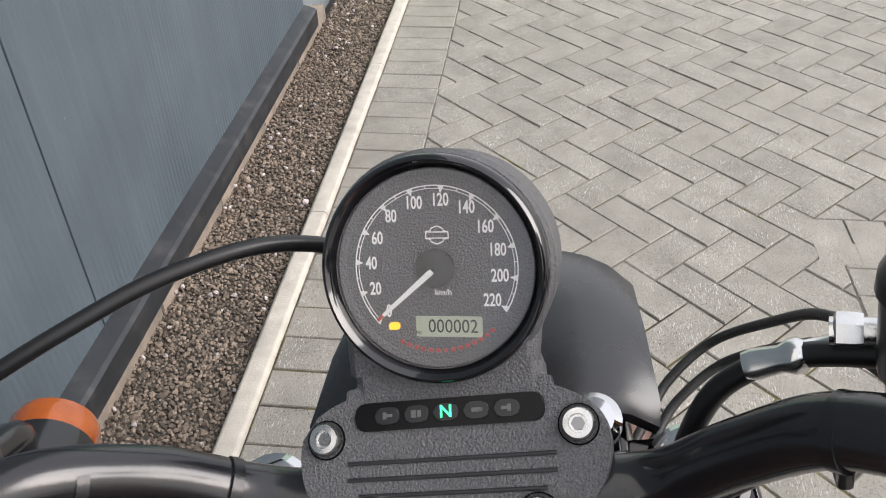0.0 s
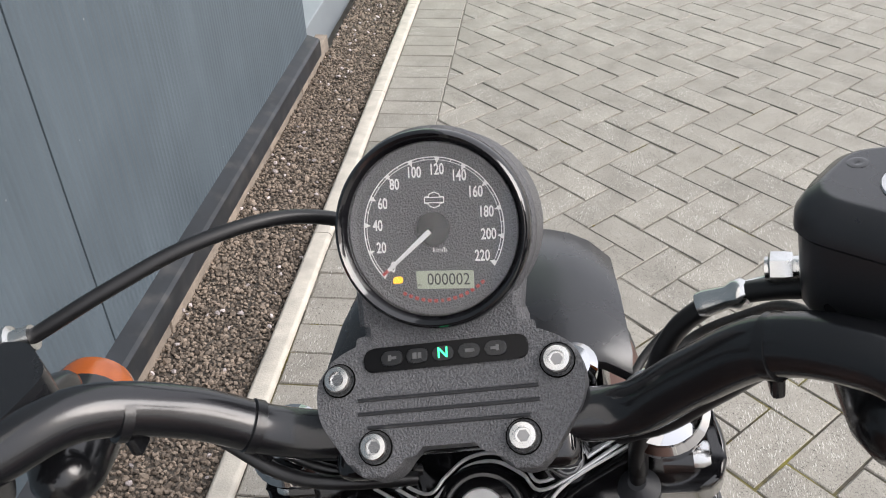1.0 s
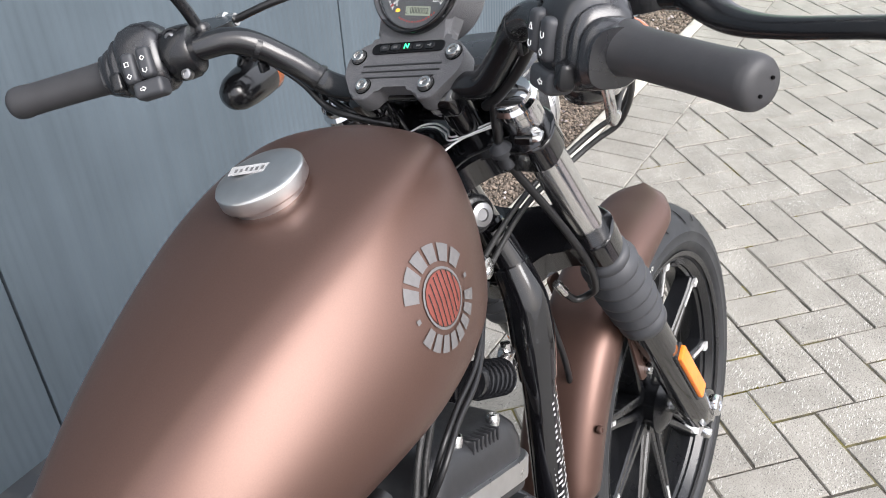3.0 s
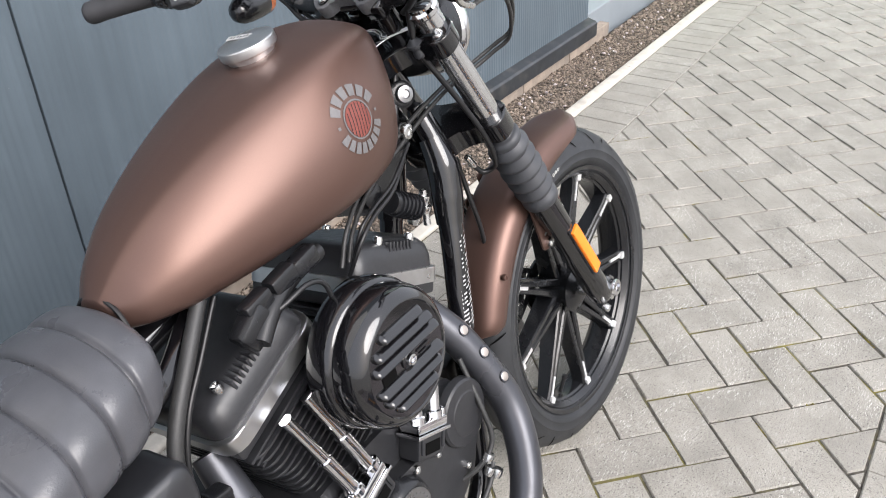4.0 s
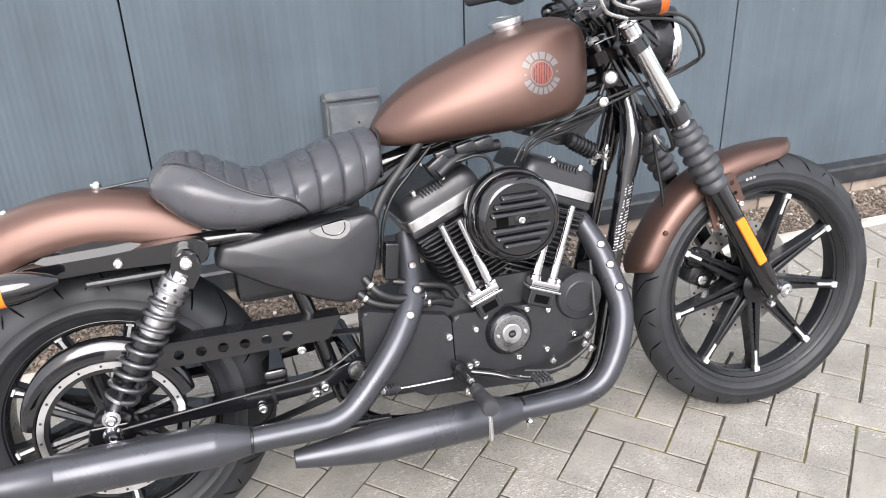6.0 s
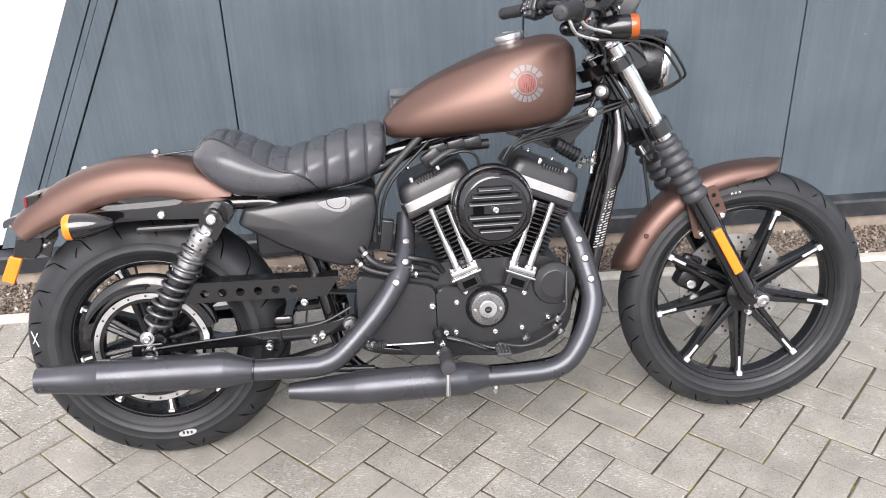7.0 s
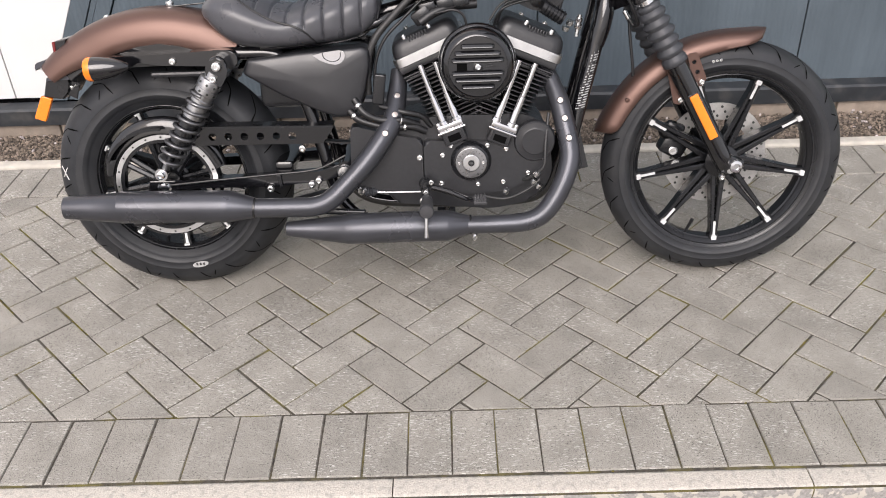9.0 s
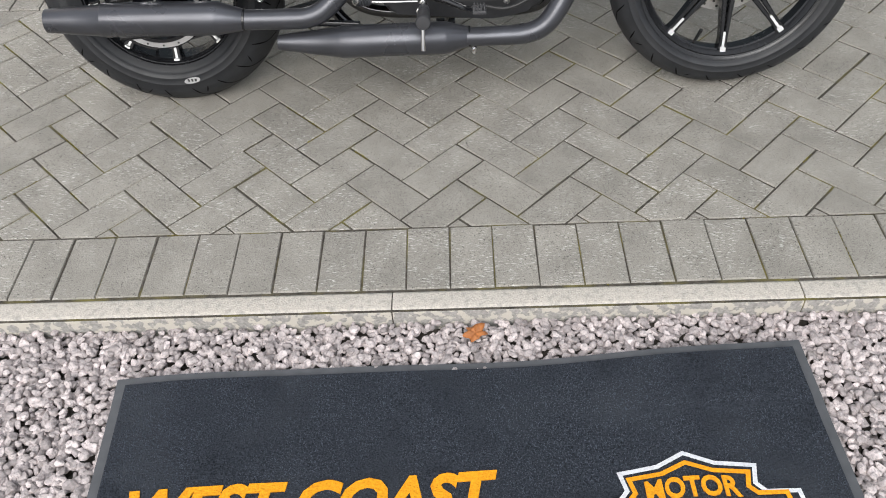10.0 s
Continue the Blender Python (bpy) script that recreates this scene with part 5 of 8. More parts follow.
# ---- shocks ----
for s in (-1, 1):
    top, low = V(0.197, s * 0.148, 0.645), V(0.012, s * 0.148, 0.368)
    d = (low - top).normalized()
    L = (low - top).length
    b = bmesh.new()
    lathe(b, [(0.014, 0.012), (0.022, 0.016), (0.022, 0.034), (0.029, 0.036), (0.030, 0.040), (0.030, 0.056), (0.0275, 0.058), (0.0275, 0.061), (0.030, 0.063), (0.030, 0.076), (0.0265, 0.079), (0.0265, 0.092), (0.0285, 0.094), (0.0285, 0.102), (0.0260, 0.104), (0.0260, 0.150), (0.020, 0.153)], top, d, 32)
    shock = part("shock_absorber", b, M_COLLAR, bike, "rear shock with silver collar and black spring")
    b = bmesh.new()
    for k in range(9):
        for row, h in ((0, 0.048), (1, 0.070)):
            a = 40 * k + 20 * row
            x, y = frame_axes(d)
            n2 = x * math.cos(radians(a)) + y * math.sin(radians(a))
            p = top + d * h + n2 * 0.0290
            cyl(b, p, p + n2 * 0.002, 0.0034, seg=8)
    tagged(part("collar_hole", b, M_LCDINK, shock), kind="stuff")
    b = bmesh.new()
    cyl(b, top + d * 0.10, top + d * (L - 0.03), 0.011)
    cyl(b, top + d * 0.14, top + d * 0.23, 0.0255)
    part("damper_rod", b, M_SATIN, shock)
    b = bmesh.new()
    x, y = frame_axes(d)
    turns, n = 8.0, 160
    pts = []
    for i in range(n + 1):
        a = 2 * math.pi * turns * i / n
        pts.append(top + d * (0.082 + (L - 0.082 - 0.045) * i / n) + (x * math.cos(a) + y * math.sin(a)) * 0.0305)
    sweep(b, pts, 0.0052, 10)
    part("spring", b, M_SPRING, shock)
    b = bmesh.new()
    lathe(b, [(0.030, L - 0.046), (0.031, L - 0.040), (0.018, L - 0.034), (0.010, L - 0.030)], top, d, 28)
    cyl(b, top + d * (L - 0.04), low, 0.010)
    part("spring_seat", b, M_SPRING, shock)
    b = bmesh.new()
    lathe(b, [(0.017, -0.014), (0.018, 0.0), (0.017, 0.014)], low, V(0, s, 0), 20)
    bolt(b, low + V(0, s * 0.014, 0), V(0, s, 0), 0.012, 0.012)
    part("lower_eye", b, M_CHROME, shock)
    b = bmesh.new()
    slab(b, round_poly([(0.170, 0.598), (0.196, 0.588), (0.222, 0.625), (0.226, 0.655), (0.210, 0.676), (0.185, 0.676), (0.168, 0.650)], 0.016, 4), s * 0.122, s * 0.166, 0.008, 3)
    part("upper_mount", b, M_GLOSS, shock)
    b = bmesh.new()
    bolt(b, V(0.198, s * 0.166, 0.650), V(0, s, 0), 0.013, 0.009)
    bolt(b, V(0.186, s * 0.166, 0.618), V(0, s, 0), 0.009, 0.006)
    part("mount_bolt", b, M_STEEL, shock)

# ---- rear drive: pulley, belt, guard, swingarm ----
b = bmesh.new()
rings = []
for i in range(25):
    a = 18 + (168 - 18) * i / 24
    r0, r1 = 0.148, 0.150 + 0.036 * math.sin(math.pi * (0.12 + 0.80 * i / 24)) ** 0.6
    rings.append([polar(RA, r0, a, -0.109), polar(RA, 0.5 * (r0 + r1), a, -0.108), polar(RA, r1, a, -0.102), polar(RA, r1 + 0.003, a, -0.098), polar(RA, r1 + 0.003, a, -0.080), polar(RA, r1 - 0.001, a, -0.080), polar(RA, r1 - 0.001, a, -0.101), polar(RA, r0, a, -0.101)])
ring_skin(b, rings)
part("pulley_guard", b, M_GLOSS, bike, "gloss black curved pulley guard", angle=40)
b = bmesh.new()
lathe(b, [(0.120, -0.098), (0.143, -0.098), (0.146, -0.094), (0.146, -0.070), (0.120, -0.070)], RA, YL, 72, False, loop=True)
pulley = part("drive_pulley", b, M_SATIN, rw, "belt pulley with silver ring")
b = bmesh.new()
lathe(b, [(0.129, -0.1005), (0.142, -0.1005), (0.142, -0.098), (0.129, -0.098)], RA, YL, 72, False, loop=True)
part("pulley_ring", b, M_ALU, rw, "silver ring with dark rivets", angle=30)
b = bmesh.new()
for k in range(20):
    p = polar(RA, 0.1355, 18 * k, -0.1008)
    cyl(b, p, p + V(0, -0.0008, 0), 0.0028, seg=8)
tagged(part("ring_rivet", b, M_LCDINK, rw), kind="stuff")
b = bmesh.new()
for k in range(8):
    a = 45 * k + 12
    for da in (-5, 5):
        sweep(b, [polar(RA, 0.04, a + da * 2, -0.085), polar(RA, 0.125, a + da, -0.085)], 0.0075, 6)
lathe(b, [(0.0, -0.105), (0.040, -0.100), (0.046, -0.090), (0.046, -0.06)], RA, YL, 32)
part("pulley_spoke", b, M_SATIN, rw)
b = bmesh.new()
belt = [polar(RA, 0.148, a, -0.084) for a in range(100, 261, 10)] + [V(0.52, -0.084, 0.310)] + [polar(V(0.55, 0, 0.372), 0.052, a, -0.084) for a in range(-70, 91, 20)] + [V(0.02, -0.084, 0.4735)]
rings = []
for p in belt:
    cdir = (p - (RA if p.x < 0.2 else V(0.55, 0, 0.372))).normalized()
    cdir.y = 0
    rings.append([p + V(0, -0.014, 0) - cdir * 0.003, p + V(0, 0.014, 0) - cdir * 0.003, p + V(0, 0.014, 0) + cdir * 0.003, p + V(0, -0.014, 0) + cdir * 0.003])
ring_skin(b, rings, loop=True)
part("drive_belt", b, M_CABLE, bike, "toothed black drive belt", angle=30)
b = bmesh.new()
for k in range(40):
    box(b, (0.10 + 0.011 * k, -0.084, 0.462 - 0.00105 * k * 0.9), (0.005, 0.027, 0.005))
tagged(part("belt_tooth", b, M_CABLE, bike, smooth=False), kind="stuff")
b = bmesh.new()
hs = [(0.152 + 0.0425 * k, 0.464 - 0.0006 * k, 0.0105) for k in range(6)]
slab(b, [(0.06, 0.482), (0.10, 0.489), (0.475, 0.482), (0.468, 0.470), (0.445, 0.438), (0.10, 0.442), (0.06, 0.452)], -0.124, -0.130, holes=hs)
guard = part("belt_guard", b, M_GLOSS, bike, "black belt guard drilled with round holes")
b = bmesh.new()
ring_skin(b, [[V(x, -0.131, z), V(x, -0.088, z + 0.004), V(x, -0.088, z + 0.009), V(x, -0.131, z + 0.006)] for x, z in ((0.06, 0.480), (0.10, 0.487), (0.475, 0.480))])
rings = []
for i in range(16):
    a = 86 + 66 * i / 15
    rings.append([polar(RA, 0.160, a, -0.131), polar(RA, 0.168, a, -0.131), polar(RA, 0.170, a, -0.09), polar(RA, 0.164, a, -0.09)])
ring_skin(b, rings)
rings = []
for i in range(10):
    a = 20 + 45 * i / 9
    rings.append([polar(RA, 0.158, a, -0.120), polar(RA, 0.170, a, -0.120), polar(RA, 0.170, a, -0.10), polar(RA, 0.158, a, -0.10)])
ring_skin(b, rings)
part("guard_lip", b, M_SATIN, guard)
for s in (-1, 1):
    b = bmesh.new()
    slab(b, round_poly([(-0.045, 0.314), (-0.040, 0.340), (0.043, 0.344), (0.285, 0.352), (0.434, 0.361), (0.500, 0.386), (0.515, 0.350), (0.432, 0.331), (0.282, 0.321), (0.041, 0.322), (0.0, 0.304)], 0.008, 3), s * 0.092, s * 0.128, 0.006, 3)
    box(b, (0.0, s * 0.126, 0.326), (0.075, 0.012, 0.045), None, 0.006)
    arm = part("swingarm", b, M_GLOSS, bike, "gloss black swingarm leg")
    b = bmesh.new()
    lathe(b, [(0.019, 0), (0.020, 0.006), (0.016, 0.012), (0.009, 0.013), (0.008, 0.008), (0, 0.008)], V(0.004, s * 0.130, 0.325), V(0, s, 0), 18)
    part("axle_nut", b, M_CHROME, arm)
b = bmesh.new()
box(b, (0.33, 0, 0.368), (0.05, 0.22, 0.035), None, 0.01)
cyl(b, (0.50, 0.13, 0.365), (0.50, -0.13, 0.365), 0.022)
part("swingarm_cross", b, M_GLOSS, bike)
# brake bits by the swingarm
b = bmesh.new()
box(b, (0.320, -0.131, 0.338), (0.010, 0.008, 0.036), Euler((0, radians(-6), 0)).to_matrix(), 0.002)
part("brake_line_clip", b, M_SATIN, bike)
pipe_b = bmesh.new()
tube(pipe_b, [V(0.02, -0.130, 0.334), V(0.16, -0.132, 0.346), V(0.30, -0.132, 0.356), V(0.42, -0.128, 0.366), V(0.50, -0.12, 0.40)], 0.0032, 8)
part("brake_line", pipe_b, M_CABLE, bike)
b = bmesh.new()
for p in ((0.293, -0.135, 0.318), (0.388, -0.125, 0.425), (0.405, -0.13, 0.325), (0.425, -0.13, 0.335)):
    b = bmesh.new()
    bolt(b, p, YR, 0.010, 0.008)
    part("chassis_bolt", b, M_STEEL, bike)

# ---- exhaust ----
def exhaust(name, pipe, muffler, label, shield, holes):
    b = bmesh.new()
    tube(b, [p for p, r in pipe], [r for p, r in pipe], 24, 6)
    e = part(name, b, M_EXHAUST, bike, label, angle=60)
    b = bmesh.new()
    pts = [p for p, r in muffler]
    rs = [r for p, r in muffler]
    sweep(b, pts, rs, 32, False)
    inner = pts[-1] - (pts[-1] - pts[-2]).normalized() * 0.06
    sweep(b, [pts[-1], pts[-1] - V(0.0005, 0, 0), inner], [rs[-1], rs[-1] - 0.003, rs[-1] - 0.003], 32, False)
    part("muffler", b, M_EXHAUST, e, "tapered matt black muffler", angle=25)
    b = bmesh.new()
    p = pts[0]
    d = (pts[1] - pts[0]).normalized()
    lathe(b, [(rs[0] + 0.0008, -0.001), (rs[0] + 0.002, 0.0), (rs[0] + 0.002, 0.004), (rs[0] + 0.0008, 0.005)], p, d, 32, False)
    part("joint_band", b, M_SATIN, e)
    for p, n2 in holes:
        b = bmesh.new()
        lathe(b, [(0.0105, -0.004), (0.0100, 0.0016), (0.0082, 0.0022), (0.0072, 0.0008)], p, n2, 18, False)
        part("shield_rim", b, M_EXHAUST, e)
        b = bmesh.new()
        lathe(b, [(0.0070, -0.001), (0.0074, 0.0010), (0.0062, 0.0016), (0, 0.0016)], p, n2, 18)
        part("shield_screw", b, M_COPPER, e, "coppery clamp screw")
    return e


R_PIPE = [(V(0.652, -0.030, 0.606), 0.022), (V(0.648, -0.050, 0.572), 0.024), (V(0.643, -0.074, 0.537), 0.0268), (V(0.635, -0.113, 0.497), 0.0272), (V(0.613, -0.141, 0.459), 0.0272), (V(0.570, -0.168, 0.404), 0.0270), (V(0.512, -0.187, 0.345), 0.0265), (V(0.464, -0.197, 0.303), 0.0262), (V(0.425, -0.200, 0.287), 0.0262), (V(0.380, -0.200, 0.2845), 0.026), (V(0.255, -0.200, 0.286), 0.0257)]
R_MUFF = [(V(0.262, -0.200, 0.286), 0.0262), (V(0.195, -0.200, 0.2925), 0.0420), (V(0.188, -0.200, 0.293), 0.0428), (V(0.05, -0.200, 0.296), 0.0428), (V(-0.095, -0.200, 0.298), 0.0428), (V(-0.100, -0.200, 0.298), 0.0405), (V(-0.170, -0.200, 0.300), 0.0350), (V(-0.242, -0.200, 0.302), 0.0300)]
exhaust("rear_exhaust", R_PIPE, R_MUFF, "matt black rear exhaust pipe", None, [(V(0.647, -0.0945, 0.552), V(0.22, -0.79, 0.58)), (V(0.641, -0.1375, 0.512), V(0.2, -0.85, 0.5)), (V(0.615, -0.1655, 0.469), V(0.1, -0.93, 0.35))])
F_PIPE = [(V(1.040, -0.040, 0.606), 0.022), (V(1.058, -0.062, 0.570), 0.024), (V(1.076, -0.092, 0.522), 0.0268), (V(1.087, -0.114, 0.478), 0.0272), (V(1.097, -0.135, 0.430), 0.0272), (V(1.100, -0.154, 0.384), 0.0270), (V(1.085, -0.174, 0.335), 0.0268), (V(1.058, -0.190, 0.285), 0.0265), (V(1.023, -0.198, 0.243), 0.0262), (V(0.975, -0.200, 0.224), 0.0258), (V(0.900, -0.200, 0.2205), 0.0245), (V(0.825, -0.198, 0.2195), 0.024)]
F_MUFF = [(V(0.834, -0.195, 0.2195), 0.0245), (V(0.775, -0.195, 0.2185), 0.0400), (V(0.768, -0.195, 0.2182), 0.0415), (V(0.640, -0.195, 0.2180), 0.0415), (V(0.502, -0.195, 0.2170), 0.0415), (V(0.496, -0.195, 0.2170), 0.0395), (V(0.420, -0.195, 0.2190), 0.0300), (V(0.338, -0.195, 0.2220), 0.0190)]
exhaust("front_exhaust", F_PIPE, F_MUFF, "matt black front exhaust pipe", None, [(V(1.076, -0.1175, 0.532), V(-0.08, -0.91, 0.40)), (V(1.086, -0.1395, 0.489), V(-0.08, -0.91, 0.40)), (V(1.0955, -0.1605, 0.441), V(-0.06, -0.93, 0.36))])
b = bmesh.new()
box(b, (0.10, -0.165, 0.250), (0.36, 0.03, 0.012), Euler((0, radians(-3), 0)).to_matrix(), 0.004)
box(b, (0.40, -0.165, 0.262), (0.30, 0.02, 0.014), Euler((0, radians(4), 0)).to_matrix(), 0.004)
box(b, (0.10, -0.15, 0.262), (0.03, 0.05, 0.03), None, 0.005)
part("muffler_bracket", b, M_SATIN, bike)
b = bmesh.new()
tube(b, [V(0.842, -0.18, 0.198), V(0.848, -0.20, 0.185), V(0.842, -0.215, 0.196)], 0.004, 8)
bolt(b, (0.842, -0.20, 0.186), V(0, 0, -1), 0.006, 0.012)
part("exhaust_clamp", b, M_STEEL, bike)

# ---- engine ----
CRANK = V(0.862, 0, 0.360)
b = bmesh.new()
slab(b, round_poly([(0.600, 0.30), (0.62, 0.250), (0.90, 0.225), (1.02, 0.250), (1.06, 0.32), (1.05, 0.45), (0.99, 0.49), (0.74, 0.49), (0.62, 0.46)], 0.03, 4), -0.105, 0.110, 0.012, 2)
engine = part("engine", b, M_ENGINE, bike, "black air-cooled V-twin engine")
# right-hand gear and sprocket covers
b = bmesh.new()
slab(b, round_poly([(0.712, 0.432), (0.712, 0.300), (0.745, 0.286), (0.865, 0.278), (0.935, 0.284), (1.005, 0.318), (1.045, 0.370), (1.054, 0.420), (1.040, 0.455), (1.008, 0.470), (0.975, 0.462), (0.950, 0.440), (0.918, 0.422), (0.80, 0.426)], 0.018, 4), -0.090, -0.130, 0.010, 3)
gear = part("gear_cover", b, M_ENGINE, engine, "matt black engine cover with chrome screws")
b = bmesh.new()
slab(b, round_poly([(0.520, 0.478), (0.514, 0.330), (0.536, 0.300), (0.600, 0.288), (0.709, 0.290), (0.709, 0.434), (0.620, 0.452)], 0.014, 4), -0.085, -0.131, 0.008, 3)
sprk = part("sprocket_cover", b, M_ENGINE, engine, "matt black sprocket cover")
b = bmesh.new()
lathe(b, [(0.056, 0.0), (0.054, 0.012), (0.051, 0.0155), (0.037, 0.0165), (0.034, 0.0185), (0, 0.0185)], V(1.008, -0.124, 0.422), YR, 40)
part("cam_boss", b, M_ENGINE, gear, "round black cover boss", angle=30)
b = bmesh.new()
TC = V(0.838, -0.137, 0.371)
lathe(b, [(0.056, -0.010), (0.053, -0.003), (0.049, 0.006), (0.045, 0.010), (0.041, 0.011)], TC, YR, 48, False)
part("timer_ring", b, M_SATIN, gear)
b = bmesh.new()
lathe(b, [(0.0415, 0.008), (0.0415, 0.0125), (0.0395, 0.0132), (0.0240, 0.0132), (0.0230, 0.0120), (0, 0.0120)], TC, YR, 48)
timer = part("timer_cover", b, M_DARKALU, gear, "brushed silver round timer cover", angle=30)
b = bmesh.new()
lathe(b, [(0.0225, 0.0118), (0.0222, 0.0148), (0.0205, 0.0158), (0.0110, 0.0158), (0.0100, 0.0146), (0, 0.0146)], TC, YR, 40)
part("timer_boss", b, M_ALU, timer, "bright raised centre", angle=30)
b = bmesh.new()
lathe(b, [(0.0088, 0.0140), (0.0086, 0.0152), (0, 0.0153)], TC, YR, 24)
part("timer_badge", b, M_SATIN, timer)
b = bmesh.new()
for k in range(22):
    if k in (5, 6, 16, 17):
        continue
    a = radians(360 / 22 * k)
    box(b, TC + V(0.034 * math.cos(a), -0.0135, 0.034 * math.sin(a)), (0.0028, 0.0006, 0.0030), Euler((0, -a, 0)).to_matrix())
for hh, ww in ((0.0022, 0.008), (-0.0022, 0.008), (0, 0.012)):
    box(b, TC + V(0, -0.0156, hh), (ww, 0.0006, 0.0012))
tagged(part("timer_print", b, M_GREYPRINT, timer, "dark plain marks", smooth=False), kind="stuff")
b = bmesh.new()
for a in (0, 180):
    bolt(b, TC + V(0.0320 * math.cos(radians(a)), -0.013, 0), YR, 0.0045, 0.003)
part("timer_screw", b, M_STEEL, timer)
for u, w in ((0.762, 0.390), (0.785, 0.416), (0.882, 0.414), (0.932, 0.403), (0.757, 0.312), (0.856, 0.306), (0.924, 0.311), (0.991, 0.334), (1.034, 0.376), (1.041, 0.434), (0.985, 0.443)):
    b = bmesh.new()
    yy = -0.130
    bolt(b, (u, yy, w), YR, 0.0072, 0.007)
    part("cover_screw", b, M_STEEL, gear)
for u, w in ((0.701, 0.385), (0.542, 0.352)):
    b = bmesh.new()
    bolt(b, (u, -0.131, w), YR, 0.0085 if u > 0.6 else 0.016, 0.007)
    part("cover_screw", b, M_STEEL, sprk)
# cylinders, heads, rocker boxes
for tilt, nm in ((-22.5, "rear"), (22.5, "front")):
    hand = 1 if tilt < 0 else -1
    t = radians(tilt)
    ax, px = V(math.sin(t), 0, math.cos(t)), V(math.cos(t), 0, -math.sin(t))
    o = V(CRANK.x, 0.012, CRANK.z - 0.01)
    b = bmesh.new()
    cyl(b, o + ax * 0.10, o + ax * 0.345, 0.052, seg=32)
    cylinder = part(nm + "_cylinder", b, M_ENGINE, engine, "black finned cylinder")
    for k in range(15):
        h = 0.128 + 0.0118 * k
        wid = 0.078 if k < 10 else 0.088
        b = bmesh.new()
        pts = round_poly([(-wid, -0.108), (wid, -0.108), (wid, 0.108), (-wid, 0.108)], 0.03, 4)
        plate(b, pts, o + ax * h, px, V(0, 1, 0), 0.0034, 0.0008, 1)
        part("fin", b, M_ENGINE, cylinder)
    b = bmesh.new()
    box(b, o + ax * 0.315, (0.185, 0.200, 0.022), Matrix((px, V(0, 1, 0), ax)).transposed(), 0.006)
    for k in range(3):
        box(b, o + ax * (0.296 - 0.009 * k), (0.18 - 0.006 * k, 0.205, 0.004), Matrix((px, V(0, 1, 0), ax)).transposed(), 0.001)
    part("head", b, M_ENGINE, cylinder)
    b = bmesh.new()
    plate(b, round_poly([(-0.099, -0.110), (0.099, -0.110), (0.099, 0.110), (-0.099, 0.110)], 0.034, 5), o + ax * 0.3475, px, V(0, 1, 0), 0.023, 0.003, 2)
    part("rocker_base", b, M_ALU, cylinder, "polished silver rocker box band")
    b = bmesh.new()
    rot3 = Matrix((px, V(0, 1, 0), ax)).transposed()
    rings = []
    for h, k in ((0.346, 1.0), (0.364, 0.985), (0.380, 0.93), (0.388, 0.84), (0.392, 0.70)):
        pts = round_poly([(-0.0935 * k, -0.104 * k), (0.0935 * k, -0.104 * k), (0.0935 * k, 0.104 * k), (-0.0935 * k, 0.104 * k)], 0.034 * k, 5)
        rings.append([o + ax * h + px * x + V(0, y, 0) for x, y in pts])
    ring_skin(b, rings)
    rock = part("rocker_box", b, M_ENGINE, cylinder, "matt black rocker box", angle=35)
    b = bmesh.new()
    for k in range(7):
        box(b, o + ax * 0.383 + px * hand * (-0.034 + 0.0078 * k) + V(0, -0.078, 0), (0.0042, 0.042, 0.014), rot3, 0.0015)
    part("rocker_rib", b, M_ENGINE, rock)
    for x, y in ((-0.046 * hand, -0.084), (0.024 * hand, -0.084), (-0.046 * hand, 0.08), (0.024 * hand, 0.08)):
        b = bmesh.new()
        bolt(b, o + ax * 0.388 + px * x + V(0, y, 0), ax, 0.0075, 0.010)
        part("rocker_screw", b, M_STEEL, rock)
PUSH = [(V(0.712, -0.118, 0.625), V(0.768, -0.132, 0.472)), (V(0.752, -0.118, 0.632), V(0.803, -0.132, 0.484)), (V(1.008, -0.118, 0.620), V(0.944, -0.132, 0.462)), (V(0.966, -0.118, 0.630), V(0.906, -0.132, 0.478))]
for p, q in PUSH:
    b = bmesh.new()
    d = (q - p).normalized()
    L = (q - p).length
    lathe(b, [(0.0085, -0.004), (0.0085, L * 0.5), (0.0105, L * 0.5 + 0.002), (0.0105, L * 0.93), (0.0135, L * 0.94), (0.0135, L)], p, d, 20)
    part("pushrod_tube", b, M_CHROME, engine, "chrome pushrod tube")
for tilt, c0 in ((-20, V(0.788, -0.128, 0.462)), (22, V(0.923, -0.128, 0.454))):
    rot = Euler((0, radians(tilt), 0)).to_matrix()
    b = bmesh.new()
    box(b, c0 + rot @ V(0, 0, 0.010), (0.070, 0.036, 0.016), rot, 0.004)
    for x in (-0.030, 0.030):
        bolt(b, c0 + rot @ V(x, -0.008, 0.018), rot @ V(0, 0, 1), 0.007, 0.010)
    part("lifter_cover", b, M_CHROME, engine, "chrome lifter block cap")
    b = bmesh.new()
    box(b, c0 + rot @ V(0, 0.004, -0.018), (0.062, 0.040, 0.044), rot, 0.006)
    blk = part("lifter_block", b, M_ENGINE, engine)
    b = bmesh.new()
    box(b, c0 + rot @ V(0, -0.0165, -0.022), (0.034, 0.002, 0.018), rot, 0.0008)
    part("block_pocket", b, M_HOLLOWSHADE, blk)
    for x in (-0.024, 0.024):
        b = bmesh.new()
        box(b, c0 + rot @ V(x, -0.016, -0.014), (0.006, 0.006, 0.030), rot, 0.002)
        part("block_rib", b, M_ENGINE, blk)
    b = bmesh.new()
    box(b, c0 + rot @ V(0, 0, -0.001), (0.078, 0.042, 0.006), rot, 0.002)
    part("lifter_flange", b, M_CHROME, engine)
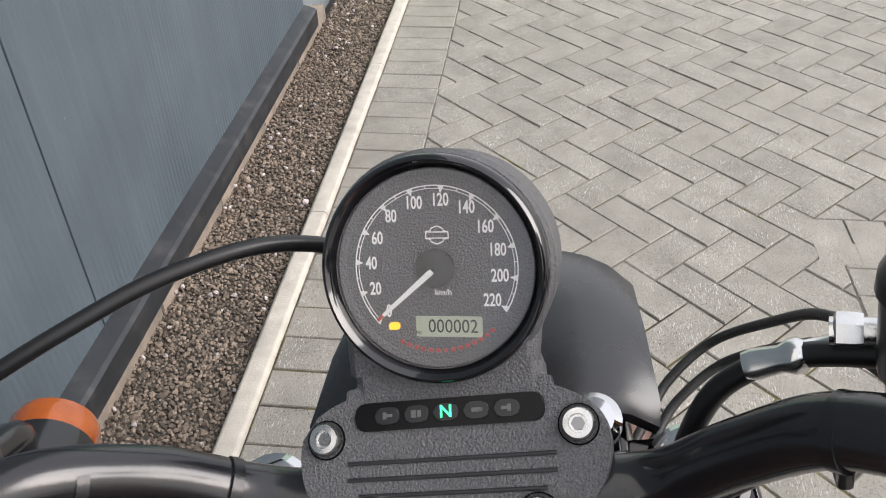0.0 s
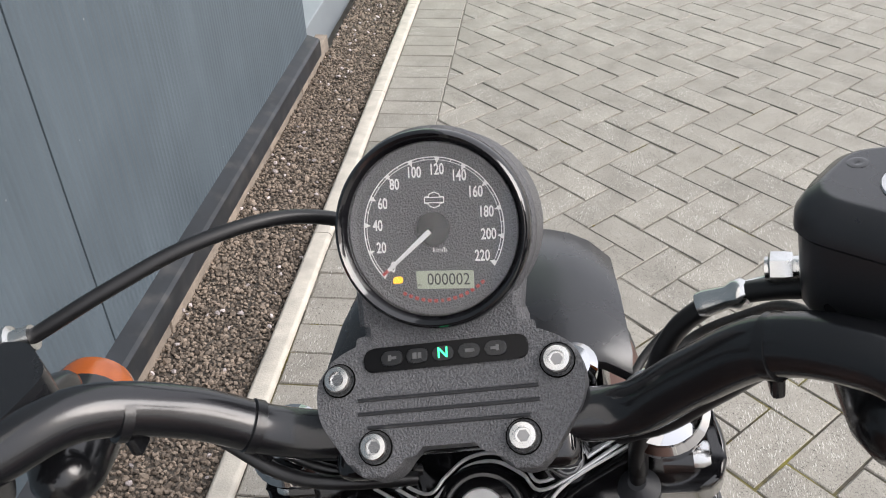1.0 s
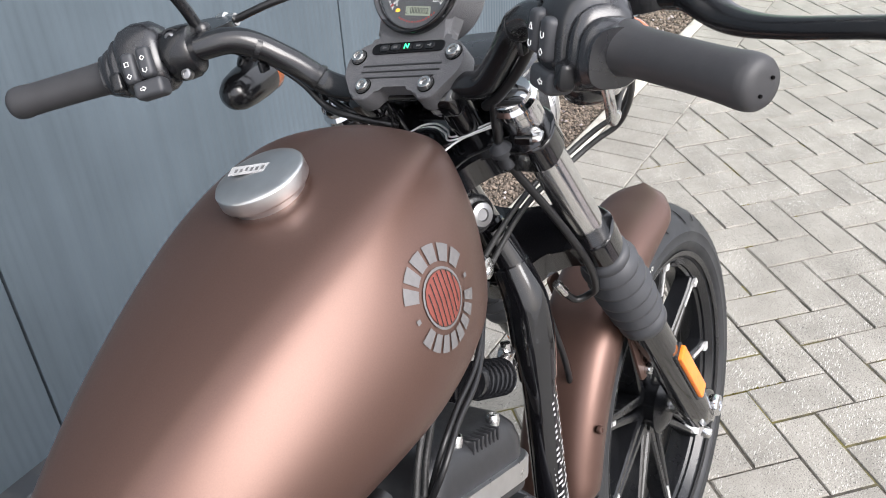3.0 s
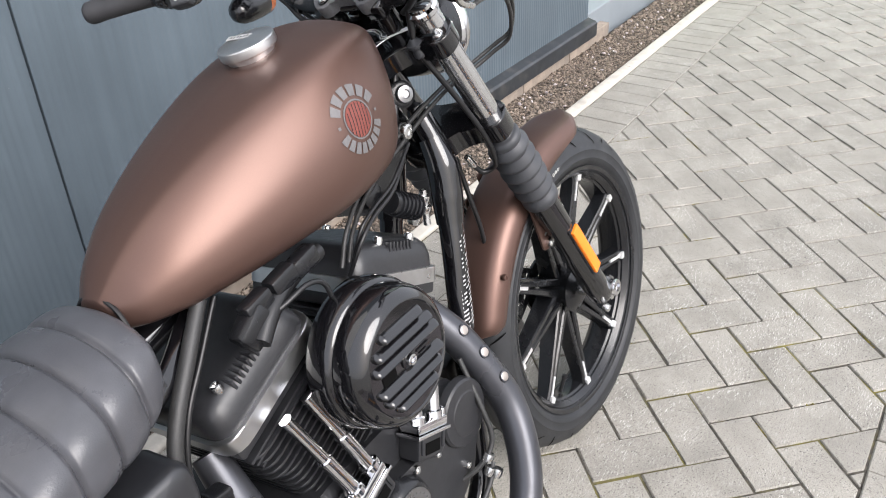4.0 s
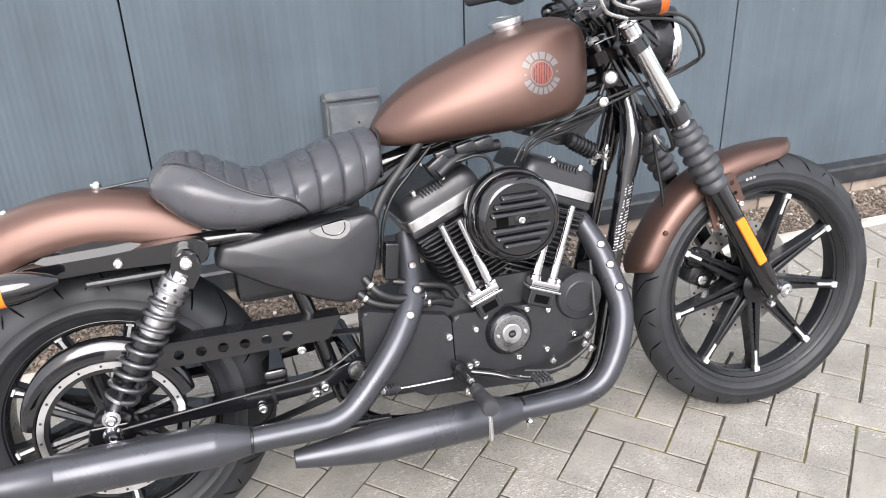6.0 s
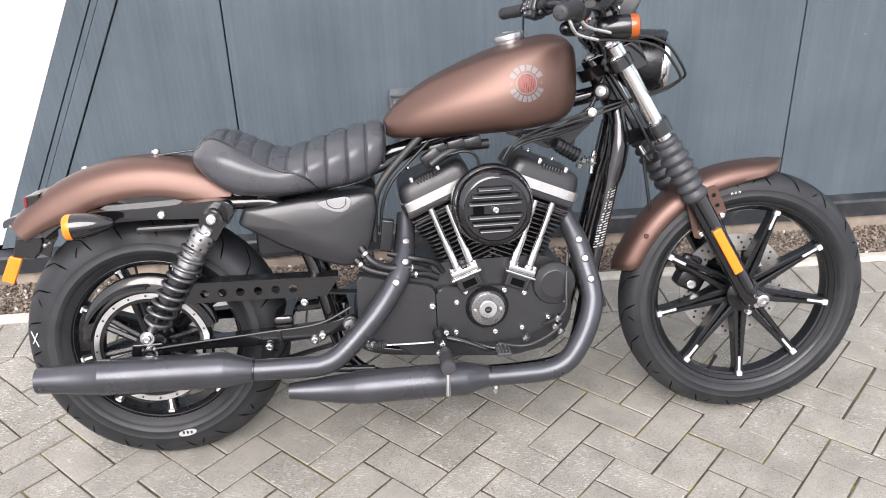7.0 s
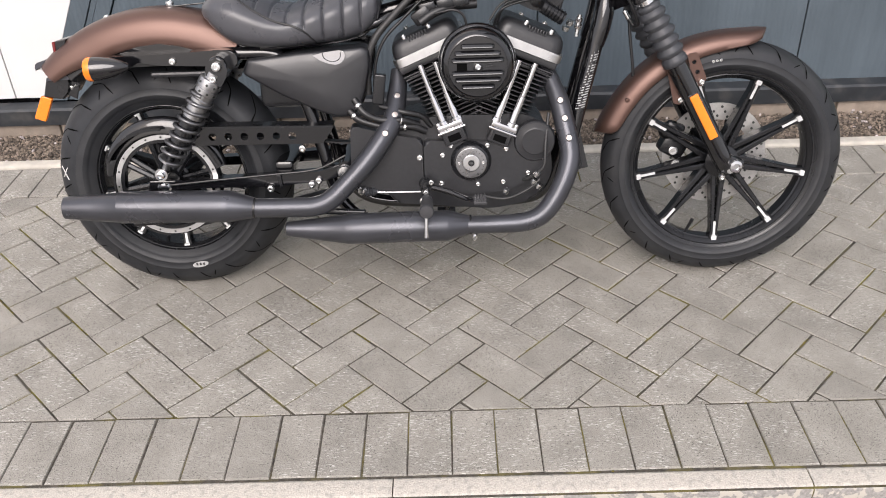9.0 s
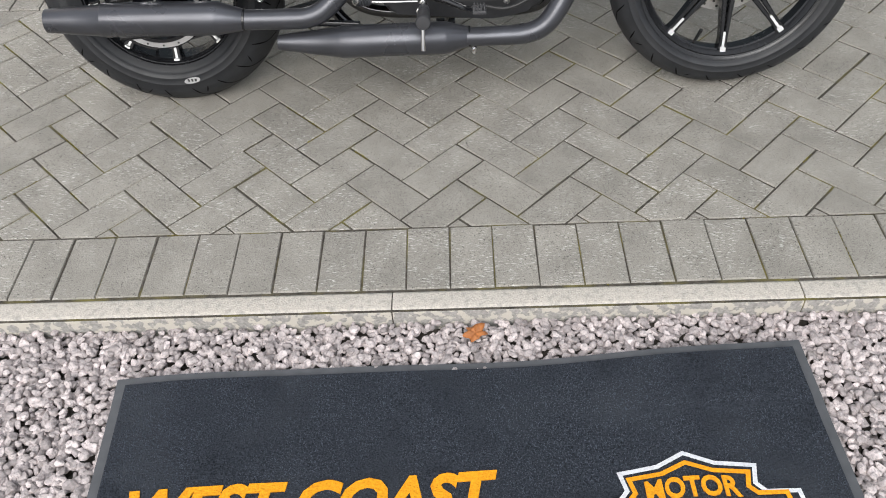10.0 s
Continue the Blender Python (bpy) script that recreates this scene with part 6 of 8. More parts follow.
# left primary cover
b = bmesh.new()
slab(b, round_poly([(0.56, 0.30), (0.60, 0.245), (0.95, 0.255), (1.04, 0.31), (1.05, 0.42), (0.98, 0.465), (0.72, 0.455), (0.58, 0.42)], 0.04, 4), 0.105, 0.165, 0.014, 3)
part("primary_cover", b, M_ENGINE, engine, "matt black primary cover")
# air cleaner
AC = V(0.858, 0, 0.640)
b = bmesh.new()
lathe(b, [(0.030, -0.108), (0.094, -0.112), (0.0990, -0.118), (0.1005, -0.130), (0.1000, -0.146), (0.0975, -0.1525), (0.0930, -0.1555), (0.0880, -0.156), (0.0850, -0.160)], AC, YL, 64, False)
air = part("air_cleaner", b, M_GLOSS, bike, "gloss black round air cleaner", angle=40)
b = bmesh.new()
lathe(b, [(0.0935, -0.1535), (0.0945, -0.1600), (0.0945, -0.1720), (0.0925, -0.1820), (0.0885, -0.1900), (0.0830, -0.1955), (0.0780, -0.1985), (0.0755, -0.1990), (0.0740, -0.1970), (0.0715, -0.1970), (0, -0.1975)], AC, YL, 64)
part("cover_dish", b, M_GLOSS, air, angle=30)
for z, hw, thick in ((0.050, 0.042, 0.008), (0.033, 0.058, 0.008), (0.016, 0.066, 0.006), (-0.016, 0.066, 0.006), (-0.033, 0.058, 0.008), (-0.050, 0.042, 0.008)):
    b = bmesh.new()
    rings = []
    for x_, k in ((-hw, 0.05), (-hw + 0.001, 0.55), (-hw + 0.004, 0.95), (-hw + 0.008, 1.0), (hw - 0.008, 1.0), (hw - 0.004, 0.95), (hw - 0.001, 0.55), (hw, 0.05)):
        rings.append([AC + V(x_, -0.1968 - dy_ * k, z + dz_ * (0.4 + 0.6 * k)) for dy_, dz_ in ((0, -0.0058), (0.0060, -0.0052), (0.0092, -0.0040), (0.0102, -0.0020), (0.0086, 0.0018), (0.0050, 0.0052), (0, 0.0076))])
    ring_skin(b, rings)
    part("cover_rib", b, M_GLOSS, air, "raised rib")
b = bmesh.new()
for x, wd in ((-0.040, 0.026),):
    box(b, AC + V(x, -0.1978, 0), (wd, 0.002, 0.018), None, 0.0006)
part("cover_recess", b, M_HOLLOWSHADE, air)
b = bmesh.new()
for hh, ww, tt in ((0, 0.026, 0.0028), (0.0065, 0.016, 0.0028), (-0.0065, 0.016, 0.0028), (0.0115, 0.006, 0.003), (-0.0115, 0.006, 0.003)):
    box(b, AC + V(0.030, -0.1985, hh), (ww, 0.0016, tt), None, 0.0004)
part("cover_crest", b, M_SATIN, air, "plain raised crest")
b = bmesh.new()
lathe(b, [(0.0135, -0.001), (0.0135, 0.002), (0.0085, 0.003)], AC + V(0, -0.1975, 0), YR, 24, False)
part("screw_recess", b, M_SATIN, air)
b = bmesh.new()
bolt(b, AC + V(0, -0.2000, 0), YR, 0.0085, 0.006)
part("cover_screw", b, M_CHROME, air)
b = bmesh.new()
cyl(b, (0.86, -0.14, 0.60), (0.86, 0.03, 0.58), 0.035)
box(b, (0.86, -0.03, 0.56), (0.10, 0.10, 0.10), None, 0.015)
part("intake", b, M_ENGINE, engine)

# ---- frame ----
def pipe(name, pts, r, mat, label="", parent=None, seg=14, n=6):
    b = bmesh.new()
    tube(b, pts, r, seg, n)
    return part(name, b, mat, parent or bike, label, angle=60)


for s in (-1, 1):
    pipe("frame_tube", [V(1.195, s * 0.024, 0.850), V(1.196, s * 0.050, 0.765), V(1.168, s * 0.062, 0.645), V(1.128, s * 0.070, 0.480), V(1.095, s * 0.080, 0.330), V(1.060, s * 0.088, 0.225), V(0.98, s * 0.090, 0.190), V(0.75, s * 0.092, 0.188), V(0.55, s * 0.092, 0.205), V(0.47, s * 0.092, 0.28), V(0.44, s * 0.090, 0.40), V(0.40, s * 0.088, 0.55), V(0.35, s * 0.088, 0.66), V(0.25, s * 0.090, 0.675), V(0.12, s * 0.092, 0.672)], [0.018, 0.0195, 0.0200, 0.0200, 0.0195, 0.0185, 0.0175, 0.0170, 0.0165, 0.0165, 0.0165, 0.0165, 0.0165, 0.0165, 0.0165], M_GLOSS, "gloss black frame tube")
    pipe("neck_casting", [V(1.197, s * 0.040, 0.800), V(1.194, s * 0.052, 0.755), V(1.184, s * 0.057, 0.705), V(1.172, s * 0.061, 0.664)], [0.022, 0.0262, 0.0262, 0.0225], M_GLOSS, "gloss black cast neck sleeve")
pipe("frame_backbone", [V(1.18, 0, 0.87), V(1.05, 0, 0.845), V(0.85, 0, 0.800), V(0.62, 0, 0.745), V(0.45, 0, 0.700)], 0.020, M_GLOSS, "gloss black frame backbone")
for s in (-1, 1):
    pipe("seat_rail", [V(0.70, s * 0.03, 0.765), V(0.60, s * 0.07, 0.725), V(0.45, s * 0.088, 0.690), V(0.30, s * 0.09, 0.676)], 0.013, M_GLOSS)
b = bmesh.new()
o1, o2 = V(1.1705, -0.0765, 0.655), V(1.131, -0.0855, 0.492)
rings = []
for f in (0, 0.5, 1):
    c0 = o1 + (o2 - o1) * f + V(0, 0.016, 0)
    rings.append([c0 + V(math.sin(a) * 0.0206 * 0.97, -math.cos(a) * 0.0206, math.sin(a) * 0.0206 * 0.23) for a in (radians(x) for x in (-50, -25, 0, 25, 50))])
ring_skin(b, rings, False, False)
stk = part("frame_sticker", b, M_SATIN, bike, "black sticker with rows of pale plain bars")
b = bmesh.new()
for k in range(22):
    f = 0.04 + 0.042 * k
    c0 = o1 + (o2 - o1) * f + V(0, 0.016, 0)
    for a0, a1 in (((-40, -12), (2, 34)) if k % 4 else ((-40, 30),)):
        p = [c0 + V(math.sin(radians(a)) * 0.0211, -math.cos(radians(a)) * 0.0211, math.sin(radians(a)) * 0.0048) for a in (a0, (a0 + a1) / 2, a1)]
        q = [x + (o2 - o1) * 0.018 for x in p]
        vs = [b.verts.new(x) for x in p + q]
        b.faces.new((vs[0], vs[1], vs[4], vs[3]))
        b.faces.new((vs[1], vs[2], vs[5], vs[4]))
part("sticker_print", b, M_FADED, stk, smooth=False)

# ---- side cover and what sits between it and the engine ----
b = bmesh.new()
outline = round_poly([(0.246, 0.626), (0.262, 0.662), (0.40, 0.677), (0.566, 0.686), (0.580, 0.676), (0.582, 0.640), (0.566, 0.570), (0.546, 0.520), (0.530, 0.506), (0.490, 0.503), (0.440, 0.520), (0.345, 0.566)], 0.010, 4)
rings = []
cu, cw = 0.44, 0.598
for k, v in ((1.0, -0.050), (1.0, -0.101), (0.994, -0.109), (0.978, -0.1155), (0.95, -0.1195), (0.88, -0.1230), (0.7, -0.1265), (0.45, -0.1288), (0.2, -0.1298)):
    rings.append([V(cu + (x - cu) * k, v, cw + (z - cw) * k) for x, z in outline])
ring_skin(b, rings)
sc = part("side_cover", b, M_COVER, bike, "satin black oil tank cover", angle=50)
b = bmesh.new()
slab(b, outline, 0.085, 0.160, 0.018, 4)
part("battery_cover", b, M_SATIN, bike, "satin black battery cover", angle=50)
b = bmesh.new()
badge = []
for x, z in ((0.436, 0.670), (0.455, 0.656), (0.480, 0.646), (0.500, 0.644), (0.514, 0.652), (0.521, 0.666), (0.518, 0.678), (0.505, 0.681), (0.470, 0.677)):
    badge.append((x, z))
slab(b, round_poly(badge, 0.004, 3), -0.103, -0.1292, 0.0015, 2)
part("cover_badge", b, M_CHROME, sc, "chrome swept badge")
b = bmesh.new()
tube(b, [V(x, -0.1296, z) for x, z in ((0.462, 0.6755), (0.466, 0.662), (0.480, 0.654), (0.496, 0.654), (0.507, 0.662), (0.509, 0.6765))], 0.0012, 6)
part("badge_line", b, M_SATIN, sc)
b = bmesh.new()
box(b, (0.42, 0, 0.60), (0.28, 0.17, 0.15), None, 0.02)
part("oil_tank", b, M_SATIN, bike)
b = bmesh.new()
box(b, (0.600, -0.098, 0.572), (0.030, 0.028, 0.080), Euler((0, radians(8), 0)).to_matrix(), 0.005)
part("connector_box", b, M_SATIN, bike, "black wiring connector")
for pts, r, mt in (
    ([V(0.70, -0.060, 0.800), V(0.648, -0.076, 0.752), V(0.604, -0.086, 0.706), V(0.580, -0.090, 0.662), V(0.572, -0.090, 0.61), V(0.570, -0.086, 0.55)], 0.0095, M_BRAID),
    ([V(0.72, -0.055, 0.785), V(0.664, -0.070, 0.735), V(0.622, -0.078, 0.694), V(0.596, -0.080, 0.64), V(0.586, -0.080, 0.57)], 0.004, M_CABLE),
    ([V(0.535, -0.12, 0.545), V(0.56, -0.135, 0.512), V(0.60, -0.135, 0.492), V(0.66, -0.13, 0.487), V(0.70, -0.11, 0.47)], 0.010, M_CABLE),
    ([V(0.52, -0.12, 0.515), V(0.55, -0.13, 0.490), V(0.62, -0.13, 0.470), V(0.68, -0.12, 0.468), V(0.72, -0.11, 0.452)], 0.010, M_CABLE),
    ([V(0.60, -0.10, 0.52), V(0.66, -0.12, 0.508), V(0.71, -0.11, 0.492), V(0.735, -0.10, 0.462)], 0.008, M_CABLE),
    ([V(0.86, -0.09, 0.775), V(0.80, -0.10, 0.772), V(0.75, -0.11, 0.757), V(0.715, -0.118, 0.735)], 0.012, M_CABLE),
    ([V(0.70, -0.10, 0.745), V(0.76, -0.12, 0.758), V(0.80, -0.125, 0.765), V(0.825, -0.125, 0.752), V(0.835, -0.122, 0.720)], 0.0035, M_CABLE),
    ([V(1.10, -0.06, 0.80), V(1.02, -0.095, 0.785), V(0.96, -0.105, 0.775), V(0.92, -0.11, 0.758), V(0.903, -0.090, 0.715)], 0.0032, M_CABLE),
    ([V(1.13, -0.05, 0.81), V(1.03, -0.09, 0.793), V(0.97, -0.10, 0.783), V(0.93, -0.105, 0.77), V(0.912, -0.088, 0.72)], 0.0028, M_CABLE),
):
    pipe("hose", pts, r, mt)
for p, d, r in ((V(0.545, -0.130, 0.530), V(0.6, -0.3, -0.8), 0.0112), (V(0.532, -0.126, 0.503), V(0.7, -0.2, -0.7), 0.0112), (V(0.655, -0.130, 0.487), V(1, 0, -0.1), 0.0110), (V(0.665, -0.123, 0.468), V(1, 0, 0), 0.0110)):
    b = bmesh.new()
    lathe(b, [(r - 0.001, -0.004), (r, -0.003), (r, 0.003), (r - 0.001, 0.004)], p, d, 18)
    part("hose_clamp", b, M_STEEL, bike, "small steel hose clamp")
b = bmesh.new()
for k, (x, z) in enumerate(((0.735, 0.772), (0.78, 0.780), (0.82, 0.784))):
    box(b, (x, -0.105, z), (0.042, 0.022, 0.024), Euler((0, radians(-12), 0)).to_matrix(), 0.004)
box(b, (0.72, -0.105, 0.752), (0.05, 0.03, 0.035), Euler((0, radians(-35), 0)).to_matrix(), 0.006)
part("wire_duct", b, M_SATIN, bike, "black plastic wiring duct")
b = bmesh.new()
slab(b, round_poly([(0.905, 0.792), (1.05, 0.800), (1.130, 0.850), (1.135, 0.815), (1.06, 0.745), (1.01, 0.748), (0.96, 0.772)], 0.012, 3), -0.040, -0.050, 0.002, 1, holes=[(0.955, 0.782, 0.005), (0.985, 0.775, 0.005)])
coil = part("coil_bracket", b, M_SATIN, bike, "black coil bracket plate")
b = bmesh.new()
lathe(b, [(0.019, 0), (0.019, 0.008), (0.012, 0.011), (0, 0.012)], V(1.020, -0.05, 0.775), YR, 20)
cyl(b, V(1.03, -0.075, 0.762), V(1.085, -0.075, 0.728), 0.017)
part("coil", b, M_SATIN, coil)
for k in range(6):
    b = bmesh.new()
    p = V(1.040 + 0.008 * k, -0.075, 0.7555 - 0.005 * k)
    lathe(b, [(0.0175, -0.0015), (0.020, 0), (0.0175, 0.0015)], p, V(0.85, 0, -0.53), 18)
    part("coil_ring", b, M_SATIN, coil)
b = bmesh.new()
bolt(b, (1.126, -0.052, 0.831), YR, 0.013, 0.008)
part("bracket_bolt", b, M_STEEL, coil)
b = bmesh.new()
lathe(b, [(0.014, -0.03), (0.014, 0.0), (0.0125, 0.003), (0.007, 0.004), (0.006, 0.002), (0, 0.002)], V(1.157, -0.048, 0.868), V(-0.4, -0.9, 0.15), 22)
part("ignition_switch", b, M_DARKALU, bike, "dull metal ignition lock")
b = bmesh.new()
lathe(b, [(0.021, -0.035), (0.021, -0.008), (0.014, -0.003)], V(1.157, -0.048, 0.868), V(-0.4, -0.9, 0.15), 22)
part("ignition_body", b, M_SATIN, bike)
b = bmesh.new()
for p in ((1.128, -0.056, 0.722), (1.126, -0.056, 0.706), (1.104, -0.060, 0.716), (1.094, -0.056, 0.702)):
    lathe(b, [(0.009, -0.006), (0.010, 0), (0.009, 0.006)], p, V(0.3, -0.4, 1), 12)
cyl(b, (1.130, -0.056, 0.735), (1.122, -0.056, 0.680), 0.0055)
part("hose_fitting", b, M_STEEL, bike)

# ---- foot controls ----
b = bmesh.new()
tube(b, [V(0.712, -0.150, 0.318), V(0.716, -0.20, 0.312), V(0.720, -0.235, 0.306)], 0.010, 12)
lathe(b, [(0.015, 0), (0.016, 0.012), (0.013, 0.018)], V(0.712, -0.142, 0.325), YR, 16)
peg = part("foot_peg", b, M_SATIN, bike, "black folding foot peg with chrome feeler")
b = bmesh.new()
lathe(b, [(0.010, 0.0), (0.014, 0.008), (0.0150, 0.03), (0.0135, 0.034), (0.0155, 0.038), (0.0140, 0.05), (0.0165, 0.054), (0.0165, 0.085), (0.0185, 0.090), (0.0185, 0.097), (0.016, 0.102), (0, 0.103)], V(0.719, -0.228, 0.308), V(0, -1, -0.02), 24)
part("peg_rubber", b, M_GRIP, peg)
b = bmesh.new()
sweep(b, [V(0.718, -0.318, 0.297), V(0.717, -0.322, 0.270), V(0.716, -0.324, 0.236)], [0.0045, 0.0048, 0.006], 12)
part("feeler", b, M_CHROME, peg)
for p in ((0.730, -0.17, 0.333), (0.706, -0.22, 0.300), (0.716, -0.215, 0.32)):
    b = bmesh.new()
    bolt(b, p, YR, 0.0075, 0.006)
    part("peg_bolt", b, M_STEEL, peg)
b = bmesh.new()
tube(b, [V(0.735, -0.165, 0.318), V(0.78, -0.185, 0.310), V(0.82, -0.21, 0.300), V(0.850, -0.245, 0.306)], [0.013, 0.0115, 0.0095, 0.009], 14, flat=0.7)
pedal = part("brake_pedal", b, M_GLOSS, bike, "gloss black brake pedal")
b = bmesh.new()
box(b, (0.856, -0.265, 0.312), (0.034, 0.05, 0.010), None, 0.003)
for i in range(4):
    for j in range(4):
        box(b, (0.8445 + 0.0078 * i, -0.246 - 0.0125 * j, 0.319), (0.0045, 0.008, 0.006), None, 0.001)
part("pedal_pad", b, M_GRIP, pedal, "studded black rubber pad")
b = bmesh.new()
tube(b, [V(0.70, -0.135, 0.296), V(0.62, -0.135, 0.297), V(0.57, -0.135, 0.299)], 0.0032, 8)
part("brake_rod", b, M_DARKALU, bike)
b = bmesh.new()
prof = [(0.008, 0)]
for k in range(5):
    prof += [(0.013, 0.004 + 0.007 * k), (0.009, 0.0075 + 0.007 * k)]
lathe(b, prof + [(0.006, 0.042)], V(0.54, -0.135, 0.300), V(1, 0, 0), 18)
part("rod_boot", b, M_BOOT, bike)
b = bmesh.new()
lathe(b, [(0.020, 0), (0.021, 0.006), (0.017, 0.014), (0, 0.015)], V(0.497, -0.125, 0.357), YR, 20)
lathe(b, [(0.012, 0), (0.0115, 0.012), (0.008, 0.014)], V(0.545, -0.135, 0.305), V(-0.6, -0.8, 0), 12)
part("pivot_cap", b, M_STEEL, bike)
for p0 in ([V(0.97, -0.12, 0.315), V(1.00, -0.15, 0.335), V(1.03, -0.16, 0.365), V(1.035, -0.15, 0.42), V(1.045, -0.12, 0.50)], [V(0.86, -0.15, 0.285), V(0.93, -0.16, 0.278), V(0.99, -0.165, 0.305), V(1.02, -0.16, 0.33)]):
    pipe("oil_line", p0, 0.0042, M_BRAID)
for p in ((1.012, -0.16, 0.345), (1.005, -0.162, 0.325), (0.93, -0.155, 0.298), (1.018, -0.165, 0.312)):
    b = bmesh.new()
    lathe(b, [(0.008, -0.007), (0.009, 0), (0.008, 0.007)], p, V(0.5, -0.3, 0.8), 12)
    part("line_fitting", b, M_STEEL, bike)
# horn / voltage regulator between the down tubes, lower front
b = bmesh.new()
box(b, (1.12, 0, 0.38), (0.035, 0.10, 0.13), Euler((0, radians(-14), 0)).to_matrix(), 0.006)
reg = part("regulator", b, M_ENGINE, bike, "finned black regulator")
for k in range(8):
    b = bmesh.new()
    box(b, (1.142, -0.042 + 0.012 * k, 0.38), (0.022, 0.003, 0.12), Euler((0, radians(-14), 0)).to_matrix())
    part("fin", b, M_ENGINE, reg)
# side stand
b = bmesh.new()
tube(b, [V(0.78, 0.115, 0.205), V(0.775, 0.20, 0.150), V(0.765, 0.300, 0.088), V(0.762, 0.322, 0.082)], [0.014, 0.012, 0.011, 0.010], 12)
box(b, (0.765, 0.315, 0.0825), (0.06, 0.05, 0.009), Euler((radians(13.5), 0, 0)).to_matrix(), 0.004)
part("side_stand", b, M_GLOSS, bike, "black side stand")


# ---- handlebar, instruments and controls ----
PO = V(1.144, -0.001, 1.028)                                   # centre of the clamp cover's four bolts
PX, PY = V(0, -1, 0), V(0.82, 0, 0.57).normalized()
PN = PX.cross(PY)
half = [(0.0, 0.044), (0.042, 0.044), (0.0435, 0.036), (0.055, 0.0315), (0.066, 0.024), (0.069, 0.012), (0.067, -0.003), (0.056, -0.018), (0.049, -0.029), (0.038, -0.0335), (0.027, -0.030), (0.019, -0.0185), (0.0, -0.0165)]
outline = half[1:-1] + [(-x, y) for x, y in half[1:-1][::-1]]
b = bmesh.new()
plate(b, round_poly(outline[::-1], 0.006, 3), PO, PX, PY, 0.020, 0.0028, 3)
gmount = part("gauge_mount", b, M_WRINKLE, bike, "black wrinkle-finish gauge bracket and bar clamp")
for x, y in ((-0.0560, 0.0175), (0.0560, 0.0175), (-0.0370, -0.0175), (0.0370, -0.0175)):
    b = bmesh.new()
    o = PO + PX * x + PY * y
    lathe(b, [(0.0088, 0.0002), (0.0088, 0.0010), (0.0082, 0.0014)], o, PN, 20, False)
    part("bolt_seat", b, M_HOLLOWSHADE, gmount)
    b = bmesh.new()
    lathe(b, [(0.0070, -0.002), (0.0071, 0.0040), (0.0062, 0.0052), (0.0040, 0.0054), (0.0037, 0.0030), (0, 0.0030)], o, PN, 6 * 4)
    cb = part("clamp_bolt", b, M_STEEL, gmount, "silver socket-head bolt")
    b = bmesh.new()
    lathe(b, [(0.0030, 0.0034), (0.0030, 0.0036), (0, 0.0036)], o, PN, 6)
    part("hex_socket", b, M_DARKALU, cb, smooth=False)
for k, (y, w2) in enumerate(((0.0065, 0.046), (-0.0005, 0.046), (-0.0075, 0.041))):
    b = bmesh.new()
    o = PO + PY * y
    sweep(b, [o - PX * w2 + PN * 0.0001, o + PX * w2 + PN * 0.0001], 0.0010, 8)
    part("groove_rib", b, M_ENGINE, gmount)
# indicator strip
b = bmesh.new()
IO = PO + PY * 0.0262 + PN * 0.0014
plate(b, round_poly([(-0.0425, -0.0062), (0.0425, -0.0062), (0.0425, 0.0062), (-0.0425, 0.0062)], 0.0061, 5), IO, PX, PY, 0.004, 0.0008, 2)
strip = part("indicator_strip", b, M_LAMPSTRIP, gmount, "black strip of five warning lamps")
for k in range(5):
    b = bmesh.new()
    o = IO + PX * (-0.0272 + 0.0134 * k) + PN * 0.0010
    plate(b, round_poly([(-0.0056, -0.0037), (0.0056, -0.0037), (0.0056, 0.0037), (-0.0056, 0.0037)], 0.0036, 4), o, PX, PY, 0.002, 0.0006, 2)
    part("lamp", b, M_SATIN, strip)
    b = bmesh.new()
    if k == 2:
        text_mesh(b, "N", axes_matrix(o + PN * 0.0003, PX, PY), 0.0075, 0.0002, bold=0.00012)
        part("neutral_letter", b, M_NEUTRAL, strip, "green lit letter N", smooth=False)
    else:
        for dx, ww, hh in {0: ((-0.001, 0.0016, 0.003), (0.001, 0.003, 0.0014)), 1: ((-0.0012, 0.0022, 0.0032), (0.0014, 0.0018, 0.0030)), 3: ((0, 0.004, 0.0018), (0.002, 0.0016, 0.0014)), 4: ((-0.001, 0.003, 0.0014), (0.001, 0.0016, 0.003))}[k]:
            plate(b, [(dx - ww / 2, -hh / 2), (dx + ww / 2, -hh / 2), (dx + ww / 2, hh / 2), (dx - ww / 2, hh / 2)], o + PN * 0.0004, PX, PY, 0.0003)
        part("lamp_symbol", b, M_GREYPRINT, strip, smooth=False)

# speedometer
GN = V(-0.859, 0, 0.513).normalized()
GX, GY = V(0, -1, 0), V(0.513, 0, 0.859).normalized()
GX, GY = GX * math.cos(radians(6)) - GY * math.sin(radians(6)), GY * math.cos(radians(6)) + GX * math.sin(radians(6))
GO = V(1.200, -0.003, 1.0955)
GS = 0.947                                                     # size of the instrument against its drawing
b = bmesh.new()
rings = []
for o, hw, hd, dirn in ((PO + PY * 0.034 - PN * 0.010, 0.0425, 0.010, PN), (PO + PY * 0.046 - PN * 0.008, 0.0425, 0.011, PN), (GO - GY * 0.046 - GN * 0.016, 0.0430, 0.013, GN), (GO - GY * 0.020 - GN * 0.020, 0.0450, 0.016, GN)):
    yy = dirn
    rings.append([o + PX * (sx * hw) + yy * (sy * hd) for sx, sy in ((-1, -0.6), (-1, 0.6), (-0.9, 1), (0.9, 1), (1, 0.6), (1, -0.6), (0.9, -1), (-0.9, -1))])
ring_skin(b, rings)
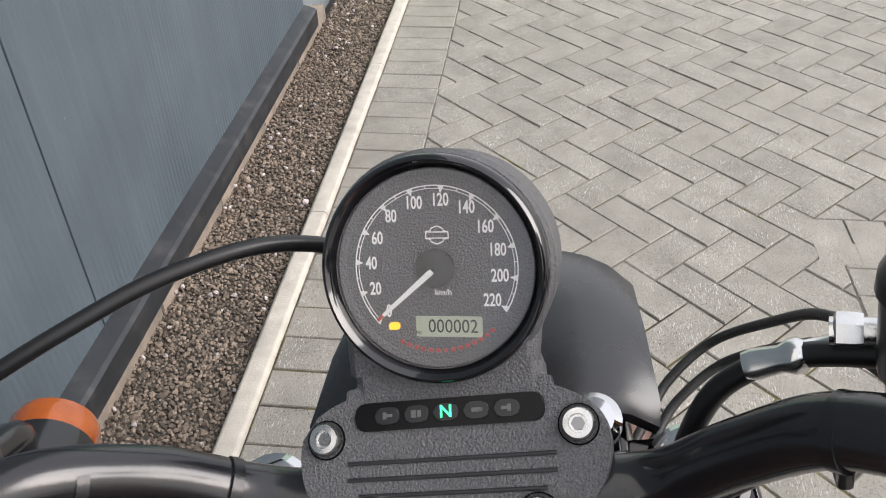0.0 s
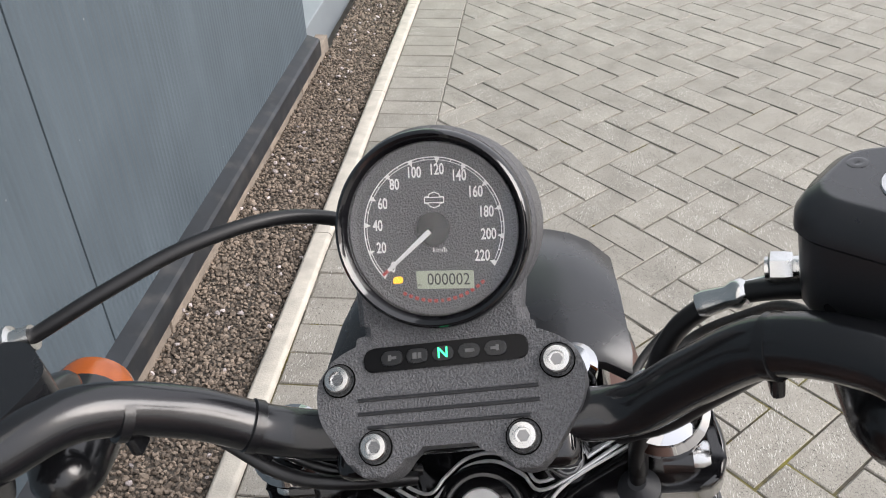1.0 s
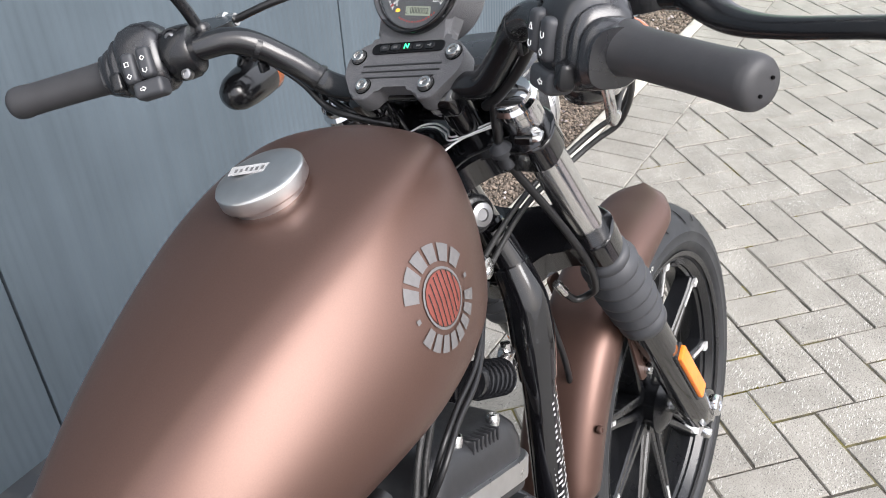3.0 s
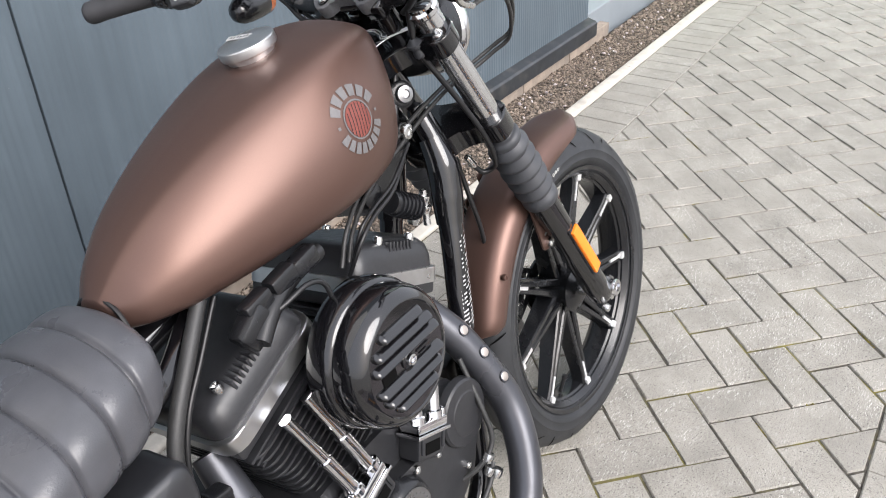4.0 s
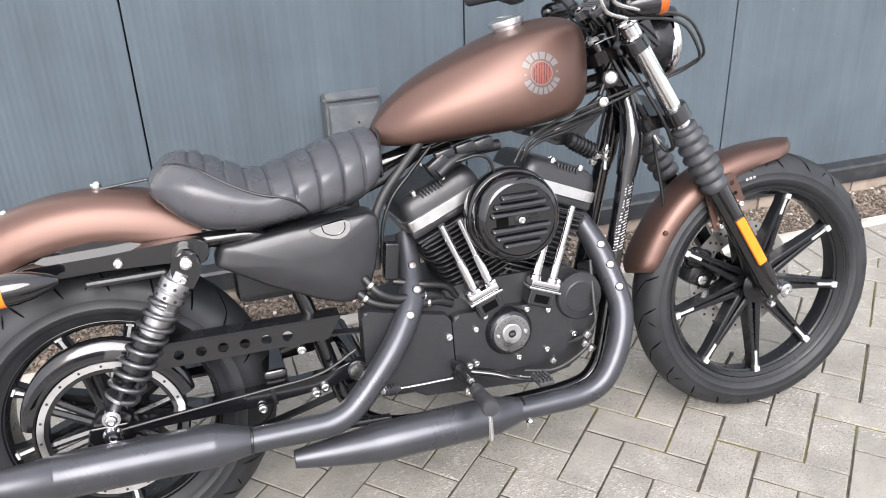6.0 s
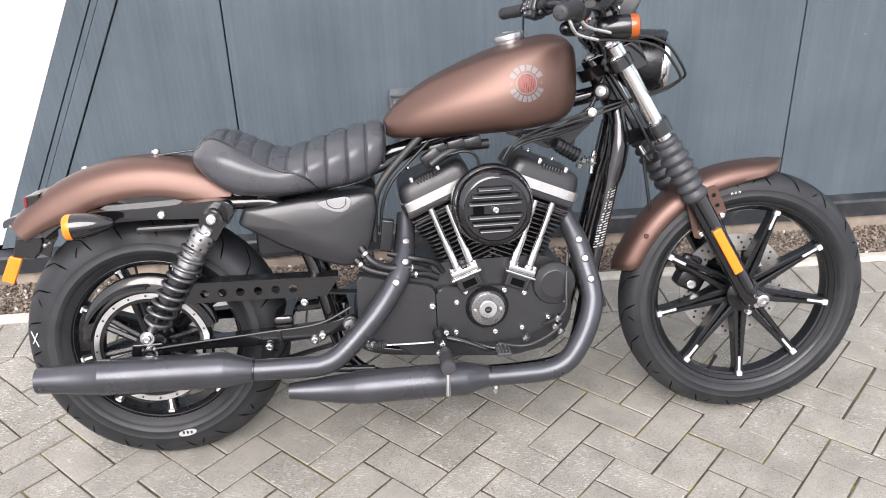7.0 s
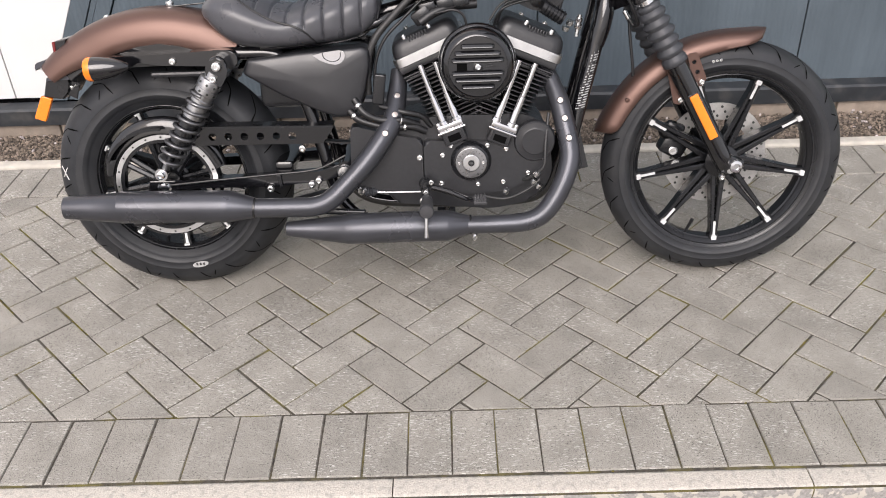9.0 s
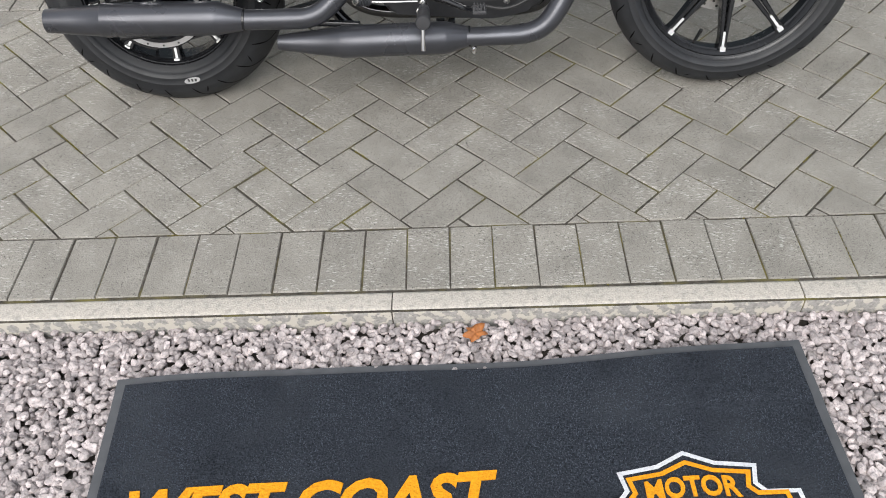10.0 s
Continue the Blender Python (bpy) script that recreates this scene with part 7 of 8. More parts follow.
part("neck", b, M_WRINKLE, gmount, angle=30)
b = bmesh.new()
lathe(b, [(0.0400, -0.062), (0.0500, -0.056), (0.0545, -0.046), (0.0550, -0.006), (0.0530, -0.003), (0.050, -0.003)], GO, GN, 56)
gauge = part("speedometer", b, M_WRINKLE, bike, "round black speedometer in a wrinkle-finish housing", angle=40)
b = bmesh.new()
lathe(b, [(0.0515, -0.006), (0.0528, -0.002), (0.0528, 0.003), (0.0515, 0.0060), (0.0500, 0.0068), (0.0485, 0.0055), (0.0475, 0.0045), (0.0462, 0.0015), (0.0455, -0.001)], GO, GN, 72, False)
part("bezel", b, M_GLOSS, gauge, "gloss black bezel", angle=60)
b = bmesh.new()
lathe(b, [(0.0462, -0.002), (0.0425, -0.0030), (0.0420, -0.0034)], GO, GN, 64, False)
part("face_rim", b, M_WRINKLE, gauge)
b = bmesh.new()
lathe(b, [(0.0460, -0.006), (0.0425, -0.0036), (0, -0.0036)], GO, GN, 64)
part("face", b, M_FACE, gauge, "black dial face")
b = bmesh.new()
lathe(b, [(0.0256, -0.0040), (0.0256, -0.0032), (0, -0.0032)], GO, GN, 64)
part("face_centre", b, M_FACE2, gauge)
b = bmesh.new()
lathe(b, [(0.0250, -0.0031), (0.0256, -0.0028), (0.0262, -0.0031)], GO, GN, 64, False)
part("centre_ring", b, M_GREYPRINT, gauge)
FACE = GO - GN * 0.0031


def on_face(r, deg, lift=0.0):
    a = radians(deg)
    return FACE + GX * (r * math.cos(a)) + GY * (r * math.sin(a)) + GN * lift


def face_arc(b, r0, r1, a0, a1, n=60, lift=0.0):
    rings = []
    for i in range(n + 1):
        a = a0 + (a1 - a0) * i / n
        rings.append([on_face(r, a, h) for r, h in ((r0, lift - 0.0002), (r1, lift - 0.0002), (r1, lift + 0.0004), (r0, lift + 0.0004))])
    ring_skin(b, rings)


A0, AS = 221.5, -22.85
b = bmesh.new()
face_arc(b, 0.0378, 0.0383, A0, A0 + AS * 11)
face_arc(b, 0.0365, 0.0368, A0, A0 + AS * 11)
for k in range(23):
    a = A0 + AS * k / 2
    if k % 2 == 0:
        vs = [b.verts.new(on_face(r, a + da)) for r, da in ((0.0383, 2.4), (0.0383, -2.4), (0.0345, 0))]
        top = [b.verts.new(v.co + GN * 0.0004) for v in vs]
        b.faces.new(top)
        for i in range(3):
            b.faces.new((vs[i], vs[(i + 1) % 3], top[(i + 1) % 3], top[i]))
    else:
        face_arc(b, 0.0365, 0.0383, a - 0.3, a + 0.3, 1)
part("scale", b, M_WHITE, gauge, "white speed scale", smooth=False)
for k in range(12):
    b = bmesh.new()
    a = A0 + AS * k
    r = 0.0306 if k < 4 else (0.0314 if k < 8 else 0.0300)
    m = axes_matrix(on_face(r, a, 0.0002), GX, GY) @ Matrix.Diagonal((0.74, 1.12, 1, 1))
    text_mesh(b, str(20 * k), m, 0.0074, 0.0001, bold=0.00014)
    part("numeral", b, M_WHITE, gauge, smooth=False)
b = bmesh.new()
text_mesh(b, "km/h", axes_matrix(FACE + GX * 0.0034 - GY * 0.0112 + GN * 0.0005, GX, GY), 0.0040, 0.0001)
part("unit_text", b, M_WHITE, gauge, smooth=False)
b = bmesh.new()
LC = FACE + GX * 0.0055 - GY * 0.0272
plate(b, round_poly([(-0.0156, -0.0048), (0.0156, -0.0048), (0.0156, 0.0048), (-0.0156, 0.0048)], 0.001, 2), LC + GN * 0.0006, GX, GY, 0.001)
lamp = bmesh.new()
plate(lamp, round_poly([(-0.0027, -0.0018), (0.0018, -0.0018), (0.0027, -0.0008), (0.0027, 0.0012), (0.0012, 0.0020), (-0.0018, 0.0016), (-0.0027, 0.0008)], 0.0006, 2), on_face(0.0340, 233, 0.0004), GX, GY, 0.0004)
part("engine_lamp", lamp, M_AMBERLIT, gauge, "amber lit engine warning lamp", smooth=False)
lcd = part("odometer_display", b, M_LCD, gauge, "pale green odometer display", smooth=False)
b = bmesh.new()
text_mesh(b, "000002", axes_matrix(LC + GX * 0.002 + GN * 0.0008, GX, GY) @ Matrix.Diagonal((1.05, 1.2, 1, 1)), 0.0075, 0.0001)
text_mesh(b, "MI", axes_matrix(LC - GX * 0.0143 - GY * 0.003 + GN * 0.0008, GX, GY), 0.0027, 0.0001)
part("odometer_digits", b, M_LCDINK, lcd, smooth=False)
b = bmesh.new()
for k in range(14):
    a = -116 + 68 * k / 13
    r = 0.0385
    o = on_face(r, a, 0.0003)
    tdir = GX * math.cos(radians(a + 90)) + GY * math.sin(radians(a + 90))
    rdir = tdir.cross(GN) * -1
    ww = 0.0010 if k != 6 else 0.0006
    plate(b, [(-ww, -0.0009), (ww, -0.0009), (ww, 0.0009), (-ww, 0.0009)], o, tdir, GN.cross(tdir), 0.0002)
part("maker_mark", b, M_REDPRINT, gauge, "row of small plain red bars", smooth=False)
b = bmesh.new()
crest = [(-0.0052, 0.0016), (-0.0030, 0.0019), (-0.0028, 0.0030), (0, 0.0042), (0.0028, 0.0030), (0.0030, 0.0019), (0.0052, 0.0016), (0.0052, -0.0016), (0.0030, -0.0019), (0.0028, -0.0030), (0, -0.0042), (-0.0028, -0.0030), (-0.0030, -0.0019), (-0.0052, -0.0016)]
CO = FACE + GX * 0.0012 + GY * 0.0153 + GN * 0.0005
sweep(b, [CO + GX * x + GY * y for x, y in crest + crest[:1]], 0.00032, 5)
sweep(b, [CO - GX * 0.005 + GY * 0.0014, CO + GX * 0.005 + GY * 0.0014], 0.00028, 5)
sweep(b, [CO - GX * 0.005 - GY * 0.0014, CO + GX * 0.005 - GY * 0.0014], 0.00028, 5)
part("dial_crest", b, M_WHITE, gauge, "plain white crest outline", smooth=False)
b = bmesh.new()
for x, y, w2, h2 in ((-0.0205, -0.0255, 0.0042, 0.003), (0.0265, -0.0215, 0.005, 0.004), (-0.006, -0.0160, 0.004, 0.0025), (0.0, -0.0160, 0.0018, 0.003), (0.0115, -0.0145, 0.0045, 0.0028), (0.0105, 0.002, 0.003, 0.003)):
    for dx, dy, ww, hh in ((0, h2 / 2, w2, 0.0004), (0, -h2 / 2, w2, 0.0004), (-w2 / 2, 0, 0.0004, h2), (w2 / 2, 0, 0.0004, h2)):
        plate(b, [(-ww / 2, -hh / 2), (ww / 2, -hh / 2), (ww / 2, hh / 2), (-ww / 2, hh / 2)], FACE + GX * (x + dx) + GY * (y + dy) + GN * 0.0004, GX, GY, 0.0002)
part("unlit_symbol", b, M_GREYPRINT, gauge, smooth=False)
b = bmesh.new()
lathe(b, [(0.0090, 0.0), (0.0090, 0.0022), (0.0080, 0.0030), (0, 0.0031)], FACE, GN, 32)
part("needle_hub", b, M_SATIN, gauge)
b = bmesh.new()
nd = GX * math.cos(radians(A0 - 0.5)) + GY * math.sin(radians(A0 - 0.5))
ns = GN.cross(nd)
rings = []
for r, hw in ((0.0015, 0.0012), (0.003, 0.0014), (0.033, 0.00085)):
    c0 = FACE + nd * r + GN * 0.0036
    rings.append([c0 + ns * hw, c0 - ns * hw, c0 - ns * hw - GN * 0.0008, c0 + ns * hw - GN * 0.0008])
ring_skin(b, rings)
needle = part("needle", b, M_WHITE, gauge, "white needle with a red tip", smooth=False)
b = bmesh.new()
rings = []
for r, hw in ((0.033, 0.00085), (0.0368, 0.0007)):
    c0 = FACE + nd * r + GN * 0.0036
    rings.append([c0 + ns * hw, c0 - ns * hw, c0 - ns * hw - GN * 0.0008, c0 + ns * hw - GN * 0.0008])
ring_skin(b, rings)
part("needle_tip", b, M_REDPRINT, needle, smooth=False)
b = bmesh.new()
lathe(b, [(0.0460, 0.0012), (0.0460, 0.0020), (0.030, 0.0024), (0.001, 0.0026), (0.001, 0.0018), (0.030, 0.0016)], GO, GN, 48, False, loop=True)
gl = part("gauge_glass", b, M_GLASS, gauge, "clear gauge glass")
gl.visible_shadow = False
for ob in (gauge, *gauge.children_recursive):
    ob.data.transform(Matrix.Translation(GO) @ Matrix.Scale(GS, 4) @ Matrix.Translation(-GO))

# handlebar
BAR = [V(1.150, 0, 1.008), V(1.150, 0.062, 1.008), V(1.149, 0.098, 1.017), V(1.137, 0.130, 1.047), V(1.110, 0.162, 1.078), V(1.080, 0.196, 1.081), V(1.040, 0.270, 1.073), V(0.990, 0.376, 1.064)]
BAR_R = [V(1.150, 0, 1.008), V(1.150, 0.060, 1.008), V(1.148, 0.090, 1.012), V(1.139, 0.118, 1.038), V(1.122, 0.148, 1.068), V(1.098, 0.180, 1.080), V(1.066, 0.220, 1.074), V(0.989, 0.364, 1.061)]
bar_pts = [V(p.x, -p.y, p.z) for p in BAR_R[::-1]] + BAR[1:]
b = bmesh.new()
tube(b, bar_pts, 0.0134, 24, 8)
hbar = part("handlebar", b, M_BAR, bike, "satin black low handlebar", angle=60)
for s in (-1, 1):
    b = bmesh.new()
    cyl(b, V(1.186, s * 0.046, 0.929), V(1.152, s * 0.046, 1.000), 0.0165, seg=24)
    box(b, V(1.150, s * 0.046, 1.002), (0.042, 0.034, 0.030), Euler((0, radians(-35), 0)).to_matrix(), 0.008, 3)
    part("riser", b, M_GLOSS, hbar)


def bar_at(v, s=1):
    """Centre and direction of the bar at distance v from the middle, drawn on the left side."""
    bar = BAR if s > 0 else BAR_R
    for p, q in zip(bar[:-1], bar[1:]):
        if v <= q.y:
            f = (v - p.y) / (q.y - p.y)
            return p + (q - p) * f, (q - p).normalized()
    return bar[-1], (bar[-1] - bar[-2]).normalized()


def side(p, s):
    return V(p.x, s * p.y, p.z)


for s in (-1, 1):
    rt = s < 0
    p0, d0 = bar_at(0.284 if rt else 0.286, s)
    pe = (BAR_R if rt else BAR)[-1]
    a, e = side(p0, s), side(pe, s)
    d = (e - a).normalized()
    L = (e - a).length
    b = bmesh.new()
    lathe(b, [(0.0160, -0.020), (0.0195, -0.018), (0.0198, -0.012), (0.0178, -0.007), (0.0168, 0.01), (0.0164, L * 0.5), (0.0164, L - 0.022), (0.0168, L - 0.010), (0.0174, L - 0.003), (0.0173, L + 0.003), (0.0163, L + 0.0075), (0.0140, L + 0.0105), (0.008, L + 0.0115), (0, L + 0.0115)], a, d, 32)
    grip = part("grip", b, M_GRIP, hbar, "dark grey rubber grip", angle=50)
    b = bmesh.new()
    x, y = frame_axes(d)
    for q in (x * 0.006 + y * 0.003, -x * 0.004 - y * 0.005):
        cyl(b, a + d * (L + 0.0115) + q, a + d * (L + 0.0128) + q, 0.0012, seg=8)
    part("grip_dimple", b, M_HOLLOWSHADE, grip)
    # switch housing
    p1, d1 = bar_at(0.2190 if rt else 0.221, s)
    c1, dd = side(p1, s), side(d1, s)
    rear = V(-0.94, 0, 0.10 if rt else 0.34)
    lift = -0.017 if rt else -0.004
    rear = (rear - dd * rear.dot(dd)).normalized()
    low = dd.cross(rear) * (1 if rt else -1)
    if low.z > 0:
        low = -low
    b = bmesh.new()
    rings = []
    for h, r1, r2, off in ((-0.004, 0.020, 0.022, -0.002), (-0.001, 0.026, 0.030, -0.003), (0.006, 0.0295, 0.035, -0.004), (0.022, 0.0310, 0.0372, -0.004), (0.036, 0.0300, 0.0355, -0.003), (0.0410, 0.0280, 0.0325, -0.002), (0.0425, 0.0255, 0.0295, -0.002), (0.0450, 0.0252, 0.0288, -0.002), (0.0470, 0.0260, 0.0296, -0.002), (0.0505, 0.0250, 0.0278, -0.001), (0.0520, 0.0230, 0.0250, 0), (0.0545, 0.0228, 0.0246, 0), (0.0565, 0.0234, 0.0250, 0), (0.0605, 0.0220, 0.0230, 0), (0.0625, 0.0205, 0.0210, 0), (0.066, 0.0205, 0.0210, 0)):
        ring = []
        for i in range(28):
            t = 2 * math.pi * i / 28
            cx_, sx_ = math.cos(t), math.sin(t)
            k = 0.75
            ring.append(c1 + dd * h + rear * (r1 * math.copysign(abs(cx_) ** k, cx_)) + low * (r2 * math.copysign(abs(sx_) ** k, sx_) + off))
        rings.append(ring)
    ring_skin(b, rings)
    sw = part("switch_housing", b, M_HOUSING, hbar, "satin black switch housing", angle=50)
    for k, (h, lo) in enumerate(((0.010, 0.010 + lift), (0.0275, 0.012 + lift))):
        b = bmesh.new()
        m = Matrix((dd, rear, low)).transposed()
        box(b, c1 + dd * h + rear * 0.0290 + low * lo, (0.0142, 0.015, 0.031), m, 0.0048, 4)
        btn = part("switch_button", b, M_BOOT, sw, "grey-black rocker button")
        b = bmesh.new()
        cc = c1 + dd * h + rear * 0.0368 + low * lo
        ex = dd if rt else -dd
        ey = -low
        if ex.cross(ey).dot(rear) < 0:
            ex = -ex
        for yy, kind in ((0.0035, (k + (0 if rt else 2)) % 4), (-0.0085, (k + 1) % 4)):
            o = cc + ey * yy
            pts = {0: [(-0.0022, -0.002), (0.0022, -0.002), (0, 0.0024), (-0.0022, -0.002)], 1: [(-0.002, 0.002), (-0.0022, -0.001), (0, -0.0024), (0.0022, -0.001), (0.002, 0.002)], 2: [(-0.0024, 0), (0, 0.0024), (0.0024, 0), (0, -0.0024), (-0.0024, 0)], 3: [(-0.002, -0.002), (0.002, -0.002), (0.002, 0.002), (-0.002, 0.002), (-0.002, -0.002)]}[kind]
            sweep(b, [o + ex * px_ + ey * py_ for px_, py_ in pts], 0.00045, 5)
        part("button_symbol", b, M_WHITE, btn, smooth=False)
    b = bmesh.new()
    box(b, c1 + dd * (0.022 if rt else 0.014) + rear * 0.023 + low * (0.0250 if rt else 0.0310), (0.032, 0.022, 0.018), m, 0.005, 3)
    turn = part("turn_button", b, M_BOOT, sw)
    b = bmesh.new()
    o = c1 + dd * (0.026 if rt else 0.018) + rear * 0.0344 + low * (0.0250 if rt else 0.0310)
    sweep(b, [o + dd * x_ + low * y_ for x_, y_ in ((-0.003, 0), (0, 0.0022), (0, 0.001), (0.003, 0.001), (0.003, -0.001), (0, -0.001), (0, -0.0022), (-0.003, 0))], 0.0004, 5)
    part("button_symbol", b, M_WHITE, turn, smooth=False)
    b = bmesh.new()
    box(b, c1 + dd * 0.046 + rear * 0.026 + low * 0.016, (0.013, 0.013, 0.020), m, 0.004, 3)
    part("housing_lug", b, M_SATIN, sw)
    # clamp with its bolt, inboard of the switches
    p2, d2 = bar_at(0.207 if rt else 0.206, s)
    c2, dd2 = side(p2, s), side(d2, s)
    b = bmesh.new()
    if rt:
        lathe(b, [(0.0150, -0.012), (0.0215, -0.010), (0.0225, 0.0), (0.0215, 0.010), (0.0150, 0.012)], c2, dd2, 28)
    else:
        lathe(b, [(0.0150, -0.016), (0.0235, -0.0145), (0.0268, -0.009), (0.0276, 0.0), (0.0268, 0.009), (0.0245, 0.013), (0.0180, 0.014)], c2, dd2, 32)
    part("perch_clamp", b, M_SATIN, hbar)
    up = rear * 0.35 - low * 0.93 if rt else rear * 0.86 - low * 0.5
    b = bmesh.new()
    lathe(b, [(0.0125, -0.016), (0.0112, 0.000), (0.0100, 0.0016), (0.0086, 0.0014), (0.0078, -0.002), (0.005, -0.003)], c2 + up * 0.0225, up if rt else rear, 24)
    lug = part("clamp_lug", b, M_SATIN, hbar)
    b = bmesh.new()
    lathe(b, [(0.0066, -0.004), (0.0066, 0.0025), (0.0050, 0.0050), (0.0026, 0.0056), (0.0022, 0.0040), (0, 0.0040)], c2 + up * 0.0222, up if rt else rear, 20)
    part("clamp_bolt", b, M_DARKALU, lug)
    if not rt:
        b = bmesh.new()
        bolt(b, c2 + low * 0.025 + rear * 0.012 - dd2 * 0.004, rear, 0.0058, 0.006)
        part("clamp_bolt", b, M_DARKALU, hbar)
    # lever and its perch
    b = bmesh.new()
    pv = V(1.112, s * 0.284, 1.083) if rt else V(1.096, s * 0.238, 1.088)
    dx, dy, dz = (0.000, 0.0, -0.011) if rt else (0.002, -0.014, -0.008)
    pts = round_poly([(1.085 + dx, 0.200), (1.120 + dx, 0.190), (1.146 + dx, 0.215), (1.150 + dx, 0.245), (1.136 + dx, 0.280), (1.112 + dx, 0.286), (1.098 + dx, 0.270), (1.090 + dx, 0.235)], 0.010, 4)
    rings = [[V(x_, s * (y_ + dy), z_) for x_, y_ in pts] for z_ in (1.087 + dz, 1.090 + dz, 1.100 + dz, 1.103 + dz)]
    ring_skin(b, rings)
    part("lever_perch", b, M_SATIN, hbar, angle=50)
    b = bmesh.new()
    reach = [V(1.104, -0.302, 1.083), V(1.086, -0.328, 1.071), V(1.062, -0.364, 1.070), V(1.036, -0.424, 1.074), V(1.024, -0.460, 1.075)] if rt else [V(1.082, 0.276, 1.083), V(1.066, 0.306, 1.074), V(1.050, 0.352, 1.066), V(1.032, 0.408, 1.058), V(1.026, 0.428, 1.056)]
    tube(b, [pv + V(0.004, -s * 0.012, 0), pv + V(0.0, s * 0.010, 0), *reach], [0.0135, 0.0160, 0.0150, 0.0120, 0.0095, 0.0090, 0.0110], 16, 6, 0.72)
    part("brake_lever" if rt else "clutch_lever", b, M_SATIN, hbar, "satin black lever", angle=60)
    b = bmesh.new()
    lathe(b, [(0.0075, -0.001), (0.0078, 0.0008), (0.006, 0.0014), (0, 0.0014)], V(1.122 + dx, s * (0.262 + dy), 1.103 + dz), V(0, 0, 1), 18)
    part("pivot_pin", b, M_SATIN, hbar)
    # mirror
    b = bmesh.new()
    ms = V(0.006, -0.005, -0.003) if rt else V(-0.026, -0.040, -0.006)
    tube(b, [ms + p for p in (V(1.132, s * 0.246, 1.094), V(1.122, s * 0.246, 1.122), V(1.110, s * 0.246, 1.145), V(1.100, s * 0.252, 1.158), V(1.094, s * 0.268, 1.168), V(1.092, s * 0.295, 1.176))], 0.0062, 14, 6)
    lathe(b, [(0.010, -0.004), (0.010, 0.004), (0.0075, 0.007)], ms + V(1.132, s * 0.246, 1.100), V(0, 0, 1), 16)
    mir = part("mirror", b, M_SATIN, bike, "black stalk mirror")
    mc, mn = V(1.086, s * 0.338, 1.188 if rt else 1.190), V(-1, s * 0.10, 0.16).normalized()
    mx = V(0, 1, 0)
    mx = (mx - mn * mx.dot(mn)).normalized()
    my = mn.cross(mx)
    if my.z < 0:
        my = -my
    def oval(k, off):
        out = []
        for i in range(40):
            t = 2 * math.pi * i / 40
            ct, st_ = math.cos(t), math.sin(t)
            out.append(mc + mn * off + mx * (0.076 * k * math.copysign(abs(ct) ** 0.72, ct)) + my * (0.040 * k * math.copysign(abs(st_) ** 0.78, st_)))
        return out
    b = bmesh.new()
    ring_skin(b, [oval(k, o) for k, o in ((0.94, 0.0), (1.0, 0.0015), (1.02, -0.003), (0.98, -0.010), (0.80, -0.019), (0.45, -0.024))])
    part("mirror_shell", b, M_SATIN, mir, angle=50)
    b = bmesh.new()
    ring_skin(b, [oval(0.93, 0.0), oval(0.93, 0.0012)])
    part("mirror_glass", b, M_MIRROR, mir, "silver mirror glass", smooth=False)
    if rt:
        b = bmesh.new()
        ex = mx if mx.cross(my).dot(mn) > 0 else -mx
        text_mesh(b, "OBJECTS IN MIRROR ARE", axes_matrix(mc + mn * 0.0015 - my * 0.029, ex, my), 0.0046, 0.0001)
        part("mirror_text", b, M_FADED, mir, smooth=False)
    # front turn signal
    b = bmesh.new()
    so, sd, k = (V(1.150, -0.206, 1.023), V(1, -0.12, 0.03), 1.0) if rt else (V(1.158, 0.218, 1.018), V(1, 0.18, 0.05), 0.86)
    lathe(b, [(r_ * k, h_ * k) for r_, h_ in ((0.003, -0.052), (0.010, -0.0505), (0.018, -0.045), (0.0235, -0.033), (0.0265, -0.012), (0.0275, 0.014), (0.0275, 0.028), (0.026, 0.030))], so, sd, 32)
    tube(b, [so + V(0.0, 0, 0.02), so + V(0.0, -s * 0.01, 0.036), V(1.13, s * 0.20, 1.085 if rt else 1.070)], 0.009, 10)
    sig = part("front_turn_signal", b, M_BAR, bike, "satin black bullet turn signal")
    b = bmesh.new()
    lathe(b, [(r_ * k, h_ * k) for r_, h_ in ((0.0268, 0.028), (0.0275, 0.040), (0.025, 0.047), (0.014, 0.052), (0, 0.053))], so, sd, 36)
    part("lens", b, M_AMBERDK, sig, "amber lens")

# front brake master cylinder
MC = V(1.130, -0.205, -0.008)
mxa, mya = V(-0.655, -0.755, 0).normalized(), V(0.755, -0.655, 0).normalized()
b = bmesh.new()
rings = []
for z, kx, ky in ((1.076, 0.030, 0.020), (1.081, 0.037, 0.026), (1.088, 0.0395, 0.0285), (1.121, 0.0405, 0.0290), (1.1215, 0.0395, 0.0280), (1.1222, 0.0395, 0.0280), (1.1227, 0.0418, 0.0300), (1.1290, 0.0415, 0.0297), (1.135, 0.0385, 0.0268), (1.1380, 0.0345, 0.0228), (1.1388, 0.032, 0.0205)):
    pts = round_poly([(-kx, -ky), (kx * 0.75, -ky), (kx, -ky * 0.5), (kx, ky * 0.6), (kx * 0.7, ky), (-kx * 0.6, ky), (-kx, ky * 0.55)], 0.019, 6)
    rings.append([MC + mxa * x_ + mya * y_ + V(0, 0, z) for x_, y_ in pts])
ring_skin(b, rings)
mcyl = part("master_cylinder", b, M_HOUSING, bike, "satin black brake fluid reservoir", angle=35)
b = bmesh.new()
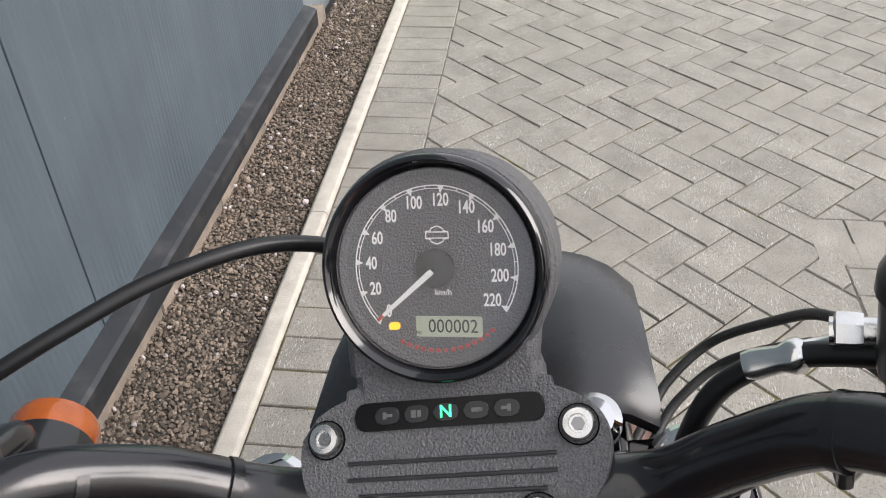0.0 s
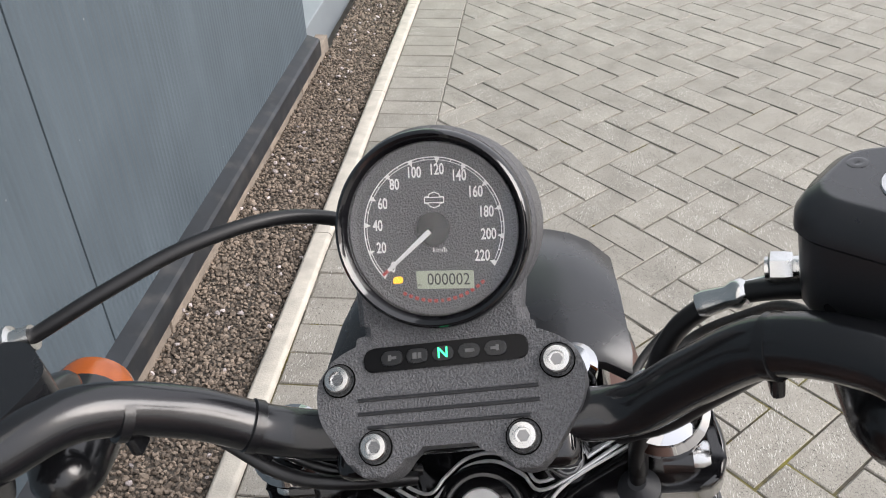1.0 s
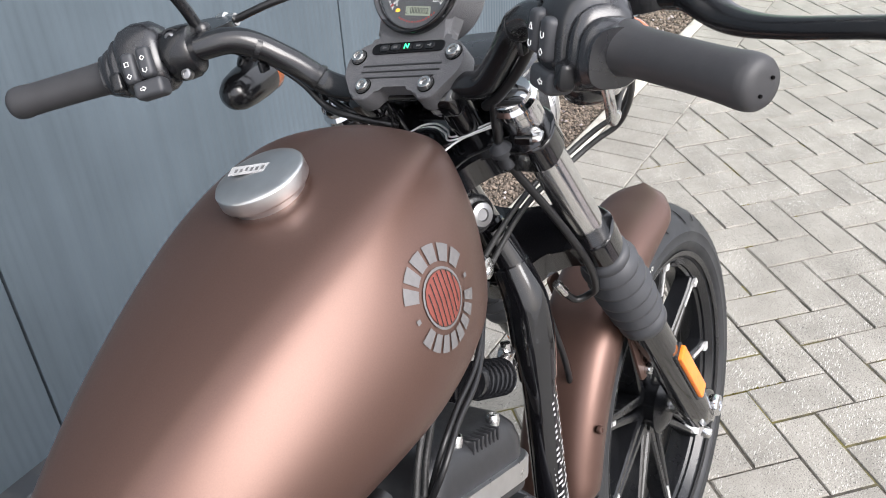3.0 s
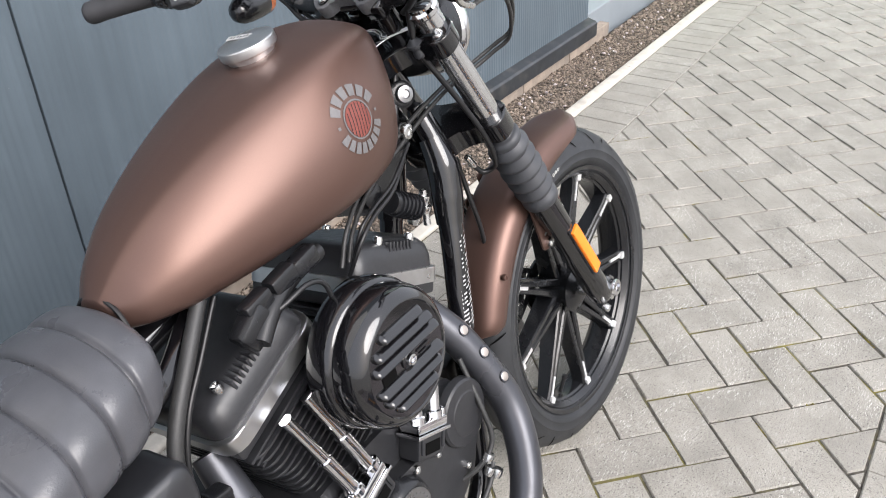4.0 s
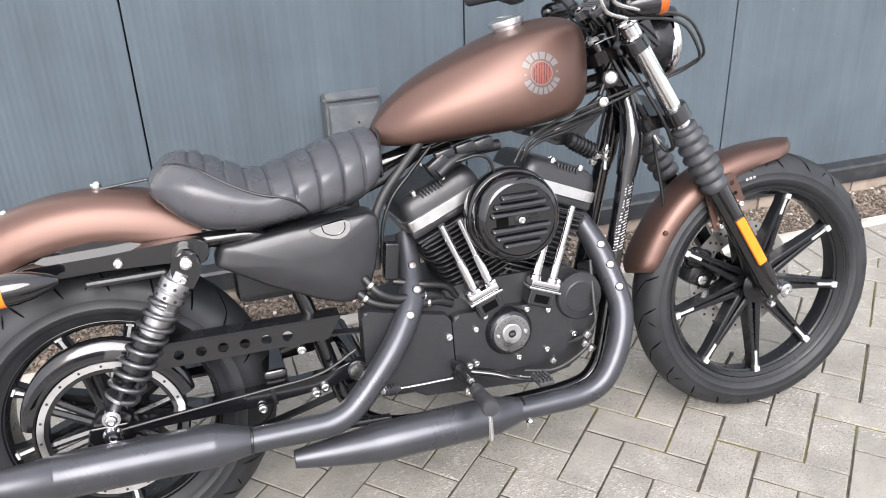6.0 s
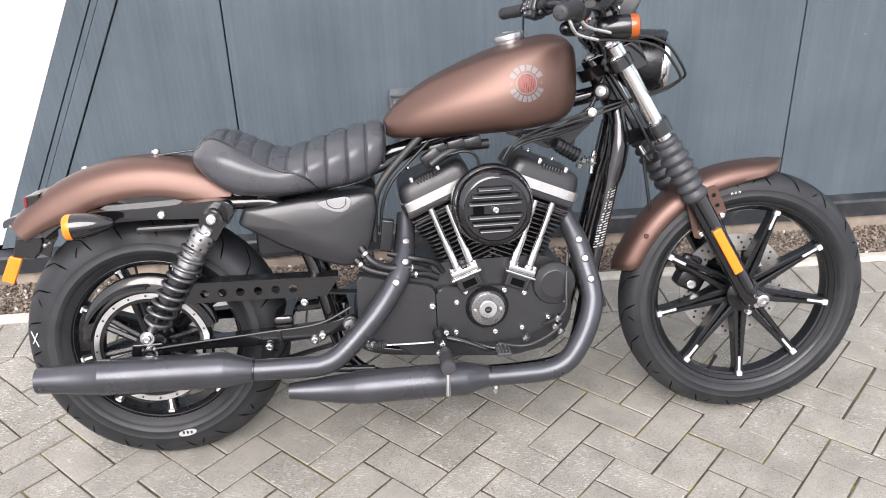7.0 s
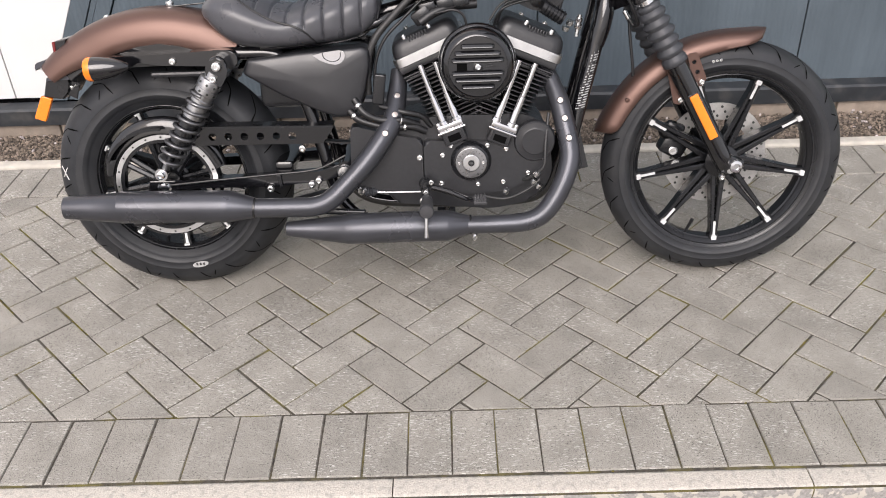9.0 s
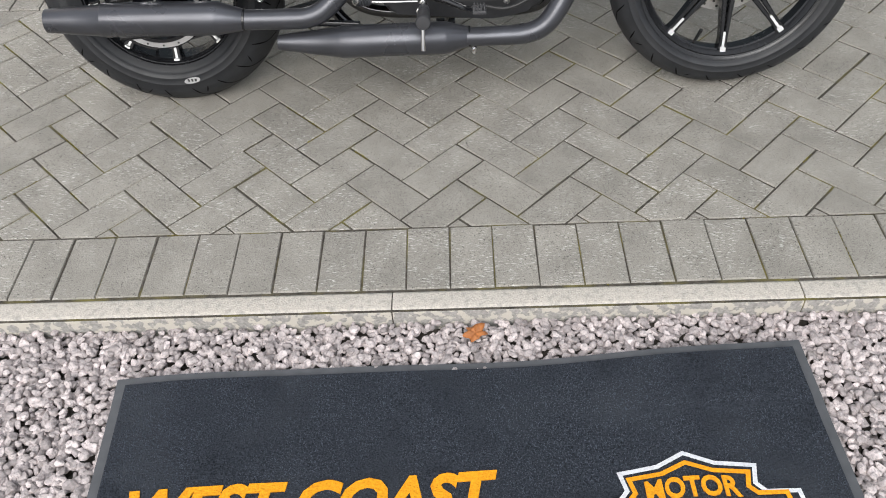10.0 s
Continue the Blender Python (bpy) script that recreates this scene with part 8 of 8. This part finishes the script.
lathe(b, [(0.0082, 0), (0.0084, 0.0006), (0.0152, 0.0006), (0.0156, 0)], MC + V(0, 0, 1.1391), V(0, 0, 1), 36, False)
part("sight_ring", b, M_ALU, mcyl, "silver ring on the lid")
b = bmesh.new()
lathe(b, [(0.0081, 0), (0.0080, 0.0016), (0.0072, 0.0024), (0, 0.0026)], MC + V(0, 0, 1.1389), V(0, 0, 1), 28)
part("sight_glass", b, M_GLOSS, mcyl)
for x_, y_ in ((-0.0275, 0.004), (0.0285, -0.003)):
    b = bmesh.new()
    lathe(b, [(0.0040, -0.002), (0.0040, 0.0003), (0.0028, 0.0006), (0.0012, 0.0002), (0, 0.0002)], MC + mxa * x_ + mya * y_ + V(0, 0, 1.1386), V(0, 0, 1), 16)
    part("lid_screw", b, M_GLOSS, mcyl)
b = bmesh.new()
lathe(b, [(0.0065, -0.003), (0.0070, 0.0), (0.0070, 0.006), (0.0055, 0.007)], V(1.159, -0.162, 1.078), V(0.25, 1, -0.05), 6)
cyl(b, V(1.154, -0.182, 1.079), V(1.161, -0.154, 1.077), 0.0055)
part("banjo_bolt", b, M_STEEL, mcyl)

# clutch perch fitting and cables
b = bmesh.new()
d = V(0.28, -0.95, 0.08).normalized()
o = V(1.154, 0.228, 1.087)
lathe(b, [(0.0085, -0.012), (0.0085, 0.0), (0.0105, 0.001), (0.0105, 0.009), (0.0075, 0.010), (0.0070, 0.020)], o, d, 16)
part("cable_adjuster", b, M_STEEL, hbar, "zinc cable adjuster")
CABLES = [
    ("clutch_cable", [V(1.160, 0.210, 1.0885), V(1.182, 0.170, 1.0975), V(1.210, 0.130, 1.1005), V(1.240, 0.088, 1.091), V(1.264, 0.054, 1.062), V(1.272, 0.028, 1.02), V(1.262, 0.005, 0.97), V(1.230, -0.01, 0.89)], 0.0043, M_CABLE),
    ("brake_hose", [V(1.150, -0.176, 1.072), V(1.160, -0.157, 1.066), V(1.166, -0.142, 1.060), V(1.170, -0.126, 1.050), V(1.172, -0.112, 1.034), V(1.168, -0.100, 1.010), V(1.158, -0.090, 0.980), V(1.157, -0.087, 0.955)], 0.0052, M_CABLE),
    ("throttle_cable", [V(1.098, -0.233, 0.998), V(1.160, -0.213, 0.994), V(1.218, -0.198, 0.986), V(1.262, -0.183, 0.968), V(1.298, -0.163, 0.933), V(1.325, -0.136, 0.897), V(1.318, -0.110, 0.880), V(1.300, -0.090, 0.866), V(1.24, -0.058, 0.842), V(1.15, -0.052, 0.814), V(1.02, -0.066, 0.782), V(0.945, -0.085, 0.755), V(0.915, -0.09, 0.720)], 0.0033, M_BRAID),
    ("throttle_cable", [V(1.128, -0.226, 1.012), V(1.172, -0.212, 1.006), V(1.230, -0.196, 0.997), V(1.275, -0.181, 0.978), V(1.310, -0.161, 0.943), V(1.338, -0.132, 0.905), V(1.330, -0.106, 0.888), V(1.310, -0.086, 0.874), V(1.25, -0.054, 0.850), V(1.15, -0.048, 0.825), V(1.02, -0.062, 0.793), V(0.935, -0.085, 0.762), V(0.900, -0.09, 0.720)], 0.0033, M_BRAID),
    ("switch_wire", [V(1.135, 0.190, 1.060), V(1.142, 0.160, 1.044), V(1.146, 0.130, 1.020), V(1.140, 0.100, 0.995), V(1.138, 0.07, 0.985), V(1.150, 0.03, 0.97)], 0.0040, M_CABLE),
    ("switch_wire", [V(1.120, 0.200, 1.070), V(1.136, 0.165, 1.054), V(1.152, 0.130, 1.026), V(1.150, 0.098, 0.998), V(1.146, 0.068, 0.984), V(1.160, 0.03, 0.965)], 0.0032, M_CABLE),
    ("switch_wire", [V(1.104, -0.190, 1.072), V(1.128, -0.160, 1.056), V(1.142, -0.130, 1.024), V(1.148, -0.104, 1.000), V(1.156, -0.080, 0.985)], 0.0050, M_CABLE),
    ("brake_cable", [V(1.152, -0.092, 0.990), V(1.156, -0.087, 0.965), V(1.160, -0.086, 0.936), V(1.172, -0.089, 0.910), V(1.210, -0.101, 0.842), V(1.250, -0.110, 0.766), V(1.274, -0.104, 0.716), V(1.282, -0.090, 0.698), V(1.274, -0.076, 0.694), V(1.262, -0.069, 0.710)], 0.0045, M_CABLE),
    ("wire_loom", [V(1.168, -0.03, 0.90), V(1.135, -0.034, 0.83), V(1.10, -0.036, 0.78), V(1.08, -0.036, 0.72)], 0.0055, M_CABLE),
    ("wire_loom", [V(1.27, -0.03, 0.72), V(1.275, -0.035, 0.66), V(1.285, -0.04, 0.58), V(1.292, -0.035, 0.50)], 0.0042, M_CABLE),
]
for nm, pts, r, mt in CABLES:
    pipe(nm, pts, r, mt, "", None, 10, 8)
b = bmesh.new()
lathe(b, [(0.005, -0.013), (0.0085, -0.009), (0.0118, -0.006), (0.0120, -0.001), (0.0085, 0.001), (0.0075, 0.005), (0.0088, 0.008), (0.0088, 0.015), (0.006, 0.018)], V(1.160, -0.086, 0.936), V(0.35, -0.05, -1), 20)
part("cable_boot", b, M_BOOT, bike, "black rubber cable boot")
b = bmesh.new()
lathe(b, [(0.0055, -0.018), (0.0065, -0.014), (0.0055, -0.004), (0.0072, 0.0), (0.0072, 0.004), (0.0055, 0.006), (0.0055, 0.016), (0.0065, 0.018)], V(1.166, -0.142, 1.060), V(-0.12, -0.95, 0.3), 16)
part("hose_ferrule", b, M_STEEL, bike, "crimped metal hose end")
b = bmesh.new()
lathe(b, [(0.0055, -0.012), (0.0065, -0.008), (0.0055, 0.0), (0.0065, 0.008), (0.005, 0.012)], V(1.256, -0.068, 0.720), V(-0.5, 0.1, 0.85), 14)
part("hose_ferrule", b, M_STEEL, bike, "crimped metal hose end")
for v, sd in ((0.150, 1), (0.105, 1), (0.150, -1)):
    p, d = bar_at(v, sd)
    p, d = side(p, sd), side(d, sd)
    b = bmesh.new()
    lathe(b, [(0.0134, -0.0030), (0.0143, -0.0026), (0.0143, 0.0026), (0.0134, 0.0030)], p, d, 24)
    box(b, p + V(0.0, 0, -0.019), (0.012, 0.006, 0.012), None, 0.002)
    part("cable_tie", b, M_SATIN, hbar)
for pts in ([V(1.030, -0.258, 1.050), V(1.036, -0.257, 1.030), V(1.052, -0.250, 1.012), V(1.100, -0.233, 0.998)], [V(1.052, -0.252, 1.058), V(1.060, -0.250, 1.040), V(1.078, -0.243, 1.026), V(1.130, -0.226, 1.012)]):
    pipe("cable_elbow", pts, 0.0042, M_STEEL, "bent metal cable elbow")
for sgn in (-1, 1):
    b = bmesh.new()
    o = V(1.178, sgn * 0.02, 0.958)
    tube(b, [V(1.186, sgn * 0.112, 0.958), V(1.172, sgn * 0.062, 0.956), V(1.150, sgn * 0.038, 0.950), V(1.138, sgn * 0.014, 0.946), V(1.136, 0, 0.945)], 0.0022, 8)
    part("clamp_ridge", b, M_GLOSS, bike)

# headlight with its visor
HO, HD = V(1.262, 0, 0.930), V(1, 0, -0.10).normalized()
b = bmesh.new()
lathe(b, [(0.020, -0.055), (0.045, -0.045), (0.062, -0.025), (0.068, 0.010), (0.070, 0.040), (0.068, 0.044)], HO, HD, 48)
head = part("headlight", b, M_SATIN, bike, "round headlight in a satin black shell with a visor")
b = bmesh.new()
lathe(b, [(0.068, 0.040), (0.073, 0.044), (0.074, 0.054), (0.071, 0.062), (0.066, 0.063), (0.0645, 0.058)], HO, HD, 56, False)
part("trim_ring", b, M_CHROME, head, "chrome trim ring", angle=60)
b = bmesh.new()
lathe(b, [(0.0645, 0.058), (0.050, 0.068), (0.025, 0.074), (0, 0.075)], HO, HD, 48, False)
part("headlight_lens", b, M_GLASS, head)
b = bmesh.new()
lathe(b, [(0.064, 0.055), (0.050, 0.030), (0.025, 0.010), (0.0, 0.005)], HO, HD, 48, False)
part("reflector_bowl", b, M_CHROME, head)
b = bmesh.new()
rings = []
for f, z, hw, drop, u in ((0, 1.000, 0.090, 0.014, 1.200), (0.1, 1.007, 0.0915, 0.013, 1.212), (0.6, 1.011, 0.088, 0.013, 1.275), (0.9, 1.008, 0.084, 0.012, 1.325), (1.0, 1.000, 0.082, 0.010, 1.336)):
    top = []
    for i in range(15):
        s = -1 + 2 * i / 14
        top.append(V(u - 0.032 * f * abs(s) ** 2.2, s * hw, z - drop * 1.15 * abs(s) ** 7))
    bot = [V(p.x, p.y * 0.97, p.z - 0.005) for p in top[::-1]]
    rings.append(top + bot)
ring_skin(b, rings)
part("visor", b, M_HOUSING, head, "satin black headlight visor", angle=50)
for s in (-1, 1):
    b = bmesh.new()
    box(b, (1.232, s * 0.070, 0.950), (0.05, 0.008, 0.07), Euler((0, radians(-25), 0)).to_matrix(), 0.003)
    box(b, (1.215, s * 0.055, 0.975), (0.05, 0.03, 0.008), None, 0.002)
    part("headlight_bracket", b, M_GLOSS, head)
for s in (-1, 1):
    b = bmesh.new()
    lathe(b, [(0.013, -0.003), (0.0135, 0.004), (0.010, 0.008), (0, 0.009)], V(1.190, s * 0.060, 1.002), V(-0.4, 0, 0.9), 24)
    part("bracket_bolt", b, M_CHROME, head)

# how the assemblies sit on the frame: the bars ride high, the fork hangs aslant below them, the wheel is turned a touch
PLACES = [
    (("engine", "hose", "hose_clamp", "wire_duct", "coil_bracket", "hose_fitting"), V(0, 0, 0.006)),
    (("fuel_tank", "seat_rail", "frame_backbone"), V(-0.001, 0, 0.013)),
    (("seat", "shock_absorber", "fender_strut", "rear_turn_signal", "fender_liner"), V(-0.001, 0, 0.005)),
    (("gauge_mount", "speedometer", "handlebar", "mirror", "front_turn_signal", "master_cylinder", "headlight", "upper_clamp",
      "stem_nut", "stem_cover", "clamp_ridge", "steering_head", "ignition_switch", "ignition_body", "clutch_cable", "throttle_cable",
      "switch_wire", "brake_cable", "brake_hose", "wire_loom", "cable_boot", "hose_ferrule", "cable_elbow"), V(-0.007, 0, 0.018)),
]
for names, shift in PLACES:
    for ob in bike.children:
        if ob.name.split(".")[0] in names:
            ob.location = shift
slant = Matrix.Translation((0.003, 0, 0.940)) @ Matrix.Rotation(radians(-0.9), 4, "X") @ Matrix.Translation((0, 0, -0.930))
steer = Matrix.Translation(FA + V(-0.008, -0.025, 0.002)) @ Matrix.Rotation(radians(-0.9), 4, "Z") @ Matrix.Rotation(radians(0.8), 4, "X") @ Matrix.Translation(-FA)
for ob in bike.children:
    kind = ob.name.split(".")[0]
    if kind in ("fork_slider", "fork_boot", "fork_tube", "fork_cap", "lower_clamp"):
        ob.matrix_basis = slant
    elif kind in ("front_wheel", "front_axle", "front_fender", "brake_caliper"):
        ob.matrix_basis = steer


# ---- pieces of the ground, nearest first ----
A = 0.1023                       # block pitch
PH_P, PH_Q = 0.06, 0.345         # where the pattern starts
rnd = random.Random(7)


def clip_poly(poly, axis, lim, keep_less):
    """Cuts a convex outline at a line x = lim or y = lim."""
    out = []
    for i in range(len(poly)):
        a, b = poly[i - 1], poly[i]
        ia = (a[axis] <= lim) == keep_less
        ib = (b[axis] <= lim) == keep_less
        if ia != ib:
            t = (lim - a[axis]) / (b[axis] - a[axis])
            out.append((a[0] + t * (b[0] - a[0]), a[1] + t * (b[1] - a[1])))
        if ib:
            out.append(b)
    return out


def block_geometry(poly, z, tilt):
    """Verts and faces of one paving block with chamfered top edges; outline anticlockwise in world x, y."""
    n = len(poly)
    cx, cy = sum(p[0] for p in poly) / n, sum(p[1] for p in poly) / n
    ring = []
    for inset, dz in ((0.0, -0.02), (0.0, -0.0030), (0.0028, 0.0)):
        for x, y in poly:
            d = math.hypot(x - cx, y - cy)
            k = 1 - inset * 1.25 / max(d, 0.006)
            px, py = cx + (x - cx) * k, cy + (y - cy) * k
            ring.append((px, py, z + dz + tilt[0] * (px - cx) + tilt[1] * (py - cy)))
    faces = []
    for r in (0, 1):
        for i in range(n):
            j = (i + 1) % n
            faces.append((r * n + i, r * n + j, (r + 1) * n + j, (r + 1) * n + i))
    faces.append(tuple(2 * n + i for i in range(n)))
    return ring, faces


def centroid(poly):
    n = len(poly)
    return sum(p[0] for p in poly) / n, sum(p[1] for p in poly) / n


def area(poly):
    return abs(sum(poly[i - 1][0] * poly[i][1] - poly[i][0] * poly[i - 1][1] for i in range(len(poly)))) / 2


blocks = []
S2 = math.sqrt(0.5)
for i in range(-45, 85):
    for j in range(-95, 60):
        m = (i - j) % 4
        if m == 0:
            w, h = 1, 2
        elif m == 1:
            w, h = 2, 1
        else:
            continue
        g = 0.022
        cell = [(i + g, j + g), (i + w - g, j + g), (i + w - g, j + h - g), (i + g, j + h - g)]
        poly = [((p + PH_P) * A * S2 - (q + PH_Q) * A * S2, (p + PH_P) * A * S2 + (q + PH_Q) * A * S2) for p, q in cell]
        cx, cy = centroid(poly)
        if not (-2.6 < cx < 7.2 and -2.6 < cy < 1.25):
            continue
        poly = clip_poly(poly, 1, 1.097, True)
        if len(poly) < 3:
            continue
        if centroid(poly)[0] < 2.24 or min(p[0] for p in poly) < 2.1:
            if centroid(poly)[0] < 2.1:
                poly = clip_poly(poly, 1, 0.0015, False)
            elif centroid(poly)[1] < 0.0:
                poly = clip_poly(poly, 0, 2.1515, False)
        if len(poly) < 3 or area(poly) < 0.00025:
            continue
        blocks.append(poly)
k = 0
x = -2.6 - (-2.6 % A)
while x < 1.95:                                   # soldier course beside the near edging
    blocks.append([(x + 0.0014, -0.1985), (x + A - 0.0014, -0.1985), (x + A - 0.0014, -0.0022), (x + 0.0014, -0.0022)])
    x += A
x = -2.6
while x < 7.0:                                    # course beside the far edging
    blocks.append([(x + 0.002, 1.100), (x + A - 0.002, 1.100), (x + A - 0.002, 1.309), (x + 0.002, 1.309)])
    x += A
y = -2.5
while y < -0.03:                                  # the same course where the strip opens out
    blocks.append([(1.952, y + 0.0015), (2.149, y + 0.0015), (2.149, y + A - 0.0015), (1.952, y + A - 0.0015)])
    y += A
near = sorted(blocks, key=lambda p: (centroid(p)[0] - 0.45) ** 2 + ((centroid(p)[1] - 0.2) * 1.1) ** 2)
far_v, far_f = [], []
for idx, poly in enumerate(near):
    cx, cy = centroid(poly)
    k0, kx, ky, turn = 1 - rnd.uniform(0.0, 0.010), rnd.uniform(-0.0011, 0.0011), rnd.uniform(-0.0011, 0.0011), rnd.uniform(-0.006, 0.006)
    poly = [(cx + kx + ((x - cx) - (y - cy) * turn) * k0, cy + ky + ((y - cy) + (x - cx) * turn) * k0) for x, y in poly]
    edge = 0.002 * max(0.0, 1.0 - cx) * max(0.0, min(1.0, (cy - 0.55) / 0.7))
    z = rnd.uniform(-0.0012, 0.0012) + edge
    tilt = (rnd.uniform(-0.008, 0.008), rnd.uniform(-0.008, 0.008))
    vs, fs = block_geometry(poly, z, tilt)
    if idx < 300:
        ob = raw_mesh("paving_block", [(a - cx, b - cy, c) for a, b, c in vs], fs, M_PAVER, pavement)
        ob.location = (cx, cy, 0)
    else:
        off = len(far_v)
        far_v += vs
        far_f += [tuple(q + off for q in f) for f in fs]
tagged(raw_mesh("paving_blocks_far", far_v, far_f, M_PAVERFAR, pavement), kind="stuff")

# loose stones: small lumpy pieces, joined
ICO = bmesh.new()
bmesh.ops.create_icosphere(ICO, subdivisions=2, radius=1.0)
ICO_V2 = np.array([v.co[:] for v in ICO.verts])
ICO_F2 = np.array([[v.index for v in f.verts] for f in ICO.faces])
ICO.free()
ICO = bmesh.new()
bmesh.ops.create_icosphere(ICO, subdivisions=1, radius=1.0)
ICO_V1 = np.array([v.co[:] for v in ICO.verts])
ICO_F1 = np.array([[v.index for v in f.verts] for f in ICO.faces])
ICO.free()


def stones(name, label, spots, sizes, base_v, base_f, mat, seed, crag=0.25):
    """Scatters craggy stones: facets are made by clipping a ball with random planes."""
    g = np.random.RandomState(seed)
    vs, fs = [], []
    nb = len(base_v)
    shapes = []
    for s in range(24):
        p = base_v.copy()
        for c in range(9):
            d = g.normal(size=3)
            d /= np.linalg.norm(d)
            lim = g.uniform(0.5, 0.85)
            over = np.maximum(p @ d - lim, 0)
            p = p - over[:, None] * d[None, :]
        p *= (1 + crag * g.uniform(-0.25, 0.25, size=(nb, 1)))
        p *= np.array([g.uniform(0.8, 1.25), g.uniform(0.65, 0.95), g.uniform(0.5, 0.8)])
        shapes.append(p)
    for k, ((x, y, z), r) in enumerate(zip(spots, sizes)):
        q = Euler((g.uniform(-0.7, 0.7), g.uniform(-0.7, 0.7), g.uniform(0, 6.28))).to_matrix()
        p = shapes[k % 24] @ np.array(q).T * r + np.array((x, y, z))
        vs.append(p)
        fs.append(base_f + k * nb)
    ob = raw_mesh(name, np.concatenate(vs).tolist(), np.concatenate(fs).tolist(), mat)
    return tagged(ob, label, "gravel", kind="stuff")


g = np.random.RandomState(11)
spots, sizes = [], []
for layer, (step, z) in enumerate(((0.0155, -0.055), (0.0155, -0.047))):
    yy = -1.45
    while yy < -0.27:
        xx = -1.35
        while xx < 1.62:
            x, y = xx + g.uniform(-0.009, 0.009), yy + g.uniform(-0.009, 0.009)
            under = -0.55 < x < 0.79 and y < -0.47
            if not under:
                spots.append((x, y, z + g.uniform(-0.006, 0.008)))
                sizes.append(g.uniform(0.0082, 0.0152))
            xx += step
        yy += step
stones("gravel_near", "pale pinkish-grey granite chippings", spots, sizes, ICO_V2, ICO_F2, M_STONE, 3)
spots, sizes = [], []
x = -2.6
while x < 6.6:
    step = 0.0085 if x < 3.6 else 0.013
    for y in np.arange(1.372, 1.625, step):
        px, py = x + g.uniform(-0.004, 0.004), y + g.uniform(-0.004, 0.004)
        spots.append((px, py, rise(px) - 0.017 + g.uniform(-0.004, 0.005)))
        big = g.uniform() < 0.05
        sizes.append((g.uniform(0.009, 0.015) if big else g.uniform(0.0045, 0.0085)) * (1 if x < 3.6 else 1.4))
    x += step
pale = [i for i in range(len(spots)) if g.uniform() < 0.012]
stones("pale_pebbles", "scattered pale pebbles among the brown gravel", [(spots[i][0], spots[i][1], spots[i][2] + 0.006) for i in pale], [g.uniform(0.006, 0.011) for i in pale], ICO_V1, ICO_F1, M_STONE, 6)
stones("gravel_far", "fine brown gravel between the edging and the wall", spots, sizes, ICO_V1, ICO_F1, M_PEA, 5)
# moss in stretches of the joints: low tufts pressed between the blocks
g = np.random.RandomState(19)
spots, sizes = [], []
for poly in near[:420]:
    cx, cy = centroid(poly)
    for k in range(len(poly)):
        if g.uniform() > 0.055 + 0.05 * max(0.0, min(1.0, cx)):
            continue
        (x0, y0), (x1, y1) = poly[k - 1], poly[k]
        run = math.hypot(x1 - x0, y1 - y0)
        if run < 0.04:
            continue
        ox, oy = (y1 - y0) / run * 0.0020, -(x1 - x0) / run * 0.0020
        a, e = sorted(g.uniform(0, 1, 2))
        for t in np.arange(a, e, 0.0032 / run):
            spots.append((x0 + (x1 - x0) * t + ox + g.uniform(-0.0012, 0.0012), y0 + (y1 - y0) * t + oy + g.uniform(-0.0012, 0.0012), -0.0045 + g.uniform(-0.001, 0.002)))
            sizes.append(g.uniform(0.0022, 0.0044))
tagged(stones("moss", "yellow-green moss in the paving joints", spots, sizes, ICO_V1, ICO_F1, M_MOSS, 23), "yellow-green moss in the paving joints", "moss", kind="stuff")
b = bmesh.new()
box(b, (0.2, -0.95, -0.10), (4.6, 1.38, 0.06))
ring_skin(b, [[V(x, 1.366, rise(x) - 0.020), V(x, 1.63, rise(x) - 0.020), V(x, 1.63, -0.1), V(x, 1.366, -0.1)] for x in (-3.2, 1.0, 6.9)])
tagged(part("gravel_bed", b, M_EARTH), "dark earth under the gravel", "ground", kind="structure")
